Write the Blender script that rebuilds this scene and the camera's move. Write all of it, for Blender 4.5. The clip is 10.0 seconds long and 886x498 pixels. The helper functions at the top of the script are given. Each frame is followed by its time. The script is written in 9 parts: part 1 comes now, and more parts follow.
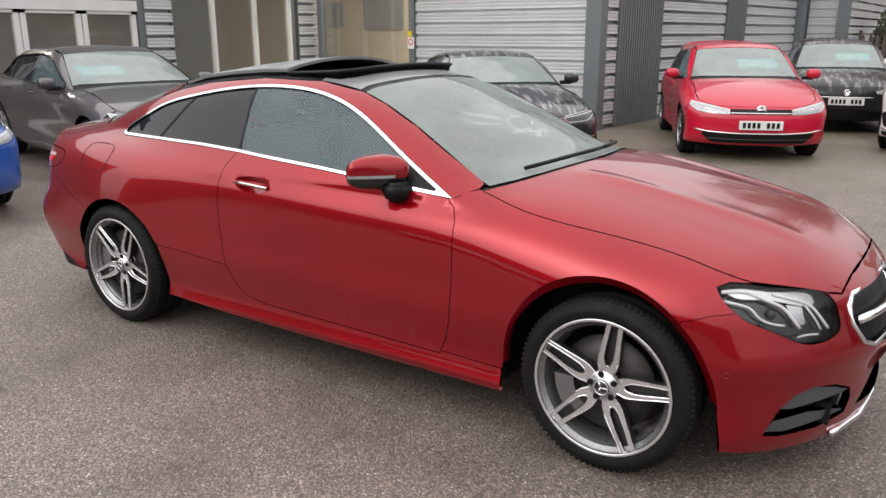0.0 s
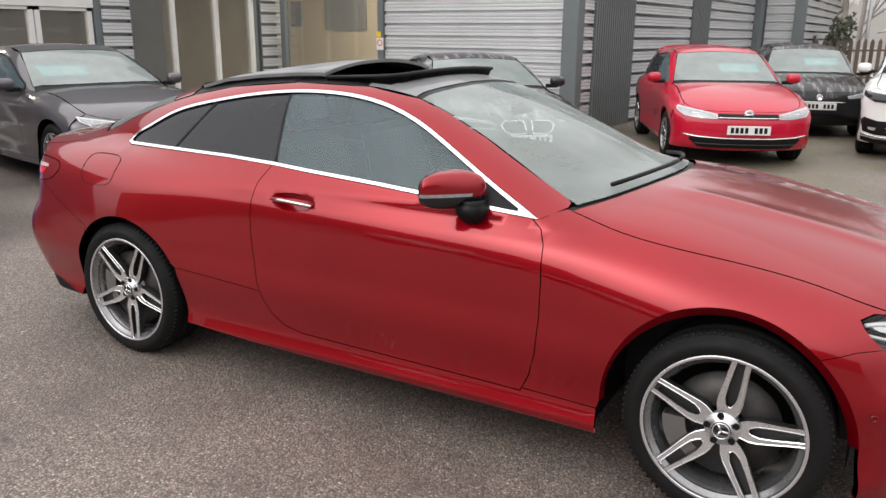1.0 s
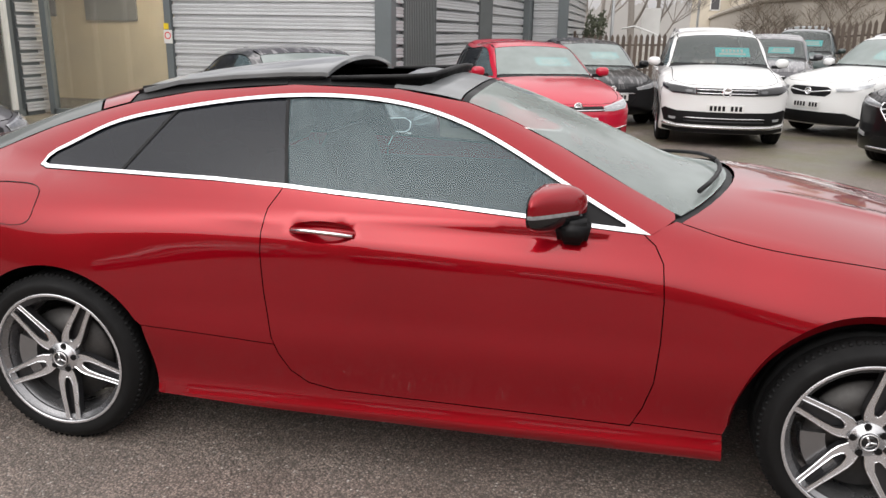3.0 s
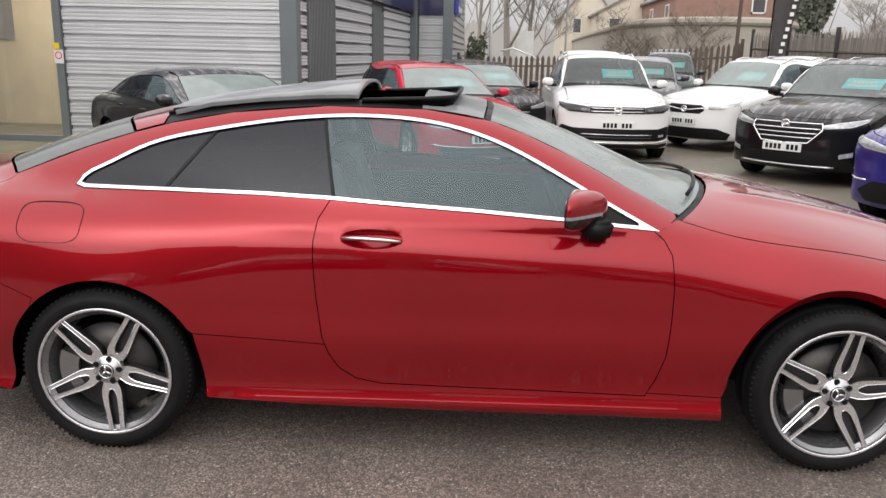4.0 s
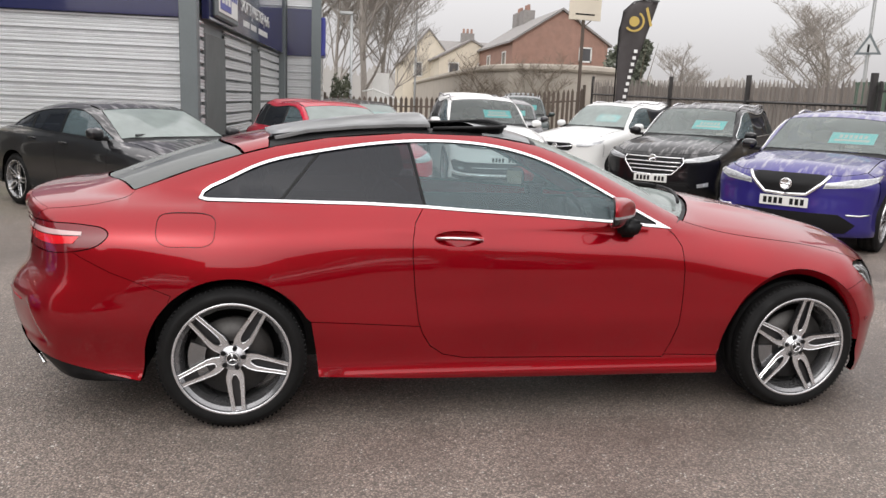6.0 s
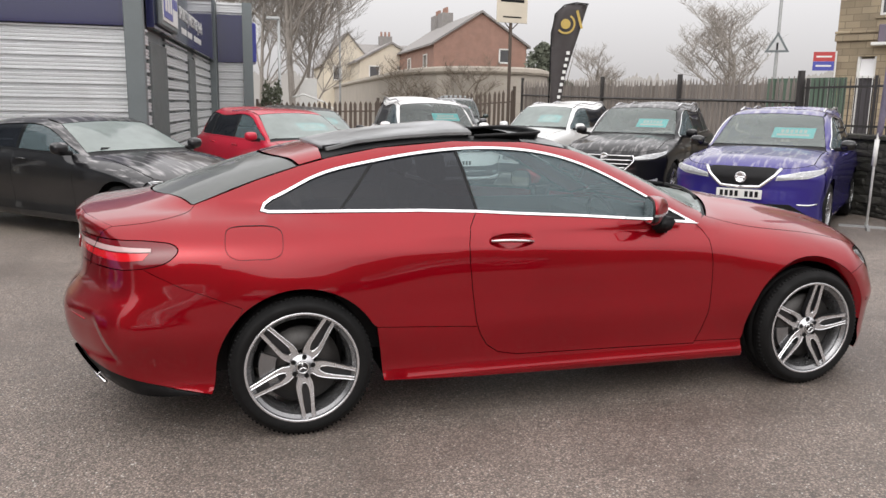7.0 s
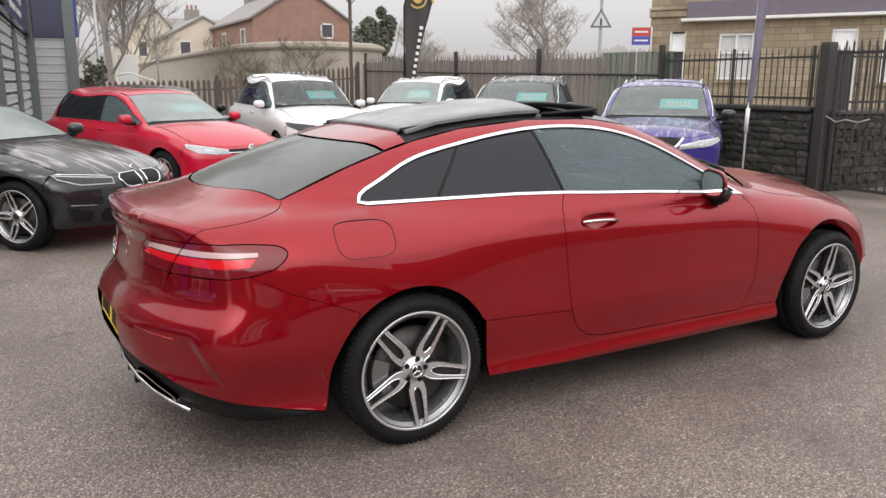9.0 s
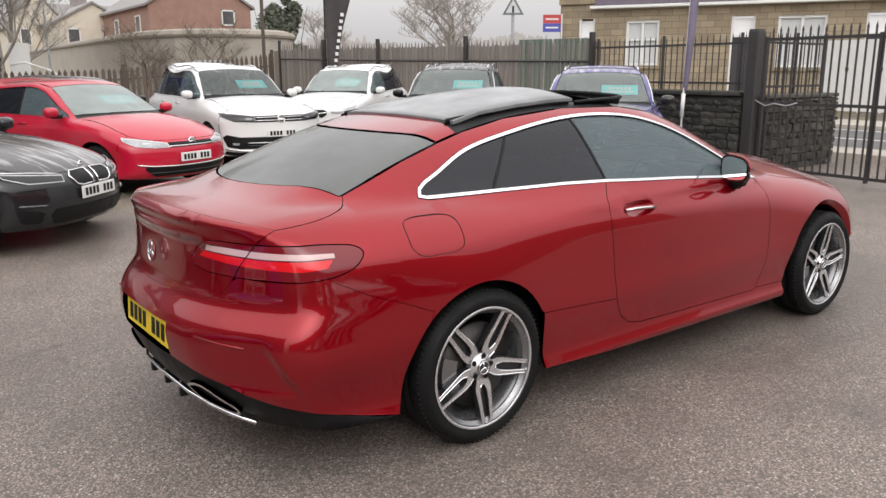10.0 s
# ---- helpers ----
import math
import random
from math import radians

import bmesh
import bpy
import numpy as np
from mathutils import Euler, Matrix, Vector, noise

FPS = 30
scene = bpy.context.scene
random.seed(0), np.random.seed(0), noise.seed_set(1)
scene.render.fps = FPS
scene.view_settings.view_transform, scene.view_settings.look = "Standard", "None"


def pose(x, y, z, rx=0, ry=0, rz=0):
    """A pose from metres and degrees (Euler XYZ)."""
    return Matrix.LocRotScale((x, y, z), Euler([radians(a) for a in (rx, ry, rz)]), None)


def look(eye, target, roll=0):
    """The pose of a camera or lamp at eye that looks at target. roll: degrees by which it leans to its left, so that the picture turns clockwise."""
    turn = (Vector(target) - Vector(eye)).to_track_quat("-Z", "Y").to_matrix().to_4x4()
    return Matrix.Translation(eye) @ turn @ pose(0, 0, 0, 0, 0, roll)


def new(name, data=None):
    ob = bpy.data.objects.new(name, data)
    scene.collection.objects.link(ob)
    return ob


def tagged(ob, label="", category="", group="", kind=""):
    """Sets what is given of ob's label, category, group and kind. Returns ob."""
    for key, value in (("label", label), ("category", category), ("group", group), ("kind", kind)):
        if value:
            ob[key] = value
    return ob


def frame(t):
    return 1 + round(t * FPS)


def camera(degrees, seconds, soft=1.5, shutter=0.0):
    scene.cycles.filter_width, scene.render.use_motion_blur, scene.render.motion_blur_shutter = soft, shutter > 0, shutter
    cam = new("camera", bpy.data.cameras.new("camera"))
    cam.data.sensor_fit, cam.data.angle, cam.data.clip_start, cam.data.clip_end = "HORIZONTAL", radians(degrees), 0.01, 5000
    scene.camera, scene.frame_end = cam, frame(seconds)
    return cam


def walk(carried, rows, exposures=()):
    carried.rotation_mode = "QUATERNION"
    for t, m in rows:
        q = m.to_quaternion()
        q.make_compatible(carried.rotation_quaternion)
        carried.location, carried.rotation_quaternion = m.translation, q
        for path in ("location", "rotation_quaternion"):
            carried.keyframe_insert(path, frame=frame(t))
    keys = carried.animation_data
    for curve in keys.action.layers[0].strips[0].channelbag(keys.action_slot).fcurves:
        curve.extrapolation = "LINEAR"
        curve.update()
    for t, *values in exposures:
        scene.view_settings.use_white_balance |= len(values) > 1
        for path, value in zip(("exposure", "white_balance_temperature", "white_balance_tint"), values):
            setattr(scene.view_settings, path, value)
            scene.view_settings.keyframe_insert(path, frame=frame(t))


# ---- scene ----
cam = camera(59.3, 10.0)
PATH = [
    (0, (2.543, -3.283, 1.586), (1.408, -1.725, 1.052), -0.1),
    (0.5, (2.217, -3.351, 1.595), (1.149, -1.745, 1.064), 0.2),
    (1, (1.913, -3.283, 1.585), (0.895, -1.645, 1.054), 0.5),
    (1.5, (1.632, -3.205, 1.589), (0.695, -1.523, 1.046), 0.6),
    (2, (1.288, -3.194, 1.585), (0.47, -1.455, 1.033), 0.5),
    (2.5, (0.992, -3.202, 1.576), (0.347, -1.394, 1.015), 0.5),
    (2.7, (0.855, -3.226, 1.565), (0.291, -1.389, 1.01), 0.7),
    (3.8, (0.221, -3.650, 1.585), (0.042, -1.722, 1.090), 1.25),
    (4, (0.116, -3.735, 1.584), (-0.013, -1.8, 1.099), 1.3),
    (4.5, (-0.148, -3.943, 1.583), (-0.155, -1.995, 1.13), 1.7),
    (5, (-0.414, -4.244, 1.561), (-0.312, -2.291, 1.143), 2.1),
    (5.5, (-0.686, -4.368, 1.543), (-0.486, -2.416, 1.154), 2.2),
    (5.7, (-0.782, -4.41, 1.531), (-0.55, -2.46, 1.151), 2.3),
    (6.8, (-1.508, -4.510, 1.550), (-1.060, -2.592, 1.185), 1.3),
    (7, (-1.63, -4.484, 1.55), (-1.143, -2.578, 1.187), 1.0),
    (7.5, (-1.923, -4.335, 1.555), (-1.326, -2.463, 1.185), 0.6),
    (8, (-2.266, -4.218, 1.552), (-1.558, -2.387, 1.17), 0.5),
    (8.5, (-2.55, -4.063, 1.541), (-1.734, -2.281, 1.142), 0.3),
    (9, (-2.79, -3.805, 1.546), (-1.868, -2.08, 1.129), 0.2),
    (9.5, (-3.073, -3.59, 1.544), (-2.046, -1.929, 1.111), 0.1),
    (10, (-3.31, -3.369, 1.551), (-2.182, -1.779, 1.104), -0.2),
]
walk(cam, [(t, look(eye, target, roll)) for t, eye, target, roll in PATH])

# ---- world and light: a bright, misty overcast sky ----
scene.view_settings.exposure = -0.08
world = bpy.data.worlds.new("world")
scene.world = world
world.use_nodes = True
wn, wl = world.node_tree.nodes, world.node_tree.links
sky = wn.new("ShaderNodeTexSky")
sky.sky_type = "NISHITA"
sky.sun_disc = False
sky.sun_elevation, sky.sun_rotation = radians(38), radians(200)
sky.dust_density = 6.0
hsv = wn.new("ShaderNodeHueSaturation")
hsv.inputs["Saturation"].default_value = 0.15
wl.new(sky.outputs[0], hsv.inputs["Color"])
back = wn["Background"]
wl.new(hsv.outputs[0], back.inputs["Color"])
back.inputs["Strength"].default_value = 0.06
# the cloud layer: pale at the horizon, brighter overhead
tc = wn.new("ShaderNodeTexCoord")
sep = wn.new("ShaderNodeSeparateXYZ")
ramp = wn.new("ShaderNodeValToRGB")
cloud = wn.new("ShaderNodeBackground")
add = wn.new("ShaderNodeAddShader")
wl.new(tc.outputs["Generated"], sep.inputs[0])
wl.new(sep.outputs["Z"], ramp.inputs[0])
ramp.color_ramp.elements[0].position, ramp.color_ramp.elements[0].color = 0.0, (0.565, 0.545, 0.55, 1)
ramp.color_ramp.elements[1].position, ramp.color_ramp.elements[1].color = 0.8, (1.58, 1.535, 1.55, 1)
for at, c in ((0.15, (0.765, 0.742, 0.75, 1)), (0.36, (1.22, 1.185, 1.20, 1))):
    ramp.color_ramp.elements.new(at).color = c
wl.new(ramp.outputs[0], cloud.inputs["Color"])
cloud.inputs["Strength"].default_value = 1.0
wl.new(back.outputs[0], add.inputs[0])
wl.new(cloud.outputs[0], add.inputs[1])
wl.new(add.outputs[0], wn["World Output"].inputs["Surface"])
lamp = bpy.data.lights.new("sun", "SUN")
lamp.energy, lamp.angle, lamp.color = 0.6, radians(120), (1.0, 0.97, 0.93)
sun = new("sun", lamp)
sun.matrix_world = look((0, 0, 30), (0.12 * 30, 0.28 * 30, 0))


# ---- materials ----
def material(name, colour, rough=0.6, metal=0.0, var=0.12, scale=8.0, fine=90.0, bump=0.0, coat=0.0, spec=0.5, dirt=0.0, dirt_colour=(0.12, 0.10, 0.08), per_piece=0.0):
    """A principled material with two scales of variation, optional relief, coat and dirt."""
    m = bpy.data.materials.new(name)
    m.use_nodes = True
    n, l = m.node_tree.nodes, m.node_tree.links
    b = n["Principled BSDF"]
    b.inputs["Metallic"].default_value = metal
    b.inputs["Coat Weight"].default_value = coat
    b.inputs["Coat Roughness"].default_value = 0.04
    b.inputs["Specular IOR Level"].default_value = spec
    co = n.new("ShaderNodeTexCoord")
    n1, n2 = n.new("ShaderNodeTexNoise"), n.new("ShaderNodeTexNoise")
    n1.inputs["Scale"].default_value, n1.inputs["Detail"].default_value = scale, 4
    n2.inputs["Scale"].default_value, n2.inputs["Detail"].default_value = fine, 3
    l.new(co.outputs["Object"], n1.inputs["Vector"])
    l.new(co.outputs["Object"], n2.inputs["Vector"])
    mix = n.new("ShaderNodeMath")
    mix.operation = "ADD"
    l.new(n1.outputs["Fac"], mix.inputs[0])
    l.new(n2.outputs["Fac"], mix.inputs[1])
    rng = n.new("ShaderNodeMapRange")
    rng.inputs["From Min"].default_value, rng.inputs["From Max"].default_value = 0.7, 1.3
    rng.inputs["To Min"].default_value, rng.inputs["To Max"].default_value = 1 - var, 1 + var
    l.new(mix.outputs[0], rng.inputs["Value"])
    value = rng.outputs[0]
    if per_piece:
        info = n.new("ShaderNodeObjectInfo")
        r2 = n.new("ShaderNodeMapRange")
        r2.inputs["To Min"].default_value, r2.inputs["To Max"].default_value = 1 - per_piece, 1 + per_piece
        l.new(info.outputs["Random"], r2.inputs["Value"])
        mu = n.new("ShaderNodeMath")
        mu.operation = "MULTIPLY"
        l.new(value, mu.inputs[0])
        l.new(r2.outputs[0], mu.inputs[1])
        value = mu.outputs[0]
    sc = n.new("ShaderNodeVectorMath")
    sc.operation = "SCALE"
    sc.inputs[0].default_value = colour[:3]
    l.new(value, sc.inputs["Scale"])
    out = sc.outputs[0]
    if dirt:
        n3 = n.new("ShaderNodeTexNoise")
        n3.inputs["Scale"].default_value, n3.inputs["Detail"].default_value = scale * 0.6, 7
        l.new(co.outputs["Object"], n3.inputs["Vector"])
        r3 = n.new("ShaderNodeMapRange")
        r3.inputs["From Min"].default_value, r3.inputs["From Max"].default_value = 0.5, 0.75
        r3.inputs["To Max"].default_value = dirt
        l.new(n3.outputs["Fac"], r3.inputs["Value"])
        mc = n.new("ShaderNodeMix")
        mc.data_type = "RGBA"
        l.new(r3.outputs[0], mc.inputs[0])
        l.new(out, mc.inputs[6])
        mc.inputs[7].default_value = (*dirt_colour, 1)
        out = mc.outputs[2]
    l.new(out, b.inputs["Base Color"])
    rr = n.new("ShaderNodeMapRange")
    rr.inputs["From Min"].default_value, rr.inputs["From Max"].default_value = 0.3, 0.7
    rr.inputs["To Min"].default_value, rr.inputs["To Max"].default_value = max(0.0, rough * 0.8), min(1.0, rough * 1.2)
    l.new(n1.outputs["Fac"], rr.inputs["Value"])
    l.new(rr.outputs[0], b.inputs["Roughness"])
    if bump:
        bp = n.new("ShaderNodeBump")
        bp.inputs["Strength"].default_value = 0.6
        bp.inputs["Distance"].default_value = bump
        l.new(n2.outputs["Fac"], bp.inputs["Height"])
        l.new(bp.outputs[0], b.inputs["Normal"])
    return m


M = {}

# ---- helpers of the build ----
def link(name, bm, mat, parent=None, smooth=False, label=""):
    """One mesh object out of a bmesh."""
    me = bpy.data.meshes.new(name)
    bm.to_mesh(me)
    bm.free()
    for mt in (mat if isinstance(mat, (list, tuple)) else [mat]):
        me.materials.append(mt)
    if smooth:
        me.polygons.foreach_set("use_smooth", [True] * len(me.polygons))
    ob = new(name, me)
    if parent is not None:
        ob.parent = parent
    if label:
        ob["label"] = label
    return ob


def part(name, bm, mat, parent, label="", smooth=False):
    return link(name, bm, mat, parent, smooth, label)


def thing(name, label, category, m=None, group="", kind=""):
    e = new(name)
    e.empty_display_size = 0.1
    if m is not None:
        e.matrix_basis = m
    return tagged(e, label, category, group, kind)


def add_box(bm, x0, x1, y0, y1, z0, z1, m=None, bevel=0.0):
    r = bmesh.ops.create_cube(bm, size=1.0)
    vs = r["verts"]
    for v in vs:
        v.co = Vector(((x0 + x1) / 2 + v.co.x * (x1 - x0), (y0 + y1) / 2 + v.co.y * (y1 - y0), (z0 + z1) / 2 + v.co.z * (z1 - z0)))
    if bevel:
        es = list({e for v in vs for e in v.link_edges})
        out = bmesh.ops.bevel(bm, geom=es, offset=bevel, segments=1, affect="EDGES", clamp_overlap=True)
        vs = list({v for f in out["faces"] for v in f.verts} | {v for v in vs if v.is_valid})
    if m is not None:
        for v in vs:
            v.co = m @ v.co
    return vs


def box(x0, x1, y0, y1, z0, z1, m=None, bevel=0.0):
    bm = bmesh.new()
    add_box(bm, x0, x1, y0, y1, z0, z1, m, bevel)
    return bm


def add_tube(bm, pts, r, sides=8, r_end=None, caps=True):
    """A round tube along a line of points, tapering to r_end."""
    pts = [Vector(p) for p in pts]
    rings = []
    up = Vector((0, 0, 1))
    for i, p in enumerate(pts):
        d = (pts[min(i + 1, len(pts) - 1)] - pts[max(i - 1, 0)]).normalized()
        a = d.cross(up if abs(d.z) < 0.95 else Vector((1, 0, 0))).normalized()
        b = d.cross(a).normalized()
        rr = r if r_end is None else r + (r_end - r) * i / (len(pts) - 1)
        rings.append([bm.verts.new(p + (a * math.cos(k * math.tau / sides) + b * math.sin(k * math.tau / sides)) * rr) for k in range(sides)])
    for q, w in zip(rings, rings[1:]):
        for k in range(sides):
            bm.faces.new((q[k], q[(k + 1) % sides], w[(k + 1) % sides], w[k]))
    if caps:
        bm.faces.new(rings[0][::-1])
        bm.faces.new(rings[-1])
    return rings


def tube(pts, r, sides=8, r_end=None):
    bm = bmesh.new()
    add_tube(bm, pts, r, sides, r_end)
    bmesh.ops.recalc_face_normals(bm, faces=bm.faces)
    return bm


def add_prism(bm, pts, d, m=None):
    """Flat outline pts (x, z) pushed along y from 0 to d."""
    a = [bm.verts.new((p[0], 0, p[1])) for p in pts]
    b = [bm.verts.new((p[0], d, p[1])) for p in pts]
    n = len(pts)
    bm.faces.new(a)
    bm.faces.new(b[::-1])
    for i in range(n):
        bm.faces.new((a[(i + 1) % n], a[i], b[i], b[(i + 1) % n]))
    if m is not None:
        for v in a + b:
            v.co = m @ v.co
    return a + b


def prism(pts, d, m=None):
    bm = bmesh.new()
    add_prism(bm, pts, d, m)
    bmesh.ops.recalc_face_normals(bm, faces=bm.faces)
    return bm


def letters(body, size, depth=0.004):
    """A mesh of words in the built-in font, in the xz plane, facing -y, centred."""
    cu = bpy.data.curves.new("words", "FONT")
    cu.body, cu.size, cu.extrude, cu.align_x, cu.align_y = body, size, depth, "CENTER", "CENTER"
    cu.resolution_u = 3
    tmp = bpy.data.objects.new("words", cu)
    scene.collection.objects.link(tmp)
    dg = bpy.context.evaluated_depsgraph_get()
    bm = bmesh.new()
    bm.from_mesh(tmp.evaluated_get(dg).to_mesh())
    bpy.data.objects.remove(tmp)
    bpy.data.curves.remove(cu)
    bm.transform(pose(0, 0, 0, 90, 0, 0))
    return bm


# ---- the materials of the yard ----
def asphalt_material():
    m = bpy.data.materials.new("asphalt")
    m.use_nodes = True
    n, l = m.node_tree.nodes, m.node_tree.links
    b = n["Principled BSDF"]
    co = n.new("ShaderNodeTexCoord")

    def noise_node(scale, detail=3.0, rough=0.55):
        q = n.new("ShaderNodeTexNoise")
        q.inputs["Scale"].default_value, q.inputs["Detail"].default_value, q.inputs["Roughness"].default_value = scale, detail, rough
        l.new(co.outputs["Object"], q.inputs["Vector"])
        return q.outputs["Fac"]

    def rng(src, a0, a1, b0, b1):
        q = n.new("ShaderNodeMapRange")
        q.inputs["From Min"].default_value, q.inputs["From Max"].default_value = a0, a1
        q.inputs["To Min"].default_value, q.inputs["To Max"].default_value = b0, b1
        l.new(src, q.inputs["Value"])
        return q.outputs[0]

    def mix(fac, c0, c1):
        q = n.new("ShaderNodeMix")
        q.data_type = "RGBA"
        l.new(fac, q.inputs[0])
        for i, c in ((6, c0), (7, c1)):
            if isinstance(c, tuple):
                q.inputs[i].default_value = (*c, 1)
            else:
                l.new(c, q.inputs[i])
        return q.outputs[2]

    # chippings in a dark binder
    cell = n.new("ShaderNodeTexVoronoi")
    cell.inputs["Scale"].default_value = 115
    l.new(co.outputs["Object"], cell.inputs["Vector"])
    grey = n.new("ShaderNodeSeparateColor")
    l.new(cell.outputs["Color"], grey.inputs[0])
    chip = mix(rng(grey.outputs[0], 0.0, 1.0, 0.0, 1.0), (0.115, 0.094, 0.081), (0.475, 0.385, 0.328))
    pale = rng(grey.outputs[1], 0.968, 0.985, 0.0, 0.8)
    chip = mix(pale, chip, (0.80, 0.77, 0.71))
    base = mix(rng(cell.outputs["Distance"], 0.25, 0.7, 0.0, 0.75), chip, (0.075, 0.068, 0.062))
    # damp and dry patches, worn tracks, old repairs
    damp = rng(noise_node(0.55, 6), 0.42, 0.62, 0.0, 1.0)
    base = mix(rng(noise_node(2.2, 5), 0.45, 0.70, 0.0, 0.35), base, (0.115, 0.100, 0.086))
    wetted = n.new("ShaderNodeMix")
    wetted.data_type = "RGBA"
    wetted.blend_type = "MULTIPLY"
    l.new(rng(damp, 0, 1, 0.0, 0.55), wetted.inputs[0])
    l.new(base, wetted.inputs[6])
    wetted.inputs[7].default_value = (0.62, 0.60, 0.59, 1)
    out = wetted.outputs[2]
    # a film of moss where few cars pass, between the parking rows and the fence
    sep = n.new("ShaderNodeSeparateXYZ")
    l.new(co.outputs["Object"], sep.inputs[0])
    edge = n.new("ShaderNodeMath")
    edge.operation = "MULTIPLY"
    l.new(rng(sep.outputs["Y"], 4.8, 7.6, 0.0, 0.62), edge.inputs[0])
    l.new(rng(noise_node(0.9, 6), 0.40, 0.62, 0.0, 1.0), edge.inputs[1])
    out = mix(edge.outputs[0], out, (0.140, 0.140, 0.058))
    # small dark stains
    out = mix(rng(noise_node(3.1, 2), 0.73, 0.76, 0.0, 0.6), out, (0.07, 0.045, 0.038))
    l.new(out, b.inputs["Base Color"])
    l.new(rng(damp, 0, 1, 0.62, 0.34), b.inputs["Roughness"])
    bp = n.new("ShaderNodeBump")
    bp.inputs["Strength"].default_value, bp.inputs["Distance"].default_value = 0.9, 0.004
    l.new(rng(cell.outputs["Distance"], 0.0, 0.8, 1.0, 0.0), bp.inputs["Height"])
    l.new(bp.outputs[0], b.inputs["Normal"])
    return m


M["asphalt"] = asphalt_material()
M["cladding"] = material("silver cladding", (0.60, 0.61, 0.62), 0.45, 0.2, var=0.06, scale=2.0, fine=30, dirt=0.15, dirt_colour=(0.3, 0.29, 0.27))
M["steel_grey"] = material("grey painted steel", (0.14, 0.16, 0.165), 0.5, var=0.08, scale=3)
M["slat_grey"] = material("grey shutter", (0.16, 0.175, 0.175), 0.5, var=0.08, scale=4)
M["navy"] = material("navy sign board", (0.018, 0.02, 0.075), 0.12, var=0.06, scale=2, coat=0.6)
M["white"] = material("white paint", (0.72, 0.72, 0.70), 0.45, var=0.05, scale=4)
M["tan"] = material("tan plaster", (0.70, 0.59, 0.43), 0.8, var=0.08, scale=3)
M["black"] = material("black plastic", (0.006, 0.006, 0.0066), 0.5, var=0.1, scale=8, spec=0.25)
M["stone_dark"] = material("dark stone", (0.058, 0.055, 0.049), 0.85, var=0.45, scale=9, fine=45, bump=0.02, dirt=0.7, dirt_colour=(0.040, 0.047, 0.022), per_piece=0.45)
M["iron"] = material("black iron", (0.036, 0.033, 0.032), 0.5, var=0.2, scale=10)
# brown lightened, the mist before the fence put into the colour
M["palisade"] = material("brown steel palisade", (0.21, 0.185, 0.165), 0.6, var=0.2, scale=6, per_piece=0.2)
M["timber_brown"] = material("brown timber", (0.105, 0.080, 0.064), 0.8, var=0.25, scale=6, per_piece=0.25)
def coursed_stone():
    """Sandstone in courses: blocks of uneven tone with shallow joints."""
    m = material("sandstone", (0.32, 0.265, 0.185), 0.85, var=0.14, scale=1.5, fine=40, dirt=0.4, dirt_colour=(0.22, 0.175, 0.12), per_piece=0.06)
    n, l = m.node_tree.nodes, m.node_tree.links
    b = n["Principled BSDF"]
    co, sp, cb_, br, mx, bp = n.new("ShaderNodeTexCoord"), n.new("ShaderNodeSeparateXYZ"), n.new("ShaderNodeCombineXYZ"), n.new("ShaderNodeTexBrick"), n.new("ShaderNodeMix"), n.new("ShaderNodeBump")
    l.new(co.outputs["Object"], sp.inputs[0])
    l.new(sp.outputs["X"], cb_.inputs["X"])
    l.new(sp.outputs["Z"], cb_.inputs["Y"])
    l.new(cb_.outputs[0], br.inputs["Vector"])
    br.inputs["Scale"].default_value = 1.0
    br.inputs["Brick Width"].default_value, br.inputs["Row Height"].default_value, br.inputs["Mortar Size"].default_value = 0.52, 0.24, 0.014
    br.inputs["Color1"].default_value, br.inputs["Color2"].default_value, br.inputs["Mortar"].default_value = (0.78, 0.76, 0.74, 1), (1.12, 1.10, 1.08, 1), (0.62, 0.61, 0.60, 1)
    src = b.inputs["Base Color"].links[0].from_socket
    mx.data_type, mx.blend_type = "RGBA", "MULTIPLY"
    mx.inputs[0].default_value = 1.0
    l.new(src, mx.inputs[6])
    l.new(br.outputs["Color"], mx.inputs[7])
    l.new(mx.outputs[2], b.inputs["Base Color"])
    bp.inputs["Strength"].default_value, bp.inputs["Distance"].default_value, bp.invert = 0.5, 0.012, True
    l.new(br.outputs["Fac"], bp.inputs["Height"])
    l.new(bp.outputs[0], b.inputs["Normal"])
    return m


M["sandstone"] = coursed_stone()
M["concrete"] = material("concrete", (0.42, 0.38, 0.33), 0.85, var=0.12, scale=1.2, fine=20, dirt=0.4, dirt_colour=(0.27, 0.24, 0.2))
# greyed and lightened: haze before the far houses put into the brick
M["brick_red"] = material("red brick", (0.31, 0.185, 0.145), 0.85, var=0.2, scale=2, fine=30, dirt=0.3, dirt_colour=(0.18, 0.09, 0.06))
M["render_cream"] = material("cream render", (0.62, 0.56, 0.46), 0.85, var=0.08, scale=1.5)
# slate paled likewise, haze in the base colour
M["slate"] = material("roof slate", (0.24, 0.225, 0.215), 0.6, var=0.2, scale=4, fine=25)
M["bark"] = material("bark", (0.16, 0.13, 0.10), 0.9, var=0.25, scale=6)
# dark leaves, lifted in colour to stand for haze
M["leaf"] = material("leaves lightened for haze", (0.085, 0.095, 0.06), 0.7, var=0.4, scale=3)
M["galv"] = material("galvanised steel", (0.42, 0.43, 0.43), 0.45, 0.5, var=0.1, scale=5)
M["purple"] = material("slate purple board", (0.16, 0.135, 0.17), 0.8, var=0.15, scale=3)
M["logo_blue"] = material("sign blue", (0.06, 0.07, 0.34), 0.35, var=0.05)
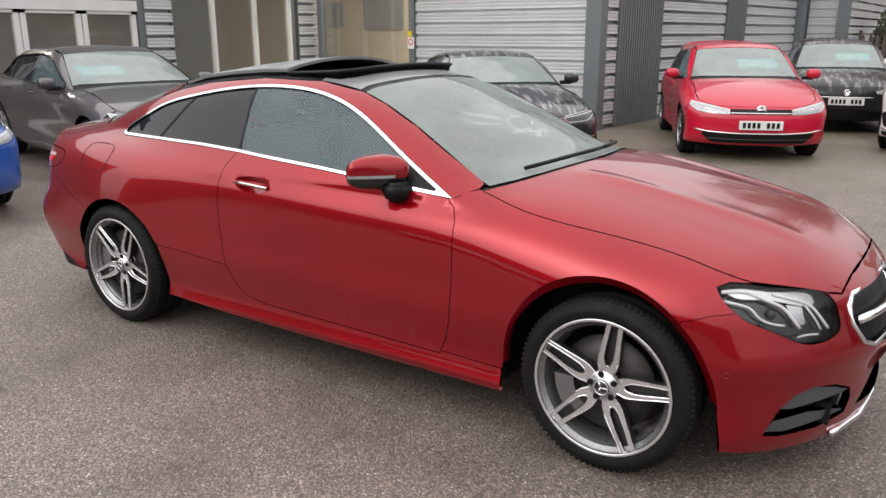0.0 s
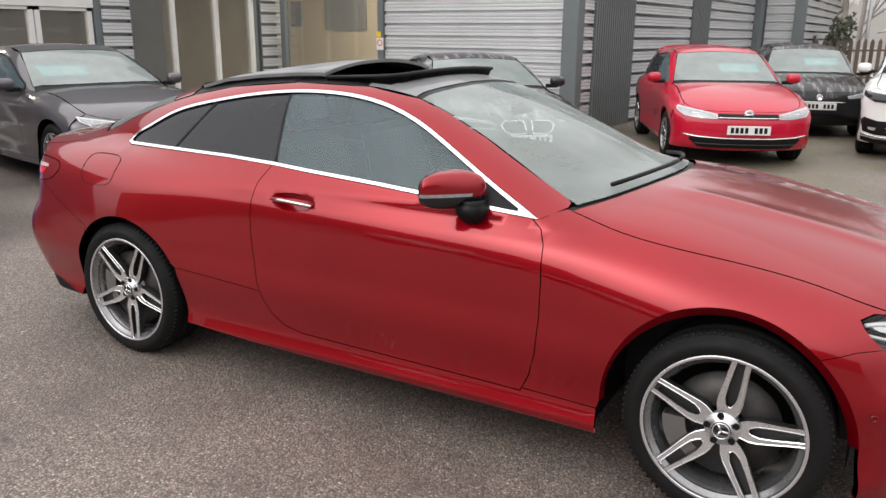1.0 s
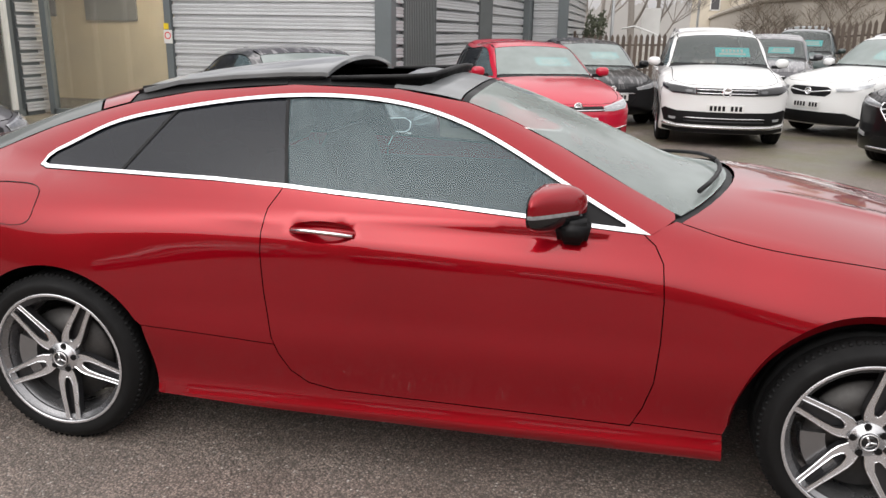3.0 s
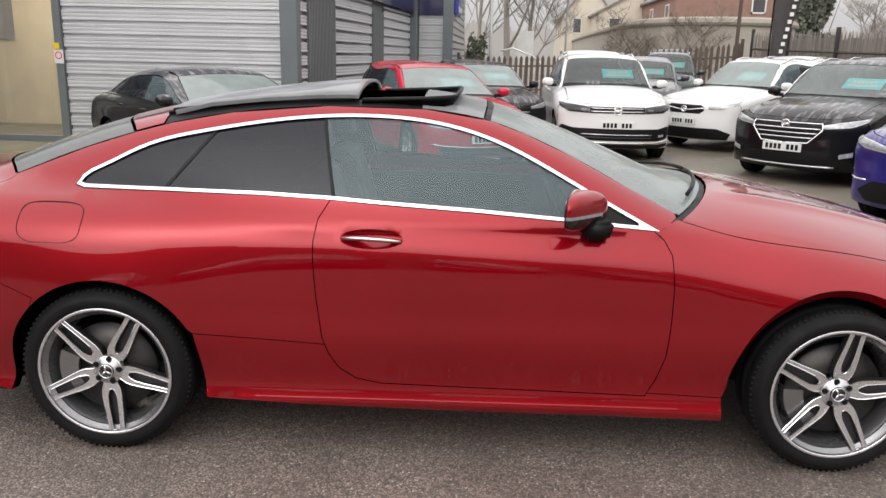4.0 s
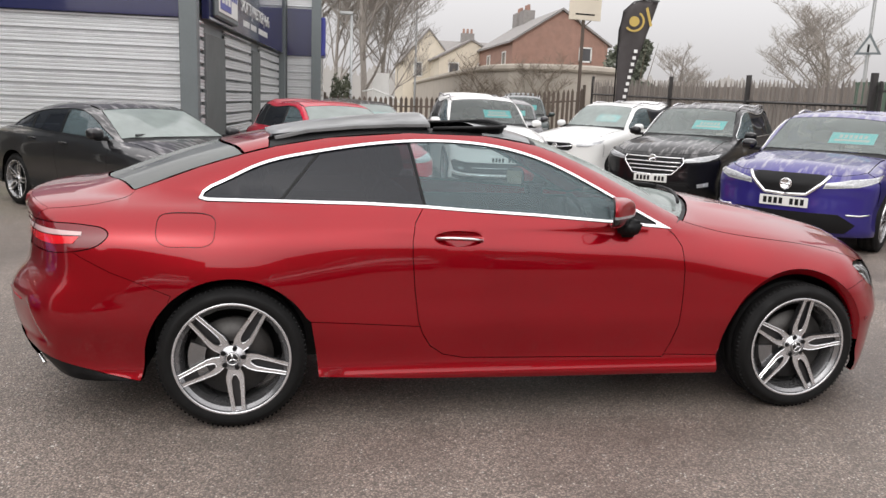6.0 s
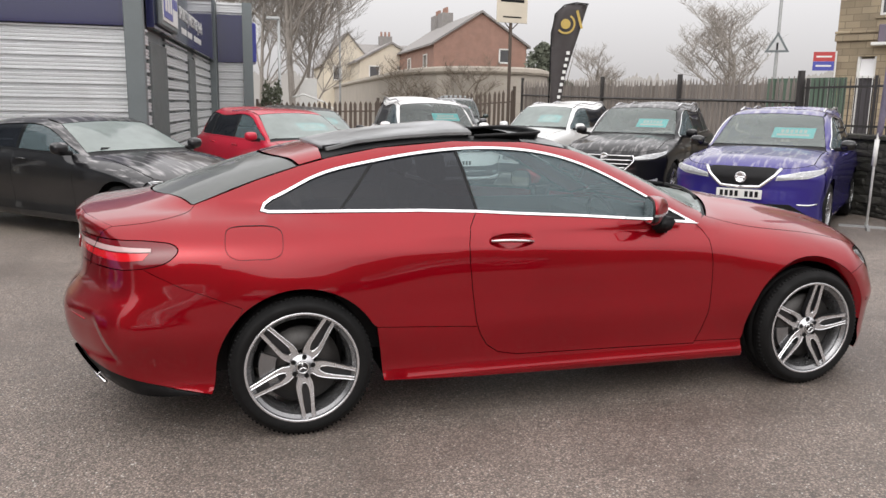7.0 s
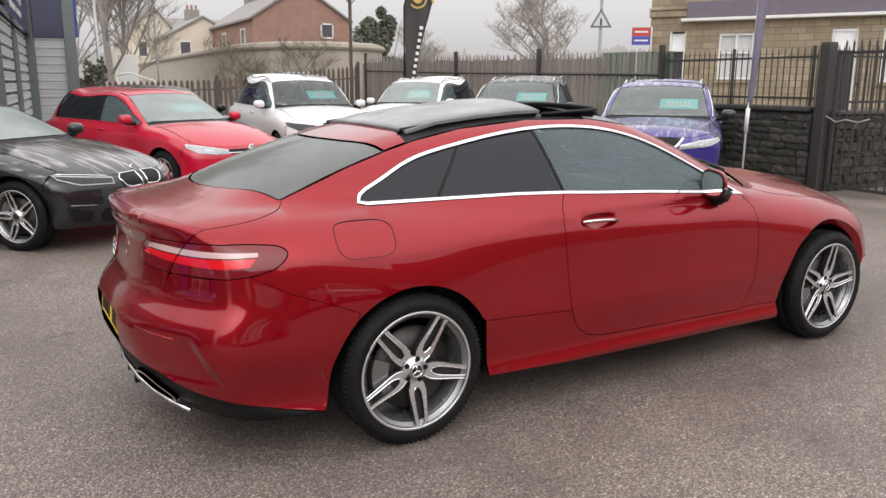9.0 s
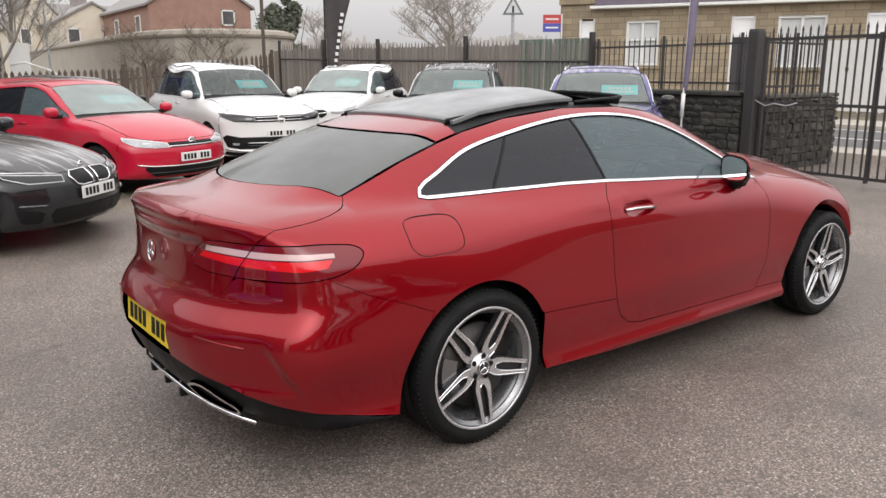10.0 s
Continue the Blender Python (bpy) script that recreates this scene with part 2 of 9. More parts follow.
M["sheet_green"] = material("green sheeting", (0.085, 0.13, 0.095), 0.6, var=0.15, scale=2)
M["road"] = material("road asphalt", (0.12, 0.12, 0.12), 0.6, var=0.15, scale=1, fine=60)
M["door_dark"] = material("dark door paint", (0.05, 0.045, 0.05), 0.5, var=0.1)
M["blind"] = material("pale blind", (0.55, 0.56, 0.56), 0.7, var=0.05)
M["agency_red"] = material("sign red", (0.45, 0.05, 0.05), 0.5, var=0.05)
M["flag_dark"] = material("dark banner cloth", (0.055, 0.048, 0.048), 0.8, var=0.12, scale=5)
M["flag_gold"] = material("yellow print", (0.50, 0.36, 0.10), 0.8, var=0.1)
M["purple_flag"] = material("faded purple cloth", (0.17, 0.15, 0.21), 0.8, var=0.2, scale=4)
M["coping_pale"] = material("pale coping", (0.36, 0.32, 0.27), 0.85, var=0.15, scale=1.5)
# haze over the far trees is put into this lighter bark colour
M["bark_hazed"] = material("haze-paled bark", (0.33, 0.30, 0.27), 0.9, var=0.2, scale=4)
# evergreen paled the same way, with haze in its base colour
M["leaf_hazed"] = material("haze-paled evergreen leaves", (0.15, 0.165, 0.125), 0.8, var=0.35, scale=2)
# pale grey that paints the mist onto the far treeline
M["mist"] = material("distance in painted mist", (0.40, 0.385, 0.37), 1.0, var=0.08, scale=0.05)
M["board_brown"] = material("weathered boards", (0.185, 0.16, 0.14), 0.85, var=0.2, scale=3, per_piece=0.15)
M["window_dark"] = material("dark window", (0.09, 0.09, 0.095), 0.15, var=0.2, scale=1.0)
M["interior"] = material("showroom interior", (0.24, 0.235, 0.23), 0.7, var=0.2, scale=1.0)

# ---- ground ----
gm = bmesh.new()
bmesh.ops.create_grid(gm, x_segments=60, y_segments=60, size=400)
ground = tagged(link("ground", gm, M["asphalt"]), "worn grey asphalt yard with damp patches", "ground", kind="structure")


# ---- the dealership building ----
def cladding_bm(width, z0, z1, pitch=0.214):
    """Horizontal trapezoid sheet in the xz plane, facing -y, x from 0 to width."""
    bm = bmesh.new()
    prof = []
    z = z0
    while z < z1 - 0.02:
        for dz, dy in ((0.0, 0.05), (0.046, 0.05), (0.058, 0.0), (0.088, 0.002), (0.094, 0.012), (0.106, 0.012), (0.112, 0.002), (0.142, 0.002), (0.148, 0.012), (0.160, 0.012), (0.166, 0.002), (0.200, 0.0)):
            if z + dz < z1:
                prof.append((z + dz, dy))
        z += pitch
    prof.append((z1, 0.05))
    rows = [[bm.verts.new((x, dy, zz)) for x in (0, width)] for zz, dy in prof]
    for a, b in zip(rows, rows[1:]):
        bm.faces.new((a[0], a[1], b[1], b[0]))
    return bm


def wall_piece(name, bm, mat, base, m, label=""):
    bm.transform(m)
    return part(name, bm, mat, base, label)


TOP = 4.4
wall_a = tagged(link("wall_north", box(-9.65, -3.15, 9.06, 9.3, 2.69, TOP), M["steel_grey"]), "silver ribbed metal wall of the showroom under a navy band", "wall", kind="structure")
wall_piece("wall_backing", box(-7.05, -3.15, 9.06, 9.3, -0.1, 2.69), M["steel_grey"], wall_a, pose(0, 0, 0))
wall_piece("cladding", cladding_bm(3.72, 0.02, 2.68), M["cladding"], wall_a, pose(-7.05, 9.0, 0))
wall_piece("sign_band", box(-7.2, -3.38, 8.94, 9.055, 2.69, TOP), M["navy"], wall_a, pose(0, 0, 0), "navy fascia board")
wall_piece("trim", box(-7.18, -7.06, 8.95, 9.06, 0, 2.69), M["steel_grey"], wall_a, pose(0, 0, 0), "grey corner trim")
column = tagged(link("column", box(-3.4, -3.12, 8.86, 9.12, 0, TOP, bevel=0.01), M["steel_grey"]), "grey painted steel corner column", "column", kind="structure")

# the side wall, leaning away from the yard
BW = pose(-3.14, 9.1, 0, 0, 0, 90 - 3.4)   # local x runs along the wall, local -y faces the yard
wall_b = tagged(link("wall_east", box(0, 10.9, 0.05, 0.3, -0.1, TOP, BW), M["steel_grey"]), "silver ribbed metal side wall with grey shutters", "wall", kind="structure")


def b_piece(name, bm, mat, label=""):
    return wall_piece(name, bm, mat, wall_b, BW, label)


for x0, x1 in ((0.0, 0.42), (2.2, 5.35), (6.65, 10.38)):
    c = cladding_bm(x1 - x0, 0.02, 2.68)
    c.transform(pose(x0, 0, 0))
    b_piece("cladding", c, M["cladding"])
for x0, x1 in ((0.45, 2.15), (5.4, 6.6)):
    s = bmesh.new()
    add_box(s, x0, x1, 0.0, 0.045, 0, 2.52)
    k = x0
    while k < x1 - 0.05:
        add_box(s, k, k + 0.045, -0.03, 0.0, 0.0, 2.5)
        k += 0.09
    b_piece("shutter", s, M["slat_grey"], "grey ribbed shutter")
b_piece("sign_band", box(0.30, 10.38, -0.12, 0.0, 2.72, TOP), M["navy"], "navy fascia board")
b_piece("post", box(10.4, 10.75, -0.16, 0.045, 0, TOP), M["steel_grey"])
# the lettering and the plain logo panel on the fascia
w = letters("SPORTS | PRESTIGE | 4x4's", 0.36, 0.004)
w.transform(pose(5.35, -0.128, 3.28))
b_piece("lettering", w, M["white"], "white lettering")
bars = bmesh.new()
for i in range(22):
    if i not in (5, 11, 12):
        add_box(bars, 3.6 + i * 0.16, 3.6 + i * 0.16 + 0.10, -0.127, -0.12, 2.90, 3.02)
b_piece("lettering", bars, M["white"], "row of small white marks")
b_piece("logo_panel", box(0.55, 2.55, -0.20, -0.12, 2.78, 3.75, bevel=0.03), M["steel_grey"], "grey framed logo panel")
b_piece("logo_panel", box(0.68, 2.42, -0.215, -0.20, 2.88, 3.65, bevel=0.006), M["white"], "white logo border")
b_piece("logo_panel", box(0.76, 1.72, -0.225, -0.215, 2.94, 3.59), M["logo_blue"], "plain blue field")
for i in range(3):
    b_piece("logo_mark", box(0.86 + i * 0.28, 1.06 + i * 0.28, -0.23, -0.225, 3.05, 3.48), M["white"], "plain white bar")
    b_piece("logo_mark", box(1.80 + i * 0.20, 1.93 + i * 0.20, -0.222, -0.215, 3.18, 3.36), M["logo_blue"], "plain blue bar")

# the projecting end bay
wall_b2 = tagged(link("wall_end_bay", box(-2.45, -1.35, 20.06, 20.3, -0.1, TOP), M["steel_grey"]), "projecting end bay with ribbed metal and navy band", "wall", kind="structure")
wall_piece("cladding", cladding_bm(0.72, 0.02, 2.68), M["cladding"], wall_b2, pose(-2.32, 20.0, 0))
wall_piece("sign_band", box(-2.32, -1.6, 19.96, 20.055, 2.69, 4.05), M["navy"], wall_b2, pose(0, 0, 0), "navy fascia board")
wall_piece("cladding", cladding_bm(0.72, 4.06, TOP), M["cladding"], wall_b2, pose(-2.32, 20.0, 0))
wall_piece("post", box(-1.6, -1.32, 19.86, 20.05, 0, TOP), M["steel_grey"], wall_b2, pose(0, 0, 0))
EW = pose(-1.34, 20.1, 0, 0, 0, 90)
wall_b3 = tagged(link("wall_far_east", box(0, 8, 0.05, 0.3, -0.1, TOP, EW), M["steel_grey"]), "far side wall of the showroom", "wall", kind="structure")
c = cladding_bm(8.0, 0.02, TOP)
wall_piece("cladding", c, M["cladding"], wall_b3, EW)
wall_piece("logo_panel", box(0.5, 2.3, -0.14, 0.0, 2.75, 3.9, bevel=0.03), M["logo_blue"], wall_b3, EW, "plain blue sign")
wall_piece("logo_panel", box(0.62, 2.18, -0.15, -0.14, 2.85, 3.0), M["white"], wall_b3, EW)
# white marks at the lower edge of the front fascia
for i in range(7):
    wall_piece("lettering", box(-6.6 + i * 0.22, -6.46 + i * 0.22, 8.925, 8.94, 3.02, 3.34), M["white"], wall_a, pose(0, 0, 0), "plain white bar")

# ---- cars: one smooth body surface, cut into panels ----
from mathutils.geometry import delaunay_2d_cdt


def smax(a, b, k):
    h = np.clip(k - np.abs(a - b), 0, None) / k
    return np.maximum(a, b) + h * h * k * 0.25


def smin(a, b, k):
    return -smax(-a, -b, k)


def spline(pairs):
    """A natural cubic through the (x, y) pairs, straight beyond the ends."""
    x = np.array([p[0] for p in pairs], float)
    y = np.array([p[1] for p in pairs], float)
    n = len(x)
    h = np.diff(x)
    a = np.eye(n)
    r = np.zeros(n)
    for i in range(1, n - 1):
        a[i, i - 1], a[i, i], a[i, i + 1] = h[i - 1], 2 * (h[i - 1] + h[i]), h[i]
        r[i] = 6 * ((y[i + 1] - y[i]) / h[i] - (y[i] - y[i - 1]) / h[i - 1])
    k = np.linalg.solve(a, r)

    def f(q):
        q = np.asarray(q, float)
        c = np.clip(q, x[0], x[-1])
        i = np.clip(np.searchsorted(x, c) - 1, 0, n - 2)
        t0, t1 = x[i + 1] - c, c - x[i]
        hh = h[i]
        v = (k[i] * t0 ** 3 + k[i + 1] * t1 ** 3) / (6 * hh) + (y[i] / hh - k[i] * hh / 6) * t0 + (y[i + 1] / hh - k[i + 1] * hh / 6) * t1
        s0 = (y[1] - y[0]) / h[0] - h[0] * k[1] / 6
        s1 = (y[-1] - y[-2]) / h[-1] + h[-1] * k[-2] / 6
        return v + np.where(q < x[0], (q - x[0]) * s0, 0) + np.where(q > x[-1], (q - x[-1]) * s1, 0)
    return f


def ramp01(x, a, b):
    t = np.clip((x - a) / (b - a), 0, 1)
    return t * t * (3 - 2 * t)


def dense(pts, step):
    """A closed outline with points no further apart than step."""
    out = []
    for p, q in zip(pts, pts[1:] + pts[:1]):
        n = max(1, int(math.ceil(math.dist(p, q) / step)))
        out += [(p[0] + (q[0] - p[0]) * i / n, p[1] + (q[1] - p[1]) * i / n) for i in range(n)]
    return out


def smooth_line(pts, per=6):
    """Points along a soft curve through pts (open)."""
    t = [0.0]
    for p, q in zip(pts, pts[1:]):
        t.append(t[-1] + math.dist(p, q))
    fx, fy = spline([(a, p[0]) for a, p in zip(t, pts)]), spline([(a, p[1]) for a, p in zip(t, pts)])
    n = per * (len(pts) - 1)
    q = np.linspace(0, t[-1], n + 1)
    return [(float(a), float(b)) for a, b in zip(fx(q), fy(q))]


def arc(cx, cz, r, a0, a1, n=24):
    return [(cx + r * math.cos(radians(a0 + (a1 - a0) * i / n)), cz + r * math.sin(radians(a0 + (a1 - a0) * i / n))) for i in range(n + 1)]


def area2(p):
    return sum(a[0] * b[1] - b[0] * a[1] for a, b in zip(p, p[1:] + p[:1]))


def inset(pts, d):
    """A closed outline moved inwards by d (outwards if negative)."""
    if area2(pts) < 0:
        d = -d
    out, n = [], len(pts)
    for i in range(n):
        a, b, c = np.array(pts[i - 1]), np.array(pts[i]), np.array(pts[(i + 1) % n])
        u, v = b - a, c - b
        u, v = u / (np.linalg.norm(u) + 1e-9), v / (np.linalg.norm(v) + 1e-9)
        w = np.array([-(u[1] + v[1]), u[0] + v[0]])
        ln = np.linalg.norm(w)
        if ln < 0.3:
            w = np.array([-u[1], u[0]])
        else:
            w = w / ln
            w = w / max(0.45, w @ np.array([-u[1], u[0]]))
        out.append(tuple(b + w * d))
    return out


def inside(poly, q):
    """Which of the points q lie in the closed outline poly."""
    x, y = q[:, 0], q[:, 1]
    c = np.zeros(len(q), bool)
    for (x0, y0), (x1, y1) in zip(poly, poly[1:] + poly[:1]):
        if y0 != y1:
            c ^= ((y0 > y) != (y1 > y)) & (x < (x1 - x0) * (y - y0) / (y1 - y0) + x0)
    return c


def flat_mesh(outline, holes=(), step=0.04):
    """Triangles that fill an outline with holes: points, triangles, and the rings' point numbers."""
    loops = [dense(list(outline), step)] + [dense(list(h), step) for h in holes]
    pts, edges, rings = [], [], []
    for lp in loops:
        b = len(pts)
        pts += lp
        rings.append(list(range(b, b + len(lp))))
        edges += [(b + i, b + (i + 1) % len(lp)) for i in range(len(lp))]
    border = np.array(pts)
    lo, hi = border.min(0), border.max(0)
    gx, gy = np.meshgrid(np.arange(lo[0] + step / 2, hi[0], step), np.arange(lo[1] + step / 2, hi[1], step))
    gx[::2] += step / 2
    q = np.stack([gx.ravel(), gy.ravel()], 1)
    if len(q):
        ok = inside(loops[0], q)
        for h in loops[1:]:
            ok &= ~inside(h, q)
        q = q[ok]
    if len(q):
        near = np.full(len(q), 1e9)
        for i in range(0, len(border), 200):
            near = np.minimum(near, np.linalg.norm(q[:, None] - border[None, i:i + 200], axis=2).min(1))
        q = q[near > step * 0.55]
    allp = np.concatenate([border, q]) if len(q) else border
    v, e, f, vo, eo, fo = delaunay_2d_cdt([Vector(p) for p in allp], edges, [], 0, 1e-6, True)
    v = np.array([tuple(p) for p in v])
    f = np.array([t for t in f if len(t) == 3])
    mid = v[f].mean(1)
    ok = inside(loops[0], mid)
    for h in loops[1:]:
        ok &= ~inside(h, mid)
    where = {}
    for i, olds in enumerate(vo):
        for o in olds:
            where[o] = i
    return v, f[ok], [[where[i] for i in r if i in where] for r in rings]


def finish(name, verts, faces, normals, mat, parent, label=""):
    me = bpy.data.meshes.new(name)
    me.from_pydata([tuple(p) for p in verts], [], [tuple(int(i) for i in f) for f in faces])
    for mt in (mat if isinstance(mat, (list, tuple)) else [mat]):
        me.materials.append(mt)
    me.polygons.foreach_set("use_smooth", [True] * len(me.polygons))
    me.normals_split_custom_set_from_vertices([tuple(n) for n in normals])
    ob = new(name, me)
    ob.parent = parent
    if label:
        ob["label"] = label
    return ob


class Body:
    """The outer surface of a car: x ahead, y to its left, z up, the origin on the ground between the axles."""

    def __init__(self, s):
        self.s = s
        self.W, self.D, self.Zcl, self.Zsh = spline(s["W"]), spline(s["D"]), spline(s["Zcl"]), spline(s["Zsh"])
        self.Zr, self.Gw, self.Xf, self.Xr, self.Zb = spline(s["Zr"]), spline(s["Gw"]), spline(s["Xf"]), spline(s["Xr"]), spline(s["Zb"])

    def field(self, x, y, z):
        s = self.s
        ay = np.abs(y)
        side = ay - (self.W(x) - self.D(z))
        for cx, cz, rx, rz, d in s.get("bulge", ()):
            side = side - d * np.exp(-((x - cx) / rx) ** 2 - ((z - cz) / rz) ** 2)
        zc = self.Zcl(x)
        top = z - (zc + (self.Zsh(x) - zc) * (ay / 0.78) ** s.get("crown_power", 2.4))
        for y0, d, wd, x0, x1 in s.get("ridges", ()):
            top = top - d * np.exp(-((ay - y0 - 0.05 * (1.6 - x)) / wd) ** 2) * ramp01(x, x0, x0 + 0.25) * (1 - ramp01(x, x1 - 0.3, x1))
        b = smax(side, top * 0.9, s.get("k_shoulder", 0.14))
        front = x - (self.Xf(z) - s["bow_f"] * (ay / 0.9) ** 2.3)
        rear = (self.Xr(z) + s["bow_r"] * (ay / 0.9) ** 2.8) - x
        b = smax(b, front, s.get("k_front", 0.10))
        b = smax(b, rear, s.get("k_rear", 0.07))
        b = smax(b, self.Zb(x) - z, 0.04)
        for z0, d, rz, x0, x1 in s.get("swell", ()):
            b = b - d * np.exp(-((z - z0) / rz) ** 2) * ramp01(x, x0, x1)
        if "scoop" in s:
            # the pressed-in corner of the rear bumper
            y1, lean, d = s["scoop"]
            edge = y1 - lean * np.clip(z - 0.45, 0, None)
            b = b + d * (1 - ramp01(ay, edge - 0.045, edge)) * ramp01(ay, 0.42, 0.66) * ramp01(z, 0.375, 0.405) * (1 - ramp01(z, 0.54, 0.62)) * ramp01(-x, 2.0, 2.1)
        dz = z - 1.0 if "belt" not in s else z - s["belt"]
        g_side = ay - (self.Gw(x) - s["tumble"] * dz - s.get("tumble2", 0.25) * np.clip(dz, 0, None) ** 2)
        xe = x + s.get("screen_bow", 0.26) * ay ** 2 * ramp01(x, -0.2, 0.7) - s.get("rear_bow", 0.22) * ay ** 2 * ramp01(-x, 0.9, 1.6)
        g_top = z - (self.Zr(xe) - s.get("roof_crown", 0.13) * ay ** 2)
        g = smax(g_side * 0.8, g_top * 0.85, s.get("k_roof", 0.10))
        g = smax(g, s.get("belt", 1.0) - 0.07 - z, 0.02)
        return smin(b, g, s.get("k_belt", 0.035))

    def normal(self, p):
        e = 0.003
        g = []
        for i in range(3):
            d = np.zeros(3)
            d[i] = e
            a, b = p + d, p - d
            g.append(self.field(a[:, 0], a[:, 1], a[:, 2]) - self.field(b[:, 0], b[:, 1], b[:, 2]))
        g = np.stack(g, 1)
        return g / (np.linalg.norm(g, axis=1, keepdims=True) + 1e-9)

    def cast(self, out, inn):
        """The points where the lines from out to inn meet the surface."""
        a, b = np.zeros(len(out)), np.ones(len(out))
        for _ in range(26):
            m = (a + b) / 2
            p = out + (inn - out) * m[:, None]
            hit = self.field(p[:, 0], p[:, 1], p[:, 2]) < 0
            b = np.where(hit, m, b)
            a = np.where(hit, a, m)
        return out + (inn - out) * b[:, None]

    def side(self, q):
        """(x, z) to the right-hand flank."""
        n = len(q)
        return self.cast(np.stack([q[:, 0], np.full(n, -1.3), q[:, 1]], 1), np.stack([q[:, 0], np.zeros(n), q[:, 1]], 1))

    def top(self, q):
        """(x, y) to the upper surface."""
        n = len(q)
        return self.cast(np.stack([q[:, 0], q[:, 1], np.full(n, 2.2)], 1), np.stack([q[:, 0], q[:, 1], np.full(n, 0.35)], 1))

    def fan(self, q, end):
        """(s, z) round the nose (end 1) or tail (end -1): s is 0 square to the right-hand side, 1.5 at the middle."""
        xp = self.s["pivot_f"] if end > 0 else self.s["pivot_r"]
        n = len(q)
        ang = q[:, 0] / 1.5 * (math.pi / 2)
        inn = np.stack([np.full(n, xp), np.zeros(n), q[:, 1]], 1)
        return self.cast(inn + np.stack([end * np.sin(ang), -np.cos(ang), np.zeros(n)], 1) * 2.2, inn)

    def to_fan(self, pts3, end):
        xp = self.s["pivot_f"] if end > 0 else self.s["pivot_r"]
        return [(float(math.atan2(end * (p[0] - xp), -p[1]) / (math.pi / 2) * 1.5), float(p[2])) for p in pts3]

    def side_to_fan(self, pts, end):
        return self.to_fan(self.side(np.array(pts, float)), end)

    def end_to_fan(self, pts, end):
        """(y, z) points on the nose or tail face, as fan points."""
        q = np.array(pts, float)
        n = len(q)
        p = self.cast(np.stack([np.full(n, end * 3.2), q[:, 0], q[:, 1]], 1), np.stack([np.zeros(n), q[:, 0], q[:, 1]], 1))
        return self.to_fan(p, end)

    def patch(self, outline, how, holes=(), step=0.04, off=0.0, gap=0.0016, rim=0.014, mirror=False, hole_gap=None):
        """Verts, faces, normals of a panel; off lifts it off the surface, rim is the depth of its folded edge."""
        outline = inset(list(outline), gap) if gap else list(outline)
        hole_gap = gap if hole_gap is None else hole_gap
        holes = [inset(list(h), -hole_gap) if hole_gap else list(h) for h in holes]
        v2, f, rings = flat_mesh(outline, holes, step)
        v = how(v2)
        nm = self.normal(v)
        fn = np.cross(v[f[:, 1]] - v[f[:, 0]], v[f[:, 2]] - v[f[:, 0]])
        if (fn * nm[f[:, 0]]).sum() < 0:
            f = f[:, ::-1]
        v = v + nm * off
        vs, ns, fs = [v], [nm], [f]
        base = len(v)
        if rim:
            for r in rings:
                k = len(r)
                top, nn = v[r], nm[r]
                low = top - nn * rim
                along = np.roll(top, -1, 0) - np.roll(top, 1, 0)
                sn = np.cross(along, nn)
                sn /= np.linalg.norm(sn, axis=1, keepdims=True) + 1e-9
                i = np.arange(k)
                j = (i + 1) % k
                q = np.stack([base + i, base + j, base + k + j, base + k + i], 1)
                # turn the rim so that it faces away from the panel
                mid = v[f].mean((0, 1)) if r is rings[0] else None
                a = np.concatenate([np.stack([q[:, 0], q[:, 1], q[:, 2]], 1), np.stack([q[:, 0], q[:, 2], q[:, 3]], 1)])
                vs += [top, low]
                ns += [sn, sn]
                fs.append(a)
                base += 2 * k
        v, nm, f = np.concatenate(vs), np.concatenate(ns), np.concatenate(fs)
        if mirror:
            v, nm, f = v * [1, -1, 1], nm * [1, -1, 1], f[:, ::-1]
        return v, f, nm

    def panel(self, name, mat, parent, outline, how, label="", **kw):
        v, f, n = self.patch(outline, how, **kw)
        return finish(name, v, f, n, mat, parent, label)

    def pair(self, name, mat, parent, outline, how, label="", **kw):
        return [self.panel(name, mat, parent, outline, how, label, mirror=mi, **kw) for mi in (False, True)]


def joined(patches):
    vs, fs, ns, b = [], [], [], 0
    for v, f, n in patches:
        vs.append(v), fs.append(f + b), ns.append(n)
        b += len(v)
    return np.concatenate(vs), np.concatenate(fs), np.concatenate(ns)


def lathe(bm, profile, n=48, y_axis=True, mat=0):
    """Spin (radius, y) points round the y axis."""
    rings = [[bm.verts.new((r * math.cos(a), y, r * math.sin(a))) for a in (math.tau * i / n for i in range(n))] for r, y in profile]
    for q, w in zip(rings, rings[1:]):
        for i in range(n):
            f = bm.faces.new((q[i], q[(i + 1) % n], w[(i + 1) % n], w[i]))
            f.material_index = mat
    return rings


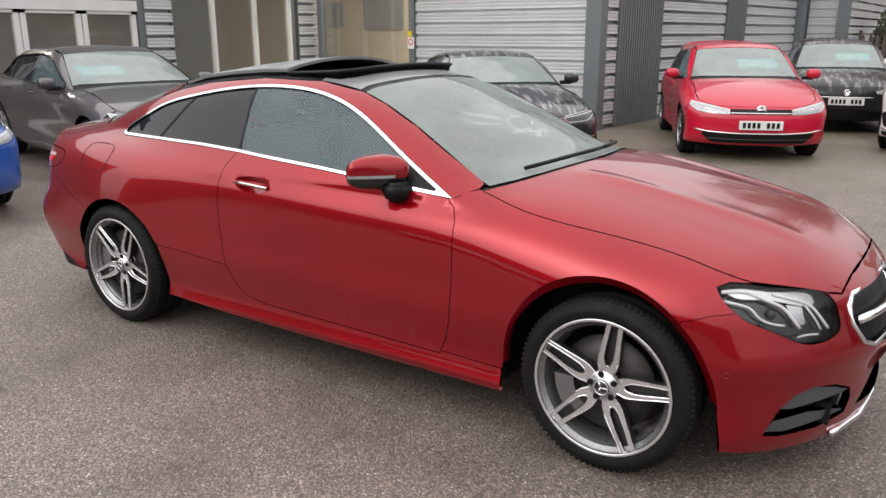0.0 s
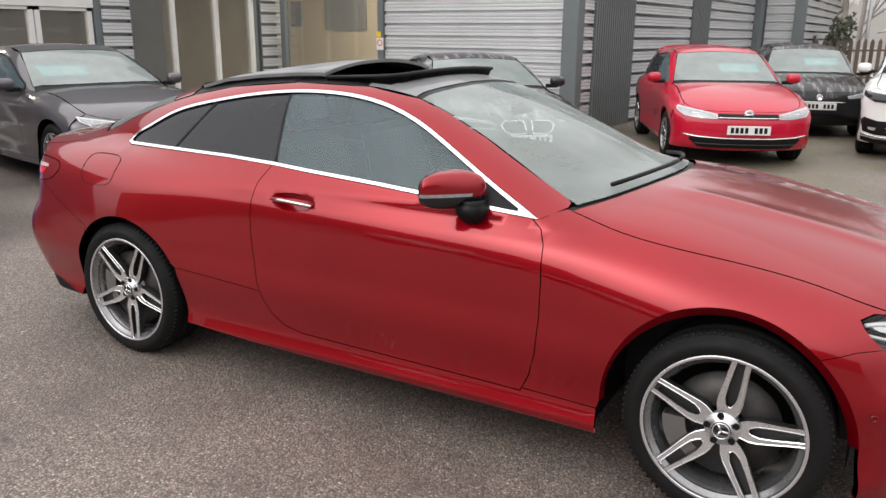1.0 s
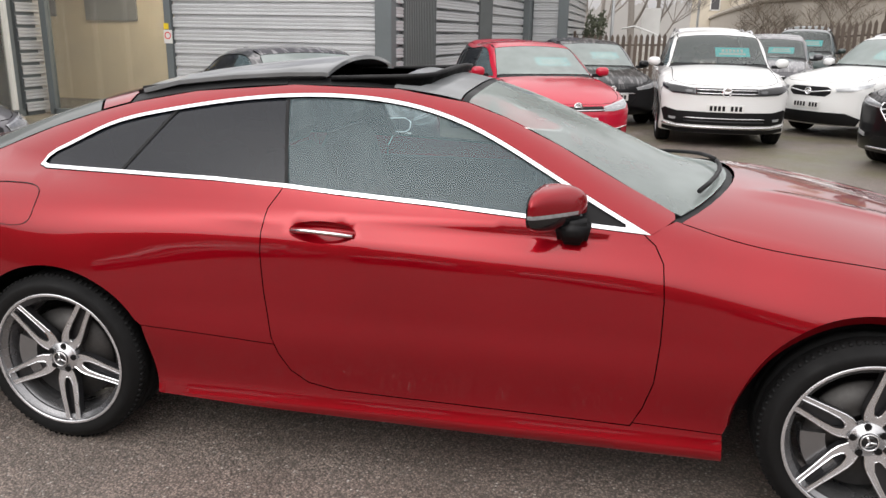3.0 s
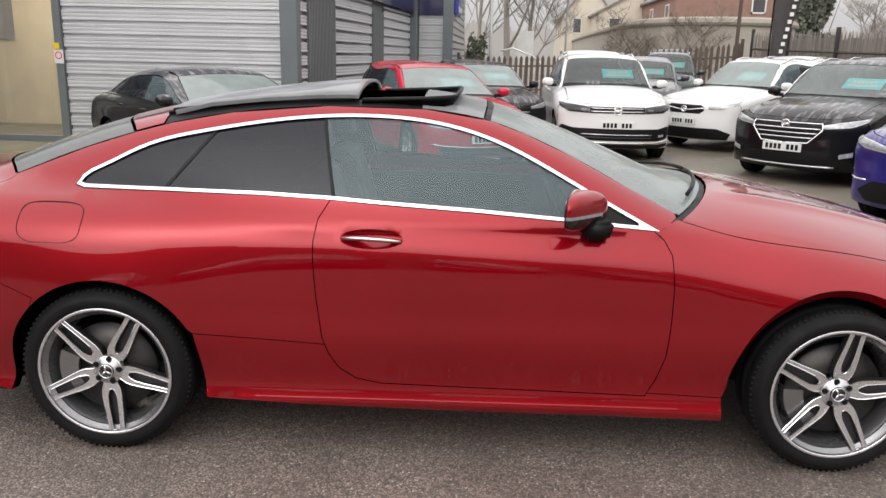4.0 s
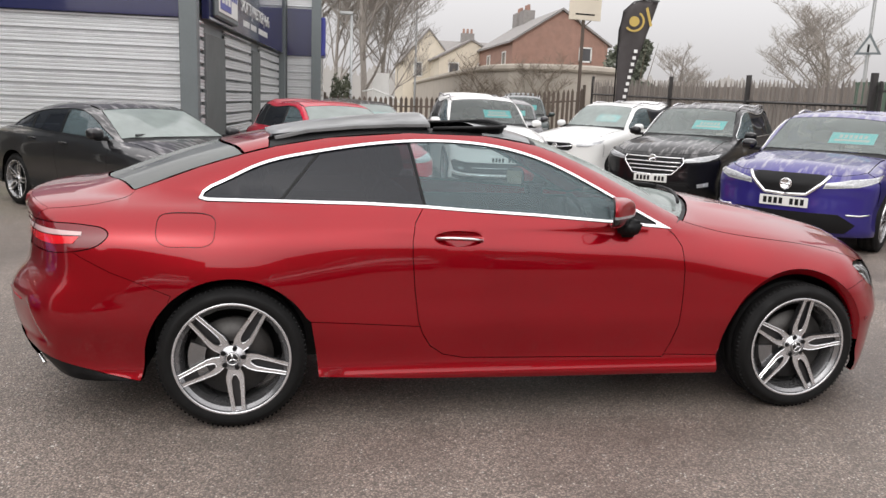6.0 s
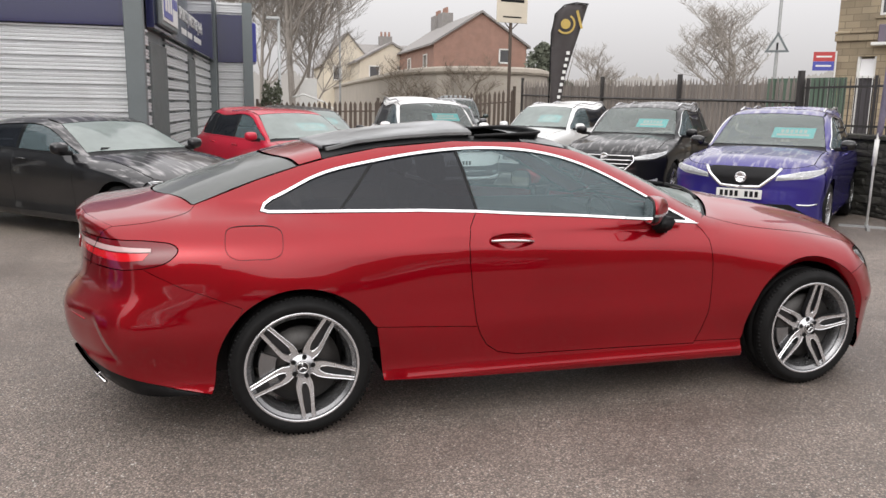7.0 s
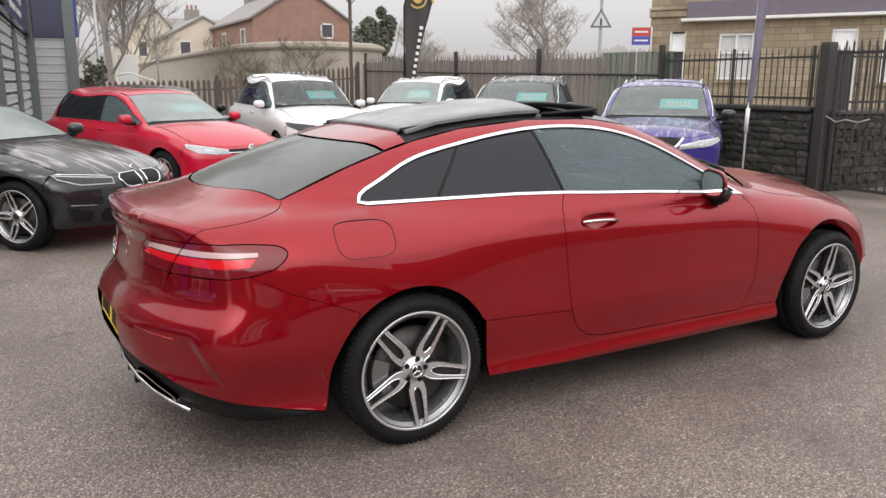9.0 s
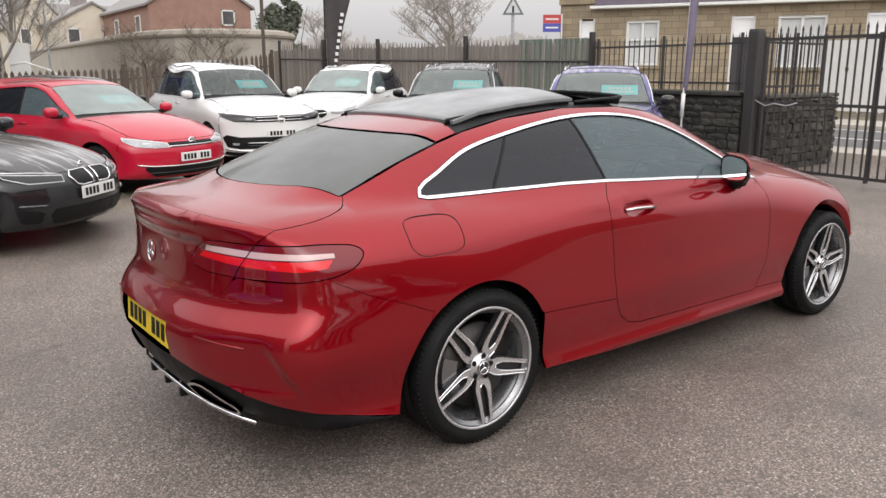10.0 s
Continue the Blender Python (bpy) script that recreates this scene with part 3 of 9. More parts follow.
# ---- car materials ----
def paint(name, colour, flake=0.0, rough=0.32, metal=0.0, coat=1.0, drops=0.0, dust=0.0, ior=1.5, spec=0.15):
    m = bpy.data.materials.new(name)
    m.use_nodes = True
    n, l = m.node_tree.nodes, m.node_tree.links
    b = n["Principled BSDF"]
    b.inputs["Metallic"].default_value = metal
    b.inputs["Roughness"].default_value = rough
    b.inputs["Coat Weight"].default_value = coat
    b.inputs["Coat Roughness"].default_value = 0.02
    b.inputs["Coat IOR"].default_value = ior
    b.inputs["Specular IOR Level"].default_value = spec
    co = n.new("ShaderNodeTexCoord")
    n1 = n.new("ShaderNodeTexNoise")
    n1.inputs["Scale"].default_value = 900
    n2 = n.new("ShaderNodeTexNoise")
    n2.inputs["Scale"].default_value, n2.inputs["Detail"].default_value = 1.6, 5
    l.new(co.outputs["Object"], n1.inputs["Vector"])
    l.new(co.outputs["Object"], n2.inputs["Vector"])
    add2 = n.new("ShaderNodeMath")
    l.new(n1.outputs["Fac"], add2.inputs[0])
    l.new(n2.outputs["Fac"], add2.inputs[1])
    r = n.new("ShaderNodeMapRange")
    r.inputs["From Min"].default_value, r.inputs["From Max"].default_value = 0.7, 1.3
    r.inputs["To Min"].default_value, r.inputs["To Max"].default_value = 1 - flake, 1 + flake
    l.new(add2.outputs[0], r.inputs["Value"])
    sc = n.new("ShaderNodeVectorMath")
    sc.operation = "SCALE"
    sc.inputs[0].default_value = colour
    l.new(r.outputs[0], sc.inputs["Scale"])
    out = sc.outputs[0]
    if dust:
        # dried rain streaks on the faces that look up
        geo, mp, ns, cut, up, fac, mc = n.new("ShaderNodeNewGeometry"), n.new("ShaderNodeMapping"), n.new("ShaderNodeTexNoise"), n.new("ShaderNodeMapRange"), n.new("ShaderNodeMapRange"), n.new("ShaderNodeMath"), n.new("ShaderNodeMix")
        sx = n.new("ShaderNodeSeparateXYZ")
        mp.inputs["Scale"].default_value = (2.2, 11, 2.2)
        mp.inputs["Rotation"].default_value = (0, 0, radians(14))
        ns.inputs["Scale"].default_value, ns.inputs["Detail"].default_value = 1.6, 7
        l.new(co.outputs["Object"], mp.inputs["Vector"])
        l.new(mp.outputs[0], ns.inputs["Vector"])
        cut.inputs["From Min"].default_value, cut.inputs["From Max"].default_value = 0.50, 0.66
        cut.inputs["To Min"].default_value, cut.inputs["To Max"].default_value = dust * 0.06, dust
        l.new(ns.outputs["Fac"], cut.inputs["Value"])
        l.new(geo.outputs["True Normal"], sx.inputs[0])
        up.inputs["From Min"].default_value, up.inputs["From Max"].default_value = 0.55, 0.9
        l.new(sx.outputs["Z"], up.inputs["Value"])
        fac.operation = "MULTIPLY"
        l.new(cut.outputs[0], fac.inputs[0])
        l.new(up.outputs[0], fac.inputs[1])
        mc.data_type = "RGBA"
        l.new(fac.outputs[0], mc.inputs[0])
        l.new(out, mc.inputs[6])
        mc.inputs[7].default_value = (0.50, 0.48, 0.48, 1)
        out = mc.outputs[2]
    l.new(out, b.inputs["Base Color"])
    if drops:
        # a film of rain and dust dulls the clear coat in streaks
        n3 = n.new("ShaderNodeTexNoise")
        n3.inputs["Scale"].default_value, n3.inputs["Detail"].default_value = 5, 8
        l.new(co.outputs["Object"], n3.inputs["Vector"])
        r3 = n.new("ShaderNodeMapRange")
        r3.inputs["From Min"].default_value, r3.inputs["From Max"].default_value = 0.45, 0.75
        r3.inputs["To Min"].default_value, r3.inputs["To Max"].default_value = 0.02, drops
        l.new(n3.outputs["Fac"], r3.inputs["Value"])
        l.new(r3.outputs[0], b.inputs["Coat Roughness"])
    return m


def clear_glass(name, tint, haze=0.0, ior=1.75):
    """Thin car glass: a clear or tinted sheet with a mirror-like gloss."""
    m = bpy.data.materials.new(name)
    m.use_nodes = True
    n, l = m.node_tree.nodes, m.node_tree.links
    n.remove(n["Principled BSDF"])
    tr, gl, mx, fr = n.new("ShaderNodeBsdfTransparent"), n.new("ShaderNodeBsdfGlossy"), n.new("ShaderNodeMixShader"), n.new("ShaderNodeFresnel")
    tr.inputs["Color"].default_value = (*tint, 1)
    gl.inputs["Roughness"].default_value = haze
    fr.inputs["IOR"].default_value = ior
    l.new(fr.outputs[0], mx.inputs[0])
    l.new(tr.outputs[0], mx.inputs[1])
    l.new(gl.outputs[0], mx.inputs[2])
    l.new(mx.outputs[0], n["Material Output"].inputs["Surface"])
    return m


M["paint_hero"] = paint("deep red metallic paint", (0.275, 0.0014, 0.0076), 0.12, 0.28, 0.55, ior=1.48, spec=0.04)
M["chrome"] = material("bright chrome", (0.85, 0.85, 0.86), 0.09, 1.0, var=0.02)
M["satin"] = material("satin aluminium", (0.62, 0.62, 0.635), 0.24, 0.75, var=0.05)
M["rim_dark"] = material("grey painted alloy", (0.045, 0.045, 0.048), 0.32, 0.5, var=0.06)
M["rim_barrel"] = material("silver wheel barrel", (0.26, 0.26, 0.265), 0.26, 0.8, var=0.1)
M["tyre"] = material("tyre rubber", (0.0055, 0.0055, 0.0056), 0.72, var=0.25, scale=12, fine=120, bump=0.001, spec=0.25)
M["disc"] = material("brake disc steel", (0.075, 0.072, 0.07), 0.5, 0.9, var=0.15, scale=14)
M["gloss_black"] = paint("gloss black", (0.006, 0.006, 0.007), 0.1, 0.2)
M["glass_clear"] = clear_glass("clear car glass", (0.95, 0.96, 0.96))
M["lens_red"] = paint("red lamp lens", (0.72, 0.008, 0.016), 0.1, 0.15)
M["lens_dark"] = paint("smoked red lens", (0.17, 0.004, 0.010), 0.1, 0.15)
M["lens_white"] = paint("clear lamp lens", (0.86, 0.86, 0.87), 0.06, 0.12)
M["lens_pink"] = paint("pale pink lamp bar", (0.62, 0.42, 0.42), 0.06, 0.12)
M["plate_white"] = material("white plate", (0.72, 0.72, 0.70), 0.4, var=0.03)
M["plate_yellow"] = material("yellow plate", (0.80, 0.58, 0.02), 0.4, var=0.03)
M["seat"] = material("dark seat leather", (0.035, 0.034, 0.034), 0.5, var=0.15, scale=10)
M["seat_light"] = material("grey seat cloth", (0.20, 0.20, 0.20), 0.7, var=0.15, scale=10)
M["mirror"] = material("mirror glass", (0.8, 0.82, 0.82), 0.01, 1.0, var=0.0)
M["card"] = material("teal price card", (0.10, 0.78, 0.80), 0.6, var=0.05)
M["headlamp"] = material("headlamp reflector", (0.50, 0.51, 0.52), 0.25, 0.3, var=0.2, scale=14, coat=1.0)
M["lamp_glass"] = clear_glass("clear lamp cover", (0.97, 0.97, 0.97), 0.0, 1.38)
M["lamp_tray"] = paint("black lamp tray", (0.018, 0.018, 0.020), 0.1, 0.25)
M["lamp_dark"] = material("smoked headlamp", (0.07, 0.07, 0.075), 0.2, 0.3, var=0.3, scale=14, coat=1.0)
M["lamp_inner"] = material("clear headlamp inside", (0.34, 0.35, 0.36), 0.22, 0.35, var=0.3, scale=18, coat=1.0)
M["fin_grey"] = material("grey plastic fin", (0.075, 0.08, 0.085), 0.45, var=0.1)


def add_bars(bm, width, height, n, z0, y=0.0, gap=0.45, at=None):
    """Plain upright bars that stand in for characters."""
    w = width / n
    for i in range(n):
        if at and i in at:
            continue
        x = -width / 2 + (i + 0.5) * w
        add_box(bm, x - w * (1 - gap) / 2, x + w * (1 - gap) / 2, y - 0.001, y, z0 - height / 2, z0 + height / 2)


def number_plate(car, m, mat, w=0.52, h=0.111):
    p = part("number_plate", box(-w / 2, w / 2, -0.006, 0.006, -h / 2, h / 2, bevel=0.003), mat, car)
    first, cw = None, w * 0.88 / 8
    for i in range(8):
        if i == 4:
            continue
        if first is None:
            first = mk = part("plate_mark", box(-cw * 0.33, cw * 0.33, -0.0085, -0.0062, -h * 0.31, h * 0.31), M["black"], p, "plain dark bar")
        else:
            mk = new("plate_mark", first.data)
            mk.parent = p
        mk.matrix_basis = pose(-w * 0.44 + (i + 0.5) * cw, 0, 0)
    p.matrix_basis = m
    return p


def wheel_meshes(key, R, rim_r, width, spokes, twin, mats):
    """The meshes of one wheel, facing -y, centred on the hub."""
    out = []
    # tyre
    bm = bmesh.new()
    h = width / 2
    sh = min(0.03, (R - rim_r) * 0.4)
    lathe(bm, [(rim_r - 0.012, -h + 0.012), (rim_r + 0.004, -h + 0.004), (rim_r + (R - rim_r) * 0.45, -h - 0.006), (R - sh, -h + 0.004), (R - 0.008, -h + 0.022), (R, -h + 0.045),
               (R, -0.043), (R - 0.008, -0.038), (R - 0.008, -0.03), (R, -0.025), (R, 0.025), (R - 0.008, 0.03), (R - 0.008, 0.038), (R, 0.043), (R, h - 0.045), (R - 0.008, h - 0.022), (R - sh, h - 0.004), (rim_r, h - 0.01)], 72)
    k = 90
    for i in range(k):
        a = math.tau * i / k
        mm = pose(0, 0, 0, 0, math.degrees(a), 0)
        add_box(bm, R - 0.010, R + 0.0003, -h + 0.024, -h + 0.05, -0.0045, 0.0045, mm)
    bmesh.ops.recalc_face_normals(bm, faces=bm.faces)
    out.append(("tyre", bm, M["tyre"]))
    # barrel
    bm = bmesh.new()
    lathe(bm, [(rim_r - 0.004, -h + 0.004), (rim_r - 0.010, -h + 0.000), (rim_r - 0.015, -h + 0.005)], 72, mat=1)
    lathe(bm, [(rim_r - 0.015, -h + 0.005), (rim_r - 0.019, -h + 0.022), (rim_r - 0.034, -h + 0.026), (rim_r - 0.036, -h + 0.034), (rim_r - 0.027, -h + 0.036)], 72, mat=0)
    lathe(bm, [(rim_r - 0.027, -h + 0.036), (rim_r - 0.047, -h + 0.066), (rim_r - 0.05, h - 0.03), (rim_r - 0.03, h)], 72, mat=0)
    bmesh.ops.recalc_face_normals(bm, faces=bm.faces)
    for f in bm.faces:
        if f.calc_center_median().xz.length < rim_r - 0.012:
            f.normal_flip() if f.normal.dot(Vector((f.calc_center_median().x, 0, f.calc_center_median().z))) > 0 else None
    out.append(("barrel", bm, [M["rim_barrel"], mats[0]]))
    # spokes: flat outlines with a slot, dished and thick
    r0, r1 = 0.045, rim_r - 0.012
    if twin:
        k = rim_r / 0.27
        prof = [(0.040, 0.022), (0.060, 0.029), (0.080, 0.0365), (0.105, 0.039), (0.145, 0.0365), (0.20, 0.0315), (0.258, 0.0285)]
        outline = [(a * k, -b * k) for a, b in prof] + [(a * k, b * k) for a, b in prof[::-1]]
        slot = [(0.083, 0.006), (0.092, 0.0125), (0.115, 0.0195), (0.16, 0.0195), (0.21, 0.0170), (0.252, 0.0145)]
        hole = [(a * k, -b * k) for a, b in slot] + [(a * k, b * k) for a, b in slot[::-1]]
        holes = [hole]
    else:
        outline = [(r0 - 0.01, -0.026), (r1 * 0.5, -0.019), (r1, -0.03), (r1, 0.03), (r1 * 0.5, 0.019), (r0 - 0.01, 0.026)]
        holes = []

    def dish(x, z):
        r = np.hypot(x, z)
        return -h + 0.012 + 0.022 * np.clip(1 - r / rim_r, 0, 1) ** 0.7 + 0.012 * np.clip((0.6 - r / rim_r), 0, 1)
    v2, f, rings = flat_mesh(outline, holes, 0.022)
    bm = bmesh.new()
    top = [bm.verts.new((p[0], float(dish(p[0], p[1])), p[1])) for p in v2]
    for t in f:
        fc = bm.faces.new([top[i] for i in t])
        fc.material_index = 0
    bmesh.ops.recalc_face_normals(bm, faces=bm.faces)
    if sum(fc.normal.y for fc in bm.faces) > 0:
        bmesh.ops.reverse_faces(bm, faces=bm.faces)
    for r in rings:
        inner = r is not rings[0]
        ch = [bm.verts.new(top[i].co + Vector((0, 0.004, 0))) for i in r]
        low = [bm.verts.new(top[i].co + Vector((0, 0.032 if not inner else 0.022, 0))) for i in r]
        kk = len(r)
        for i in range(kk):
            j = (i + 1) % kk
            fc = bm.faces.new((top[r[i]], top[r[j]], ch[j], ch[i]))
            fc.material_index = 0
            fc = bm.faces.new((ch[i], ch[j], low[j], low[i]))
            fc.material_index = 1
        if inner:
            fc = bm.faces.new(low)
            fc.material_index = 1
    for r in rings:
        loop = [tuple(top[i].co + Vector((0, -0.0005, 0))) for i in r]
        keep = len(bm.faces)
        add_tube(bm, loop + loop[:1], 0.0022 * rim_r / 0.27, 5, caps=False)
        bm.faces.ensure_lookup_table()
        for fc in bm.faces[keep:]:
            fc.material_index = 2
    out.append(("spoke", bm, [mats[0], mats[1], M["chrome"]]))
    # hub, bolts and cap
    bm = bmesh.new()
    lathe(bm, [(0.058, 0.03 - h + 0.03), (0.060, -h + 0.036), (0.055, -h + 0.030), (0.034, -h + 0.028), (0.034, -h + 0.02), (0.0005, -h + 0.02)], 36)
    bmesh.ops.recalc_face_normals(bm, faces=bm.faces)
    out.append(("hub", bm, M["satin"]))
    bm = bmesh.new()
    lathe(bm, [(0.031, -h + 0.02), (0.031, -h + 0.016), (0.0005, -h + 0.015)], 30)
    bmesh.ops.recalc_face_normals(bm, faces=bm.faces)
    out.append(("hub_cap", bm, M["gloss_black"]))
    bm = bmesh.new()
    for i in range(3):
        add_box(bm, -0.003, 0.003, -h + 0.012, -h + 0.0155, 0.0, 0.024, pose(0, 0, 0, 0, 120 * i, 0))
    lathe(bm, [(0.029, -h + 0.0155), (0.029, -h + 0.012), (0.025, -h + 0.012), (0.025, -h + 0.0155)], 30)
    out.append(("cap_ring", bm, M["chrome"]))
    bm = bmesh.new()
    for q in (0.0115, 0.007):
        rr = bmesh.ops.create_cone(bm, cap_ends=True, segments=10, radius1=q, radius2=q, depth=0.006)
        bmesh.ops.transform(bm, matrix=pose(0, -h + (0.0275 if q > 0.008 else 0.025), 0.049, 90, 0, 0), verts=rr["verts"])
    out.append(("wheel_bolt", bm, M["black"]))
    # brake
    bm = bmesh.new()
    dr = rim_r * 0.68
    lathe(bm, [(0.07, 0.012 - h + 0.06), (dr, -h + 0.072), (dr, -h + 0.10), (0.07, -h + 0.10)], 48)
    bmesh.ops.recalc_face_normals(bm, faces=bm.faces)
    out.append(("brake_disc", bm, M["disc"]))
    bm = bmesh.new()
    pts = arc(0, 0, dr + 0.016, 152, 208, 8) + arc(0, 0, dr - 0.06, 208, 152, 8)
    add_prism(bm, pts, 0.06, pose(0, -h + 0.045, 0))
    bmesh.ops.recalc_face_normals(bm, faces=bm.faces)
    out.append(("brake_caliper", bm, M["rim_barrel"]))
    return out, spokes


WHEELS = {}


def wheel(car, key, x, y, R, rim_r, width, spokes=5, twin=True, mats=None, turn=0.0, full=True):
    """One wheel under a car; y is the middle of the tyre; wheels on the left are turned round."""
    if key not in WHEELS:
        made, n = wheel_meshes(key, R, rim_r, width, spokes, twin, mats or (M["satin"], M["rim_dark"]))
        meshes = []
        for nm, bm, mt in made:
            ob = link(nm, bm, mt, smooth=nm not in ("spoke", "wheel_bolt", "brake_caliper"))
            meshes.append((nm, ob.data))
            bpy.data.objects.remove(ob)
        WHEELS[key] = meshes
    meshes = dict(WHEELS[key])
    hub = new("wheel", meshes["barrel"])
    hub.parent = car
    hub.matrix_basis = pose(x, y, R, 0, turn, 0) if y < 0 else pose(x, y, R, 0, 0, 180) @ pose(0, 0, 0, 0, turn, 0)
    for nm, me in WHEELS[key]:
        if nm == "barrel" or (not full and nm in ("wheel_bolt", "cap_ring")):
            continue
        if nm in ("spoke", "wheel_bolt"):
            for i in range(spokes):
                o = new(nm, me)
                o.parent = hub
                o.matrix_basis = pose(0, 0, 0, 0, 90 + 360 / spokes * i, 0)
        else:
            o = new(nm, me)
            o.parent = hub
    return hub


def filmed_glass(name, tint, film, lo, hi, scale=3.5, ior=1.75):
    """Glass with a thin pale film: condensation on some panes, painted sky reflection on others."""
    m = clear_glass(name, tint, 0.0, ior)
    n, l = m.node_tree.nodes, m.node_tree.links
    first = [x for x in n if x.type == "MIX_SHADER"][0]
    dif, mx, co, no, r = n.new("ShaderNodeBsdfDiffuse"), n.new("ShaderNodeMixShader"), n.new("ShaderNodeTexCoord"), n.new("ShaderNodeTexNoise"), n.new("ShaderNodeMapRange")
    dif.inputs["Color"].default_value = (*film, 1)
    no.inputs["Scale"].default_value, no.inputs["Detail"].default_value = scale, 8
    r.inputs["From Min"].default_value, r.inputs["From Max"].default_value, r.inputs["To Min"].default_value, r.inputs["To Max"].default_value = 0.3, 0.7, lo, hi
    l.new(co.outputs["Object"], no.inputs["Vector"])
    l.new(no.outputs["Fac"], r.inputs["Value"])
    l.new(r.outputs[0], mx.inputs[0])
    l.new(first.outputs[0], mx.inputs[1])
    l.new(dif.outputs[0], mx.inputs[2])
    l.new(mx.outputs[0], n["Material Output"].inputs["Surface"])
    return m


M["screen"] = filmed_glass("misted windscreen", (0.68, 0.76, 0.74), (0.60, 0.68, 0.65), 0.24, 0.35, ior=1.55)
M["screen_clear"] = filmed_glass("clear dark windscreen", (0.60, 0.68, 0.66), (0.32, 0.36, 0.35), 0.16, 0.22, ior=1.45)
M["screen_half"] = filmed_glass("lightly misted windscreen", (0.64, 0.73, 0.71), (0.52, 0.59, 0.57), 0.18, 0.26, ior=1.5)
M["screen_parked"] = filmed_glass("damp windscreen", (0.72, 0.80, 0.78), (0.62, 0.71, 0.68), 0.28, 0.36)
# this film's colour stands in for sky reflected in the door glass
M["glass_side"] = filmed_glass("green tinted glass", (0.60, 0.72, 0.74), (0.27, 0.365, 0.395), 0.21, 0.27, ior=1.5)
M["glass_far"] = clear_glass("clear tinted glass", (0.86, 0.91, 0.90), 0.0, 1.35)
M["glass_dark"] = filmed_glass("dark privacy glass", (0.06, 0.068, 0.08), (0.046, 0.054, 0.072), 0.21, 0.27, ior=1.56)
# pale films on rear and roof glass also paint the reflected sky
M["glass_rear"] = filmed_glass("damp rear glass with painted sheen", (0.10, 0.11, 0.11), (0.38, 0.40, 0.39), 0.24, 0.36)
M["roof_glass"] = filmed_glass("damp black roof glass with painted sheen", (0.01, 0.01, 0.01), (0.50, 0.52, 0.53), 0.30, 0.42, ior=1.9)
# film colour lifts the shop panes in place of a sky reflection
M["shop_glass"] = filmed_glass("shop window glass", (0.98, 1.0, 1.0), (0.32, 0.32, 0.31), 0.10, 0.14, 1.2, ior=1.42)
# the open panel's bright top is sky sheen put into its film
M["panel_glass"] = filmed_glass("damp sunroof glass with painted sheen", (0.01, 0.01, 0.01), (0.66, 0.68, 0.69), 0.22, 0.42)

# ---- the red coupe ----
def dense_line(pts, step):
    out = []
    for p, q in zip(pts, pts[1:]):
        n = max(1, int(math.ceil(math.dist(p, q) / step)))
        out += [(p[0] + (q[0] - p[0]) * i / n, p[1] + (q[1] - p[1]) * i / n) for i in range(n)]
    return out + [pts[-1]]


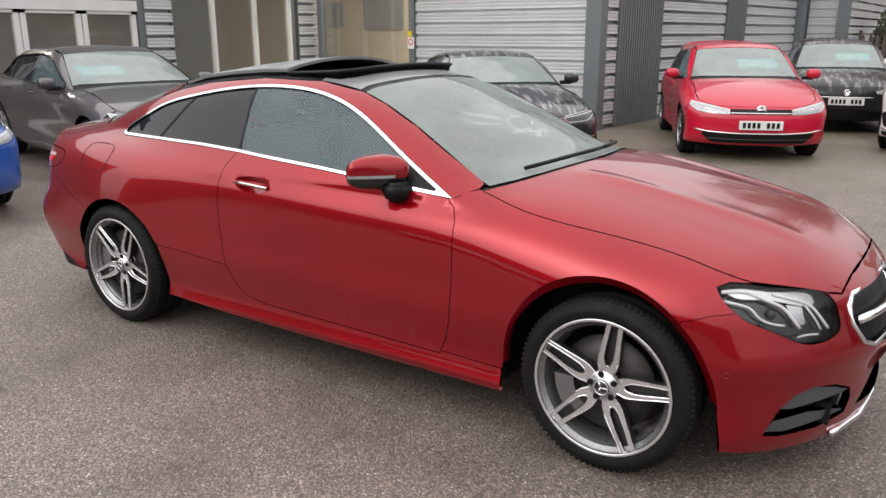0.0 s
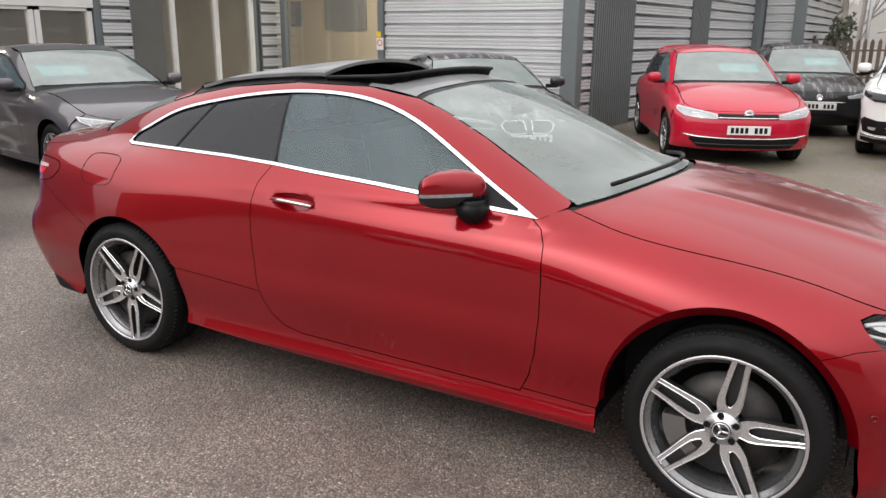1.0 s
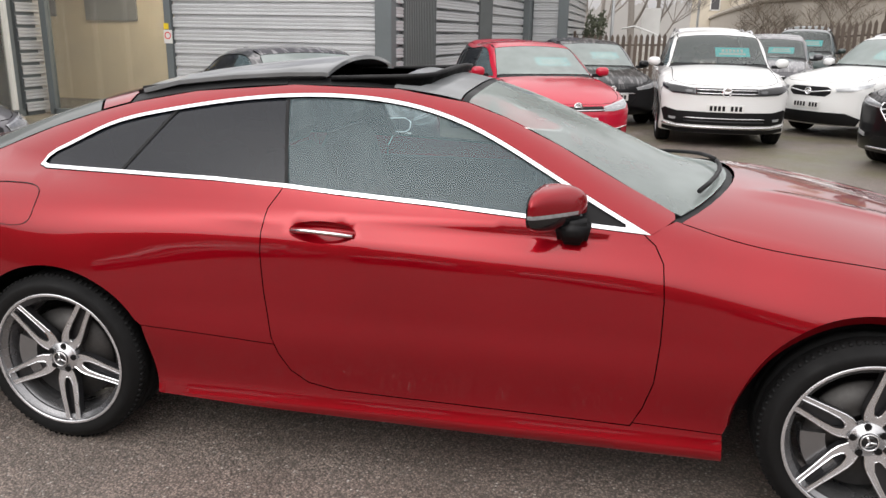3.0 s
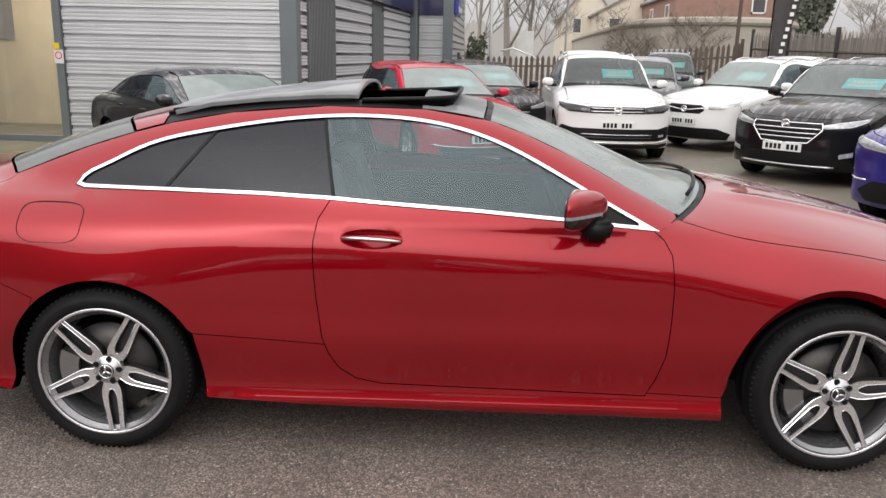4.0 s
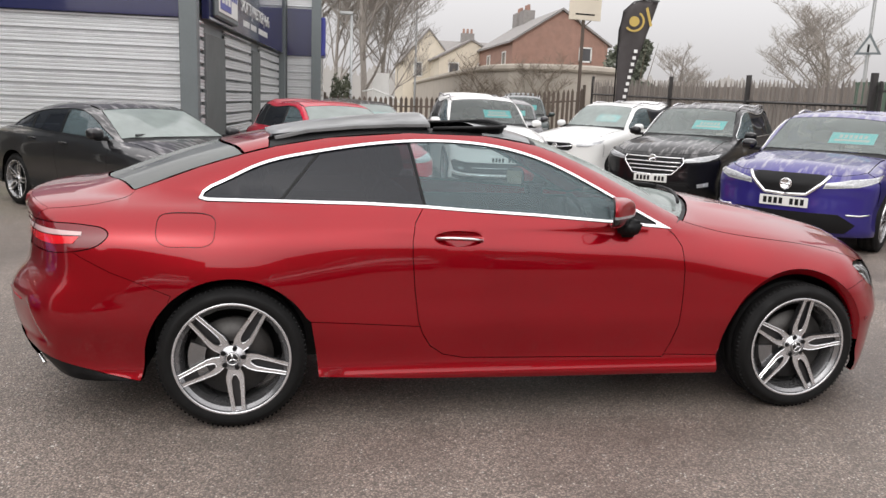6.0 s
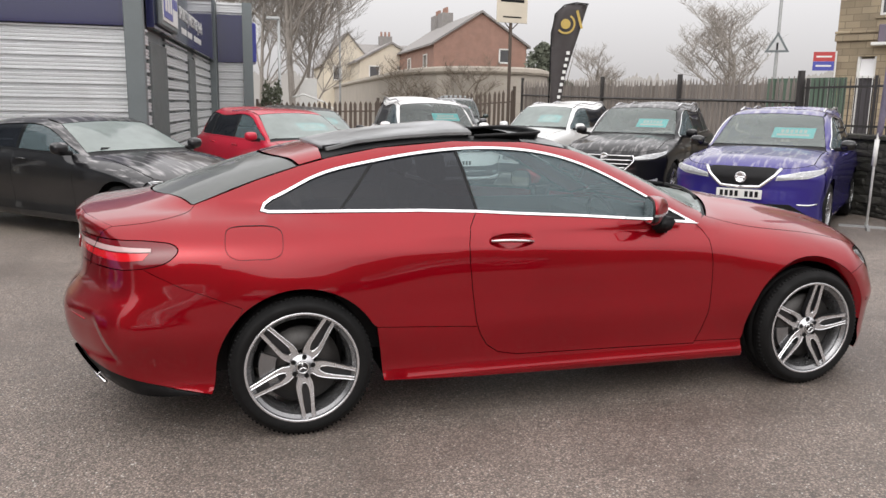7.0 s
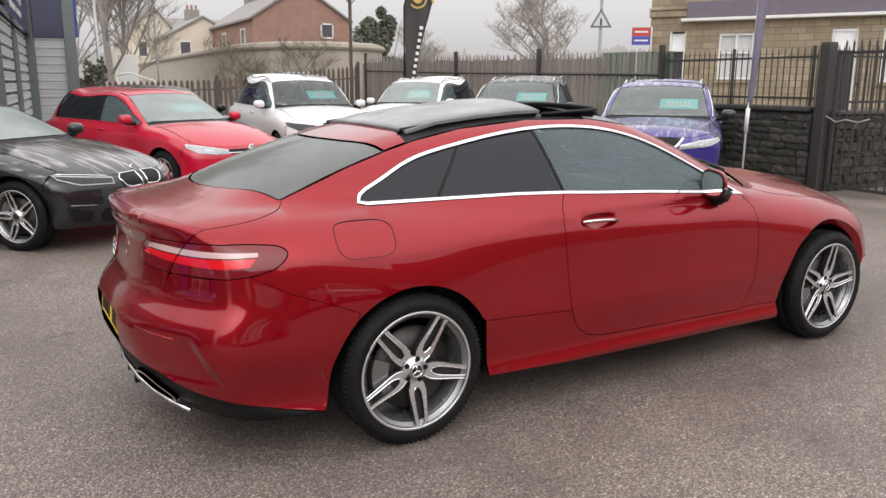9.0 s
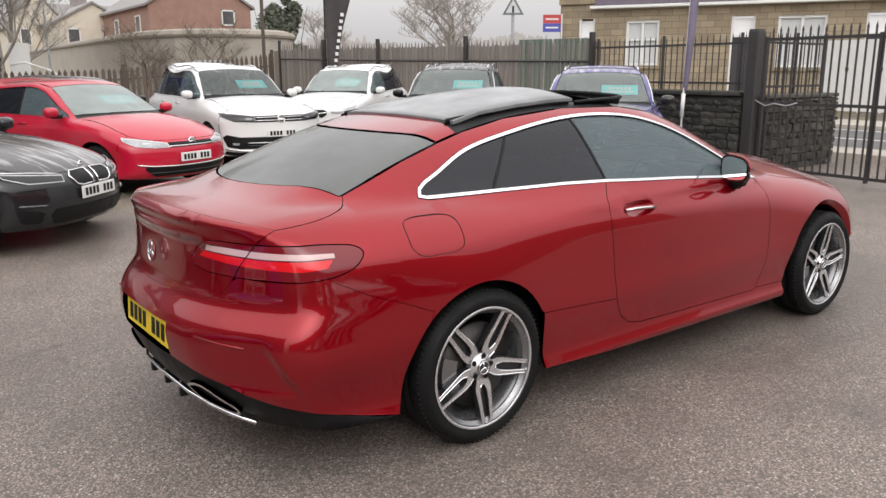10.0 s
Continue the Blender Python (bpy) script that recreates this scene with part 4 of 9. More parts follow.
HERO = dict(
    W=[(-2.6, 0.785), (-2.2, 0.848), (-1.9, 0.886), (-1.45, 0.906), (-1.0, 0.902), (-0.3, 0.897), (0.3, 0.897), (0.9, 0.90), (1.35, 0.906), (1.75, 0.895), (2.0, 0.862), (2.3, 0.80)],
    D=[(0.10, 0.06), (0.185, 0.037), (0.205, 0.024), (0.22, 0.020), (0.24, 0.024), (0.265, 0.034), (0.29, 0.038), (0.34, 0.035), (0.42, 0.0225), (0.48, 0.0145), (0.52, 0.0135), (0.56, 0.016), (0.60, 0.019), (0.65, 0.0195), (0.70, 0.021), (0.75, 0.0235), (0.80, 0.028), (0.85, 0.035), (0.88, 0.042), (0.92, 0.055), (0.96, 0.0735), (1.04, 0.118)],
    Zcl=[(-2.6, 1.01), (-2.40, 1.045), (-2.1, 1.075), (-1.6, 1.07), (0.0, 1.06), (0.9, 1.06), (1.1, 1.045), (1.4, 0.998), (1.75, 0.925), (2.0, 0.855), (2.15, 0.79), (2.3, 0.70)],
    Zsh=[(-2.6, 0.93), (-2.3, 0.972), (-2.0, 1.005), (-1.6, 1.02), (-1.0, 1.022), (-0.4, 1.005), (0.3, 0.972), (0.75, 0.945), (1.0, 0.915), (1.35, 0.868), (1.75, 0.79), (2.0, 0.72), (2.3, 0.62)],
    Zr=[(-2.5, 0.94), (-2.3, 1.015), (-2.1, 1.10), (-1.9, 1.178), (-1.58, 1.283), (-1.27, 1.353), (-0.98, 1.396), (-0.6, 1.424), (-0.35, 1.426), (-0.11, 1.408), (0.12, 1.362), (0.36, 1.282), (0.6, 1.187), (0.8, 1.10), (1.0, 1.01), (1.2, 0.915)],
    Gw=[(-2.4, 0.47), (-2.1, 0.56), (-1.9, 0.615), (-1.6, 0.685), (-1.2, 0.745), (-0.6, 0.785), (0.0, 0.793), (0.5, 0.787), (0.75, 0.772), (1.2, 0.71)],
    Xf=[(0.06, 2.16), (0.12, 2.215), (0.2, 2.25), (0.35, 2.28), (0.5, 2.285), (0.62, 2.265), (0.72, 2.215), (0.8, 2.14), (1.0, 1.9)],
    Xr=[(0.15, -2.36), (0.28, -2.46), (0.42, -2.53), (0.52, -2.55), (0.575, -2.551), (0.62, -2.535), (0.66, -2.506), (0.70, -2.476), (0.76, -2.458), (0.9, -2.446), (0.95, -2.448), (0.985, -2.472), (1.015, -2.49), (1.04, -2.482), (1.08, -2.44), (1.2, -2.38)],
    Zb=[(-2.6, 0.21), (-2.2, 0.205), (-1.85, 0.195), (-1.2, 0.180), (-0.4, 0.174), (0.6, 0.170), (1.2, 0.160), (1.7, 0.122), (2.0, 0.098), (2.3, 0.08)],
    bulge=[(-1.45, 0.64, 0.44, 0.21, 0.036), (1.4, 0.62, 0.42, 0.19, 0.028), (-2.25, 0.54, 0.38, 0.15, 0.034)],
    scoop=(0.825, 0.35, 0.022),
    swell=[(0.50, 0.020, 0.065, 1.74, 1.95)],
    ridges=[(0.34, 0.012, 0.05, 1.0, 2.1)],
    bow_f=0.46, bow_r=0.34, tumble=0.55, pivot_f=1.35, pivot_r=-1.35,
)
hero = thing("car", "deep red metallic coupe with open glass roof and chrome trim", "car", pose(0, 0, 0, 0, 0, 2.49))
hb = Body(HERO)
RED = M["paint_hero"]
S, T = hb.side, hb.top
FANF, FANR = (lambda q: hb.fan(q, 1)), (lambda q: hb.fan(q, -1))

AXR, AXF, RT = -1.4365, 1.4365, 0.336
arch_r = [(-1.835, 0.235)] + arc(AXR + 0.0, 0.325, 0.388, 176, -4, 36) + [(-1.045, 0.235)]      # rear to front
# the edge of the front arch, and the turned-in lip inside it
LIP_ANGLE = np.linspace(180, 4, 45)
lip_in = [(AXF - 0.026 + 0.393 * math.cos(radians(a)), 0.325 + 0.393 * math.sin(radians(a))) for a in LIP_ANGLE]
lip_w = 0.006 + 0.026 * ramp01(-LIP_ANGLE, -168.0, -105.0)
lip_out = [(AXF - 0.026 + (0.393 + w_) * math.cos(radians(a)), 0.325 + (0.393 + w_) * math.sin(radians(a))) for a, w_ in zip(LIP_ANGLE, lip_w)]
arch_f = [(1.005, 0.225)] + lip_out + [(1.838, 0.30), (1.85, 0.17)]

dlo_low = [(-1.60, 1.043), (-1.56, 1.034), (-1.2, 1.036), (-0.83, 1.035), (-0.55, 1.026), (-0.355, 1.014), (0.0, 0.996), (0.385, 0.970), (0.72, 0.940)]
dlo_up = smooth_line([(0.72, 0.940), (0.561, 1.022), (0.322, 1.149), (0.105, 1.252), (-0.12, 1.316), (-0.342, 1.340), (-0.607, 1.337), (-0.83, 1.314), (-1.10, 1.268), (-1.338, 1.205), (-1.515, 1.119), (-1.59, 1.068), (-1.60, 1.043)], 5)
dlo = dlo_low + dlo_up[1:-1]
door_rear = [(-0.556, 1.028), (-0.598, 0.96), (-0.612, 0.88), (-0.612, 0.80), (-0.60, 0.66), (-0.578, 0.50), (-0.555, 0.435), (-0.515, 0.37), (-0.45, 0.325), (-0.35, 0.305)]
door_front = [(0.70, 0.287), (0.735, 0.36), (0.762, 0.46), (0.772, 0.60), (0.772, 0.74), (0.762, 0.86), (0.735, 0.91), (0.695, 0.944)]
door_out = [(p, q) for p, q in door_rear] + [(-0.1, 0.300), (0.3, 0.294)] + door_front + [(0.385, 0.970), (0.0, 0.996), (-0.355, 1.014)]

# right and left doors, with the handle's dish
DISH = (-0.388, 0.892, 0.122, 0.037)
dish_o = [(DISH[0] + DISH[2] * math.cos(a), DISH[1] + DISH[3] * math.sin(a)) for a in np.linspace(0, math.tau, 65)[:-1]]
hb.pair("door", RED, hero, door_out, S, holes=[dish_o], step=0.03, gap=0.0022, hole_gap=0.0, rim=0.004)
# sills
sill = [(-1.045, 0.230), (-1.06, 0.36), (-1.083, 0.506), (-0.568, 0.472)] + door_rear[6:] + [(-0.1, 0.300), (0.3, 0.294), (0.70, 0.287), (0.706, 0.299), (1.0, 0.291), (1.005, 0.194), (0.0, 0.198), (-0.6, 0.210)]
hb.pair("sill", RED, hero, sill, S, step=0.03)

# front wings
bonnet_line = smooth_line([(0.80, 0.975), (0.965, 0.932), (1.35, 0.878), (1.73, 0.811), (1.877, 0.767)], 6)
lamp_f = smooth_line([(1.786, 0.757), (1.818, 0.769), (1.877, 0.764), (1.994, 0.743), (2.084, 0.716), (2.117, 0.682), (2.137, 0.636), (2.143, 0.585), (2.096, 0.562), (1.997, 0.602), (1.891, 0.657), (1.822, 0.713), (1.786, 0.757)], 6)[:-1]
ARCH_SEAM = min(lip_out, key=lambda p: abs(p[0] - 1.697) + (p[1] < 0.5))
wing = [(0.706, 0.299)] + door_front[1:] + bonnet_line + [(1.818, 0.769), (1.786, 0.757), (1.798, 0.739), (1.822, 0.713)] + dense_line([(1.862, 0.680), (1.79, 0.672), ARCH_SEAM], 0.02) + [p for p in arch_f[::-1] if p[0] < ARCH_SEAM[0] - 0.003 and p[1] > 0.29] + [(1.0, 0.291)]
hb.pair("front_wing", RED, hero, wing, S, step=0.035)
for sg in (1, -1):
    a, b_ = hb.side(np.array(lip_out)), hb.side(np.array(lip_in))
    a[:, 1] += 0.001
    b_[:, 1] = a[:, 1] + 0.004 + 0.75 * lip_w
    c = b_ + [0, 0.030, 0]
    bm = bmesh.new()
    rows = [[bm.verts.new((q[0], q[1] * sg, q[2])) for q in line] for line in (a, b_, c)]
    for r0, r1 in zip(rows, rows[1:]):
        for k in range(len(r0) - 1):
            bm.faces.new((r0[k], r0[k + 1], r1[k + 1], r1[k]) if sg < 0 else (r0[k + 1], r0[k], r1[k], r1[k + 1]))
    part("arch_lip", bm, RED, hero, "turned-in wheel arch lip")

# bonnet, seen from above
edge = hb.side(np.array(bonnet_line))
bon_r = [(float(p[0]), float(p[1])) for p in edge]
front_edge = [(1.94, -0.656), (1.994, -0.607), (2.045, -0.556), (2.086, -0.512), (2.13, -0.448), (2.134, -0.40), (2.140, -0.317), (2.152, -0.16), (2.156, 0.0)]
half = bon_r + front_edge
cowl = [(1.075 - 0.50 * y * y, y) for y in np.linspace(0, -0.72, 9)]
bon = half + [(x, -y) for x, y in half[::-1][1:]] + [(x, -y) for x, y in cowl[::-1]][:-1] + cowl
hb.panel("bonnet", RED, hero, bon, T, step=0.045)
# cowl strip under the wipers
cw = [(1.072 - 0.50 * y * y, y) for y in np.linspace(0.72, -0.72, 15)] + [(1.042 - 0.50 * y * y, y) for y in np.linspace(-0.72, 0.72, 15)]
hb.panel("cowl", M["black"], hero, cw, T, step=0.05, off=-0.012)

# the roof rails, rear quarters and rear pillars in one piece a side
screen_edge = [(0.80, -0.672), (0.62, -0.632), (0.40, -0.585), (0.20, -0.548), (0.06, -0.527), (-0.20, -0.512), (-0.60, -0.507), (-1.00, -0.515), (-1.25, -0.528), (-1.40, -0.54), (-1.60, -0.552), (-1.80, -0.562), (-1.895, -0.565)]
rail3 = hb.top(np.array(screen_edge))
rail = [(float(p[0]), float(p[2])) for p in rail3]
lamp_r_side = [(-2.20, 0.939), (-2.119, 0.938), (-2.035, 0.931), (-1.985, 0.920), (-1.966, 0.903), (-1.985, 0.868), (-2.04, 0.836), (-2.12, 0.819), (-2.2, 0.812)]
# the boot lid's edge, shared by the lid and the quarters
lid_xy = [(-1.895, -0.566)] + smooth_line([(-1.905, -0.585), (-1.949, -0.640), (-2.031, -0.679), (-2.14, -0.688), (-2.247, -0.678)], 5)
lid_top = hb.top(np.array(lid_xy))
drop_a, drop_b = lid_top[-1], np.array([-2.318, -0.650, 0.940])
lid_drop = hb.fan(np.array(hb.to_fan([drop_a + (drop_b - drop_a) * t for t in np.linspace(0, 1, 9)[1:]], -1)), -1)
lid_side = [(float(p[0]), float(p[2])) for p in np.concatenate([lid_top[1:], lid_drop])]
lamp_edge = smooth_line(lamp_r_side[0:8], 4)
seam_r = dense_line([(-1.716, 0.595), (-1.70, 0.635), (-1.83, 0.688), (-1.96, 0.735), (-2.07, 0.790), (-2.12, 0.819)], 0.025)
quarter = [(-1.083, 0.506), (-0.568, 0.472)] + door_rear[5::-1] + [(-0.83, 1.035), (-1.2, 1.036), (-1.56, 1.034), (-1.60, 1.043)] + dlo_up[::-1][1:] + [(0.80, 0.978)] + rail + lid_side + lamp_edge + seam_r[::-1][1:] + [p for p in arch_r if p[1] > 0.50 and p[0] > -1.715]
hb.pair("rear_quarter", RED, hero, quarter, S, step=0.035)

# fuel flap: a line round it and a slightly raised lid on the right-hand side
flap = smooth_line([(-1.764, 0.935), (-1.755, 0.975), (-1.725, 0.986), (-1.63, 0.990), (-1.55, 0.985), (-1.517, 0.970), (-1.511, 0.92), (-1.522, 0.872), (-1.555, 0.855), (-1.64, 0.852), (-1.73, 0.858), (-1.757, 0.88), (-1.764, 0.935)], 3)[:-1]
hb.panel("fuel_flap_gap", M["black"], hero, inset(flap, -0.0015), S, holes=[inset(flap, 0.0007)], step=0.05, off=0.0012, gap=0, rim=0.002)

# side glass and its frames
def clip_poly(poly, a, b, keep_right):
    """The part of an outline on one side of the line a-b."""
    def sd(p):
        return ((b[0] - a[0]) * (p[1] - a[1]) - (b[1] - a[1]) * (p[0] - a[0])) * (1 if keep_right else -1)
    out = []
    for p, q in zip(poly, poly[1:] + poly[:1]):
        sp, sq = sd(p), sd(q)
        if sp >= 0:
            out.append(p)
        if (sp >= 0) != (sq >= 0):
            t = sp / (sp - sq)
            out.append((p[0] + (q[0] - p[0]) * t, p[1] + (q[1] - p[1]) * t))
    return out


glass_in = clip_poly(inset(dense(dlo, 0.05), 0.0135), (0.635, 1.2), (0.635, 0.8), False)
hb.pair("window_trim", M["chrome"], hero, dense(dlo, 0.05), S, label="bright chrome window surround", holes=[glass_in], step=0.03, off=0.003, gap=0.001, rim=0.01)
split_b = [(-0.607, 1.33), (-0.545, 1.03)]
split_c = [(-1.045, 1.27), (-1.232, 1.04)]


def shifted(line, d):
    return [(line[0][0] + d, line[0][1]), (line[1][0] + d, line[1][1])]


gz = clip_poly(inset(dense(dlo, 0.04), 0.0115), (0.640, 1.2), (0.640, 0.8), False)
front_glass = clip_poly(gz, *shifted(split_b, 0.006), True)
mid_glass = clip_poly(clip_poly(gz, *shifted(split_b, -0.006), False), *shifted(split_c, 0.007), True)
rear_glass = clip_poly(gz, *shifted(split_c, -0.007), False)
for nm, pl, mt, lb in (("door_window", front_glass, "glass_side", "green tinted window glass"), ("rear_side_window", mid_glass, "glass_dark", "dark privacy glass"), ("quarter_light", rear_glass, "glass_dark", "dark privacy glass")):
    for mi in (False, True):
        ob = hb.panel(nm, M["glass_far" if mi and mt == "glass_side" else mt], hero, pl, S, label=lb, step=0.05, off=-0.006, gap=0, rim=0, mirror=mi)
        ob.visible_shadow = False
for a, b, w in ((split_b[0], split_b[1], 0.0065), (split_c[0], split_c[1], 0.0075)):
    strip = [(a[0] - w, a[1]), (a[0] + w, a[1]), (b[0] + w, b[1]), (b[0] - w, b[1])]
    hb.pair("pillar_cover", M["black"], hero, strip, S, step=0.04, off=-0.003, gap=0, rim=0.02)
# the small black sail panel behind the mirror
hb.pair("sail_panel", M["black"], hero, clip_poly(gz, (0.47, 1.2), (0.44, 0.8), True), S, step=0.04, off=-0.003, gap=0, rim=0)

# windscreen, roof, rear window
scr = [(1.046 - 0.50 * y * y, y) for y in np.linspace(0.67, -0.67, 13)] + [(x, y + 0.006) for x, y in screen_edge[0:5]] + [(0.085 - 0.09 * y * y, y) for y in np.linspace(-0.515, 0.515, 9)] + [(x, -y - 0.006) for x, y in screen_edge[0:5][::-1]]
ws = hb.panel("windscreen", M["screen"], hero, scr, T, label="clear windscreen glass", step=0.06, off=-0.004, gap=0, rim=0)
ws.visible_shadow = False
band = [(0.088 - 0.09 * y * y, y) for y in np.linspace(0.522, -0.522, 9)] + [(0.064 - 0.09 * y * y, y) for y in np.linspace(-0.522, 0.522, 9)]
hb.panel("header_seal", M["black"], hero, band, T, step=0.05, off=-0.003, gap=0, rim=0.01)
fr = [(0.060 - 0.09 * y * y, y) for y in np.linspace(0.522, -0.522, 9)] + [(-0.22, -0.509), (-0.22, 0.509)]
hb.panel("roof_glass", M["roof_glass"], hero, fr, T, label="black glass front roof panel", step=0.05, off=-0.001, gap=0.002)
rr_ = [(-0.64, 0.50), (-0.64, -0.50)] + [(x, y + 0.007) for x, y in screen_edge[7:10]] + [(-1.555 + 0.55 * y * y, y) for y in np.linspace(-0.53, 0.53, 9)] + [(x, -y - 0.007) for x, y in screen_edge[7:10][::-1]]
hb.panel("roof", RED, hero, clip_poly(dense(rr_, 0.05), (-1.285, 1.0), (-1.285, -1.0), False), T, step=0.05)
hb.panel("roof_track", M["black"], hero, clip_poly(dense(rr_, 0.05), (-1.282, 1.0), (-1.282, -1.0), True), T, step=0.05, off=-0.004, gap=0, label="black frame of the open roof")
for sgn in (1, -1):
    strip = [(-0.22, sgn * 0.507), (-0.64, sgn * 0.502), (-0.64, sgn * 0.44), (-0.22, sgn * 0.44)]
    hb.panel("roof_rail", M["black"], hero, strip, T, step=0.05, off=-0.006, gap=0, rim=0.05)
rw = [(-1.568 + 0.55 * y * y, y) for y in np.linspace(0.535, -0.535, 11)] + [(x, y + 0.008) for x, y in screen_edge[9:]] + [(-2.115 + 0.68 * y * y, y) for y in np.linspace(-0.555, 0.555, 11)] + [(x, -y - 0.008) for x, y in screen_edge[9:][::-1]]
hb.panel("rear_window", M["glass_rear"], hero, rw, T, label="dark rear window glass", step=0.05, off=-0.004, gap=0, rim=0)

# boot lid: deck and rear face
lip = [(-2.285, -0.640), (-2.328, -0.575), (-2.382, -0.46), (-2.422, -0.30), (-2.440, -0.15), (-2.446, 0.0)]
hd = lid_xy + lip
deck = hd + [(x, -y) for x, y in hd[::-1][1:]] + [(-2.125 + 0.68 * y * y, y) for y in np.linspace(0.56, -0.56, 11)]
p1 = hb.patch(deck, T, step=0.035, rim=0.015, gap=0.0004)
lip_fan = hb.to_fan(hb.top(np.array(dense_line(lid_xy[-1:] + lip, 0.03))), -1)
low_half = hb.end_to_fan([(-0.575, 0.811), (-0.552, 0.795), (-0.512, 0.746), (-0.434, 0.712), (-0.24, 0.702), (-0.1, 0.700), (0.0, 0.700)], -1)
lamp_inner = hb.end_to_fan([(-0.66, 0.940), (-0.50, 0.941), (-0.43, 0.938), (-0.37, 0.905), (-0.325, 0.858), (-0.35, 0.828), (-0.43, 0.814), (-0.56, 0.811), (-0.62, 0.811)], -1)
drop_fan = hb.to_fan(lid_drop, -1)
face_half = lip_fan[0:1] + drop_fan + lamp_inner[1:8] + low_half[1:]
ff = face_half + [(3 - a, b) for a, b in face_half[::-1][1:]] + [(3 - a, b) for a, b in lip_fan[1:]] + lip_fan[::-1][1:-1]
p2 = hb.patch(ff, FANR, step=0.03, rim=0.015, gap=0.0004)
v, f, n = joined([p1, p2])
boot = finish("boot_lid", v, f, n, RED, hero)

# rear lamps, wrapped round the corner
lamp_side_fan = hb.side_to_fan(lamp_edge + [(-2.2, 0.810)], -1)
lamp_r = lamp_side_fan + lamp_inner[::-1]
lit = hb.side_to_fan([(-2.08, 0.905), (-2.2, 0.910)], -1) + hb.end_to_fan([(-0.66, 0.914), (-0.434, 0.921), (-0.42, 0.897), (-0.66, 0.890)], -1) + hb.side_to_fan([(-2.2, 0.889), (-2.08, 0.890)], -1)
low = hb.side_to_fan([(-2.09, 0.885), (-2.2, 0.884)], -1) + hb.end_to_fan([(-0.66, 0.885), (-0.41, 0.892), (-0.385, 0.872), (-0.56, 0.858), (-0.66, 0.853)], -1) + hb.side_to_fan([(-2.2, 0.848), (-2.115, 0.856)], -1)
for mi in (False, True):
    tl = hb.panel("tail_lamp", M["lens_dark"], hero, lamp_r, FANR, label="dark red wraparound rear lamp", step=0.04, off=0.001, gap=0.003, rim=0.02, mirror=mi)
    hb.panel("light_bar", M["lens_pink"], tl, lit, FANR, label="pale light bar", step=0.04, off=0.003, gap=0, rim=0.004, mirror=mi)
    hb.panel("light_bar", M["lens_red"], tl, low, FANR, label="bright red light bar", step=0.04, off=0.003, gap=0, rim=0.004, mirror=mi)
    q = hb.fan(np.array(drop_fan[-1:] + hb.end_to_fan([(-0.612, 0.89), (-0.577, 0.840), (-0.565, 0.812)], -1)), -1)
    q = (q + hb.normal(q) * 0.003) * [1, -1 if mi else 1, 1]
    part("lamp_gap", tube([tuple(a) for a in q], 0.0022, 5), M["black"], tl)

# rear bumper
rb_top = hb.side_to_fan(seam_r + [(-2.2, 0.810)], -1)
rb_half_top = rb_top + hb.end_to_fan([(-0.72, 0.808), (-0.64, 0.809)], -1) + low_half
rb_bot = hb.side_to_fan([(-1.845, 0.230), (-2.0, 0.262), (-2.106, 0.288), (-2.25, 0.332)], -1) + hb.end_to_fan([(-0.62, 0.384), (-0.519, 0.413), (-0.40, 0.447), (-0.276, 0.470), (0.0, 0.475)], -1)
rb_arch = hb.side_to_fan([p for p in arch_r if p[0] < -1.71 and 0.25 < p[1] < 0.60], -1)
h1 = rb_bot[::-1] + rb_arch + rb_half_top
rb = h1 + [(3 - a, b) for a, b in h1[::-1][1:-1]]
recess = hb.end_to_fan([(-0.285, 0.468), (-0.275, 0.600), (0.0, 0.603), (0.275, 0.600), (0.285, 0.468), (0.0, 0.472)], -1)
v, f, n = hb.patch(rb, FANR, holes=[recess], step=0.026, gap=0.0006, rim=0.045)
bumper_r = finish("rear_bumper", v, f, n, RED, hero)
hb.panel("plate_recess", RED, hero, recess, FANR, step=0.06, off=-0.042, gap=0, rim=0)
df_half = hb.side_to_fan([(-1.86, 0.226), (-2.0, 0.258), (-2.106, 0.284), (-2.25, 0.328)], -1) + hb.end_to_fan([(-0.62, 0.380), (-0.519, 0.409), (-0.40, 0.443), (-0.276, 0.466), (0.0, 0.471)], -1)
df_low = [(a, max(0.218, b - 0.17)) for a, b in df_half]
d1 = df_half + [(3 - a, b) for a, b in df_half[::-1][1:]] + [(3 - a, b) for a, b in df_low[1:]] + df_low[::-1][:-1]
hb.panel("diffuser", M["black"], hero, d1, FANR, label="black plastic rear diffuser", step=0.05, off=-0.012, gap=0, rim=0.03)


def surface_strip(points_fan, end, name, mat, w, lift, label=""):
    """A rounded strip that follows the surface."""
    q = np.array(points_fan)
    p = hb.fan(q, end)
    p = p + hb.normal(p) * lift
    ob = part(name, tube([tuple(a) for a in p], w, 8), mat, hero, label, True)
    return ob


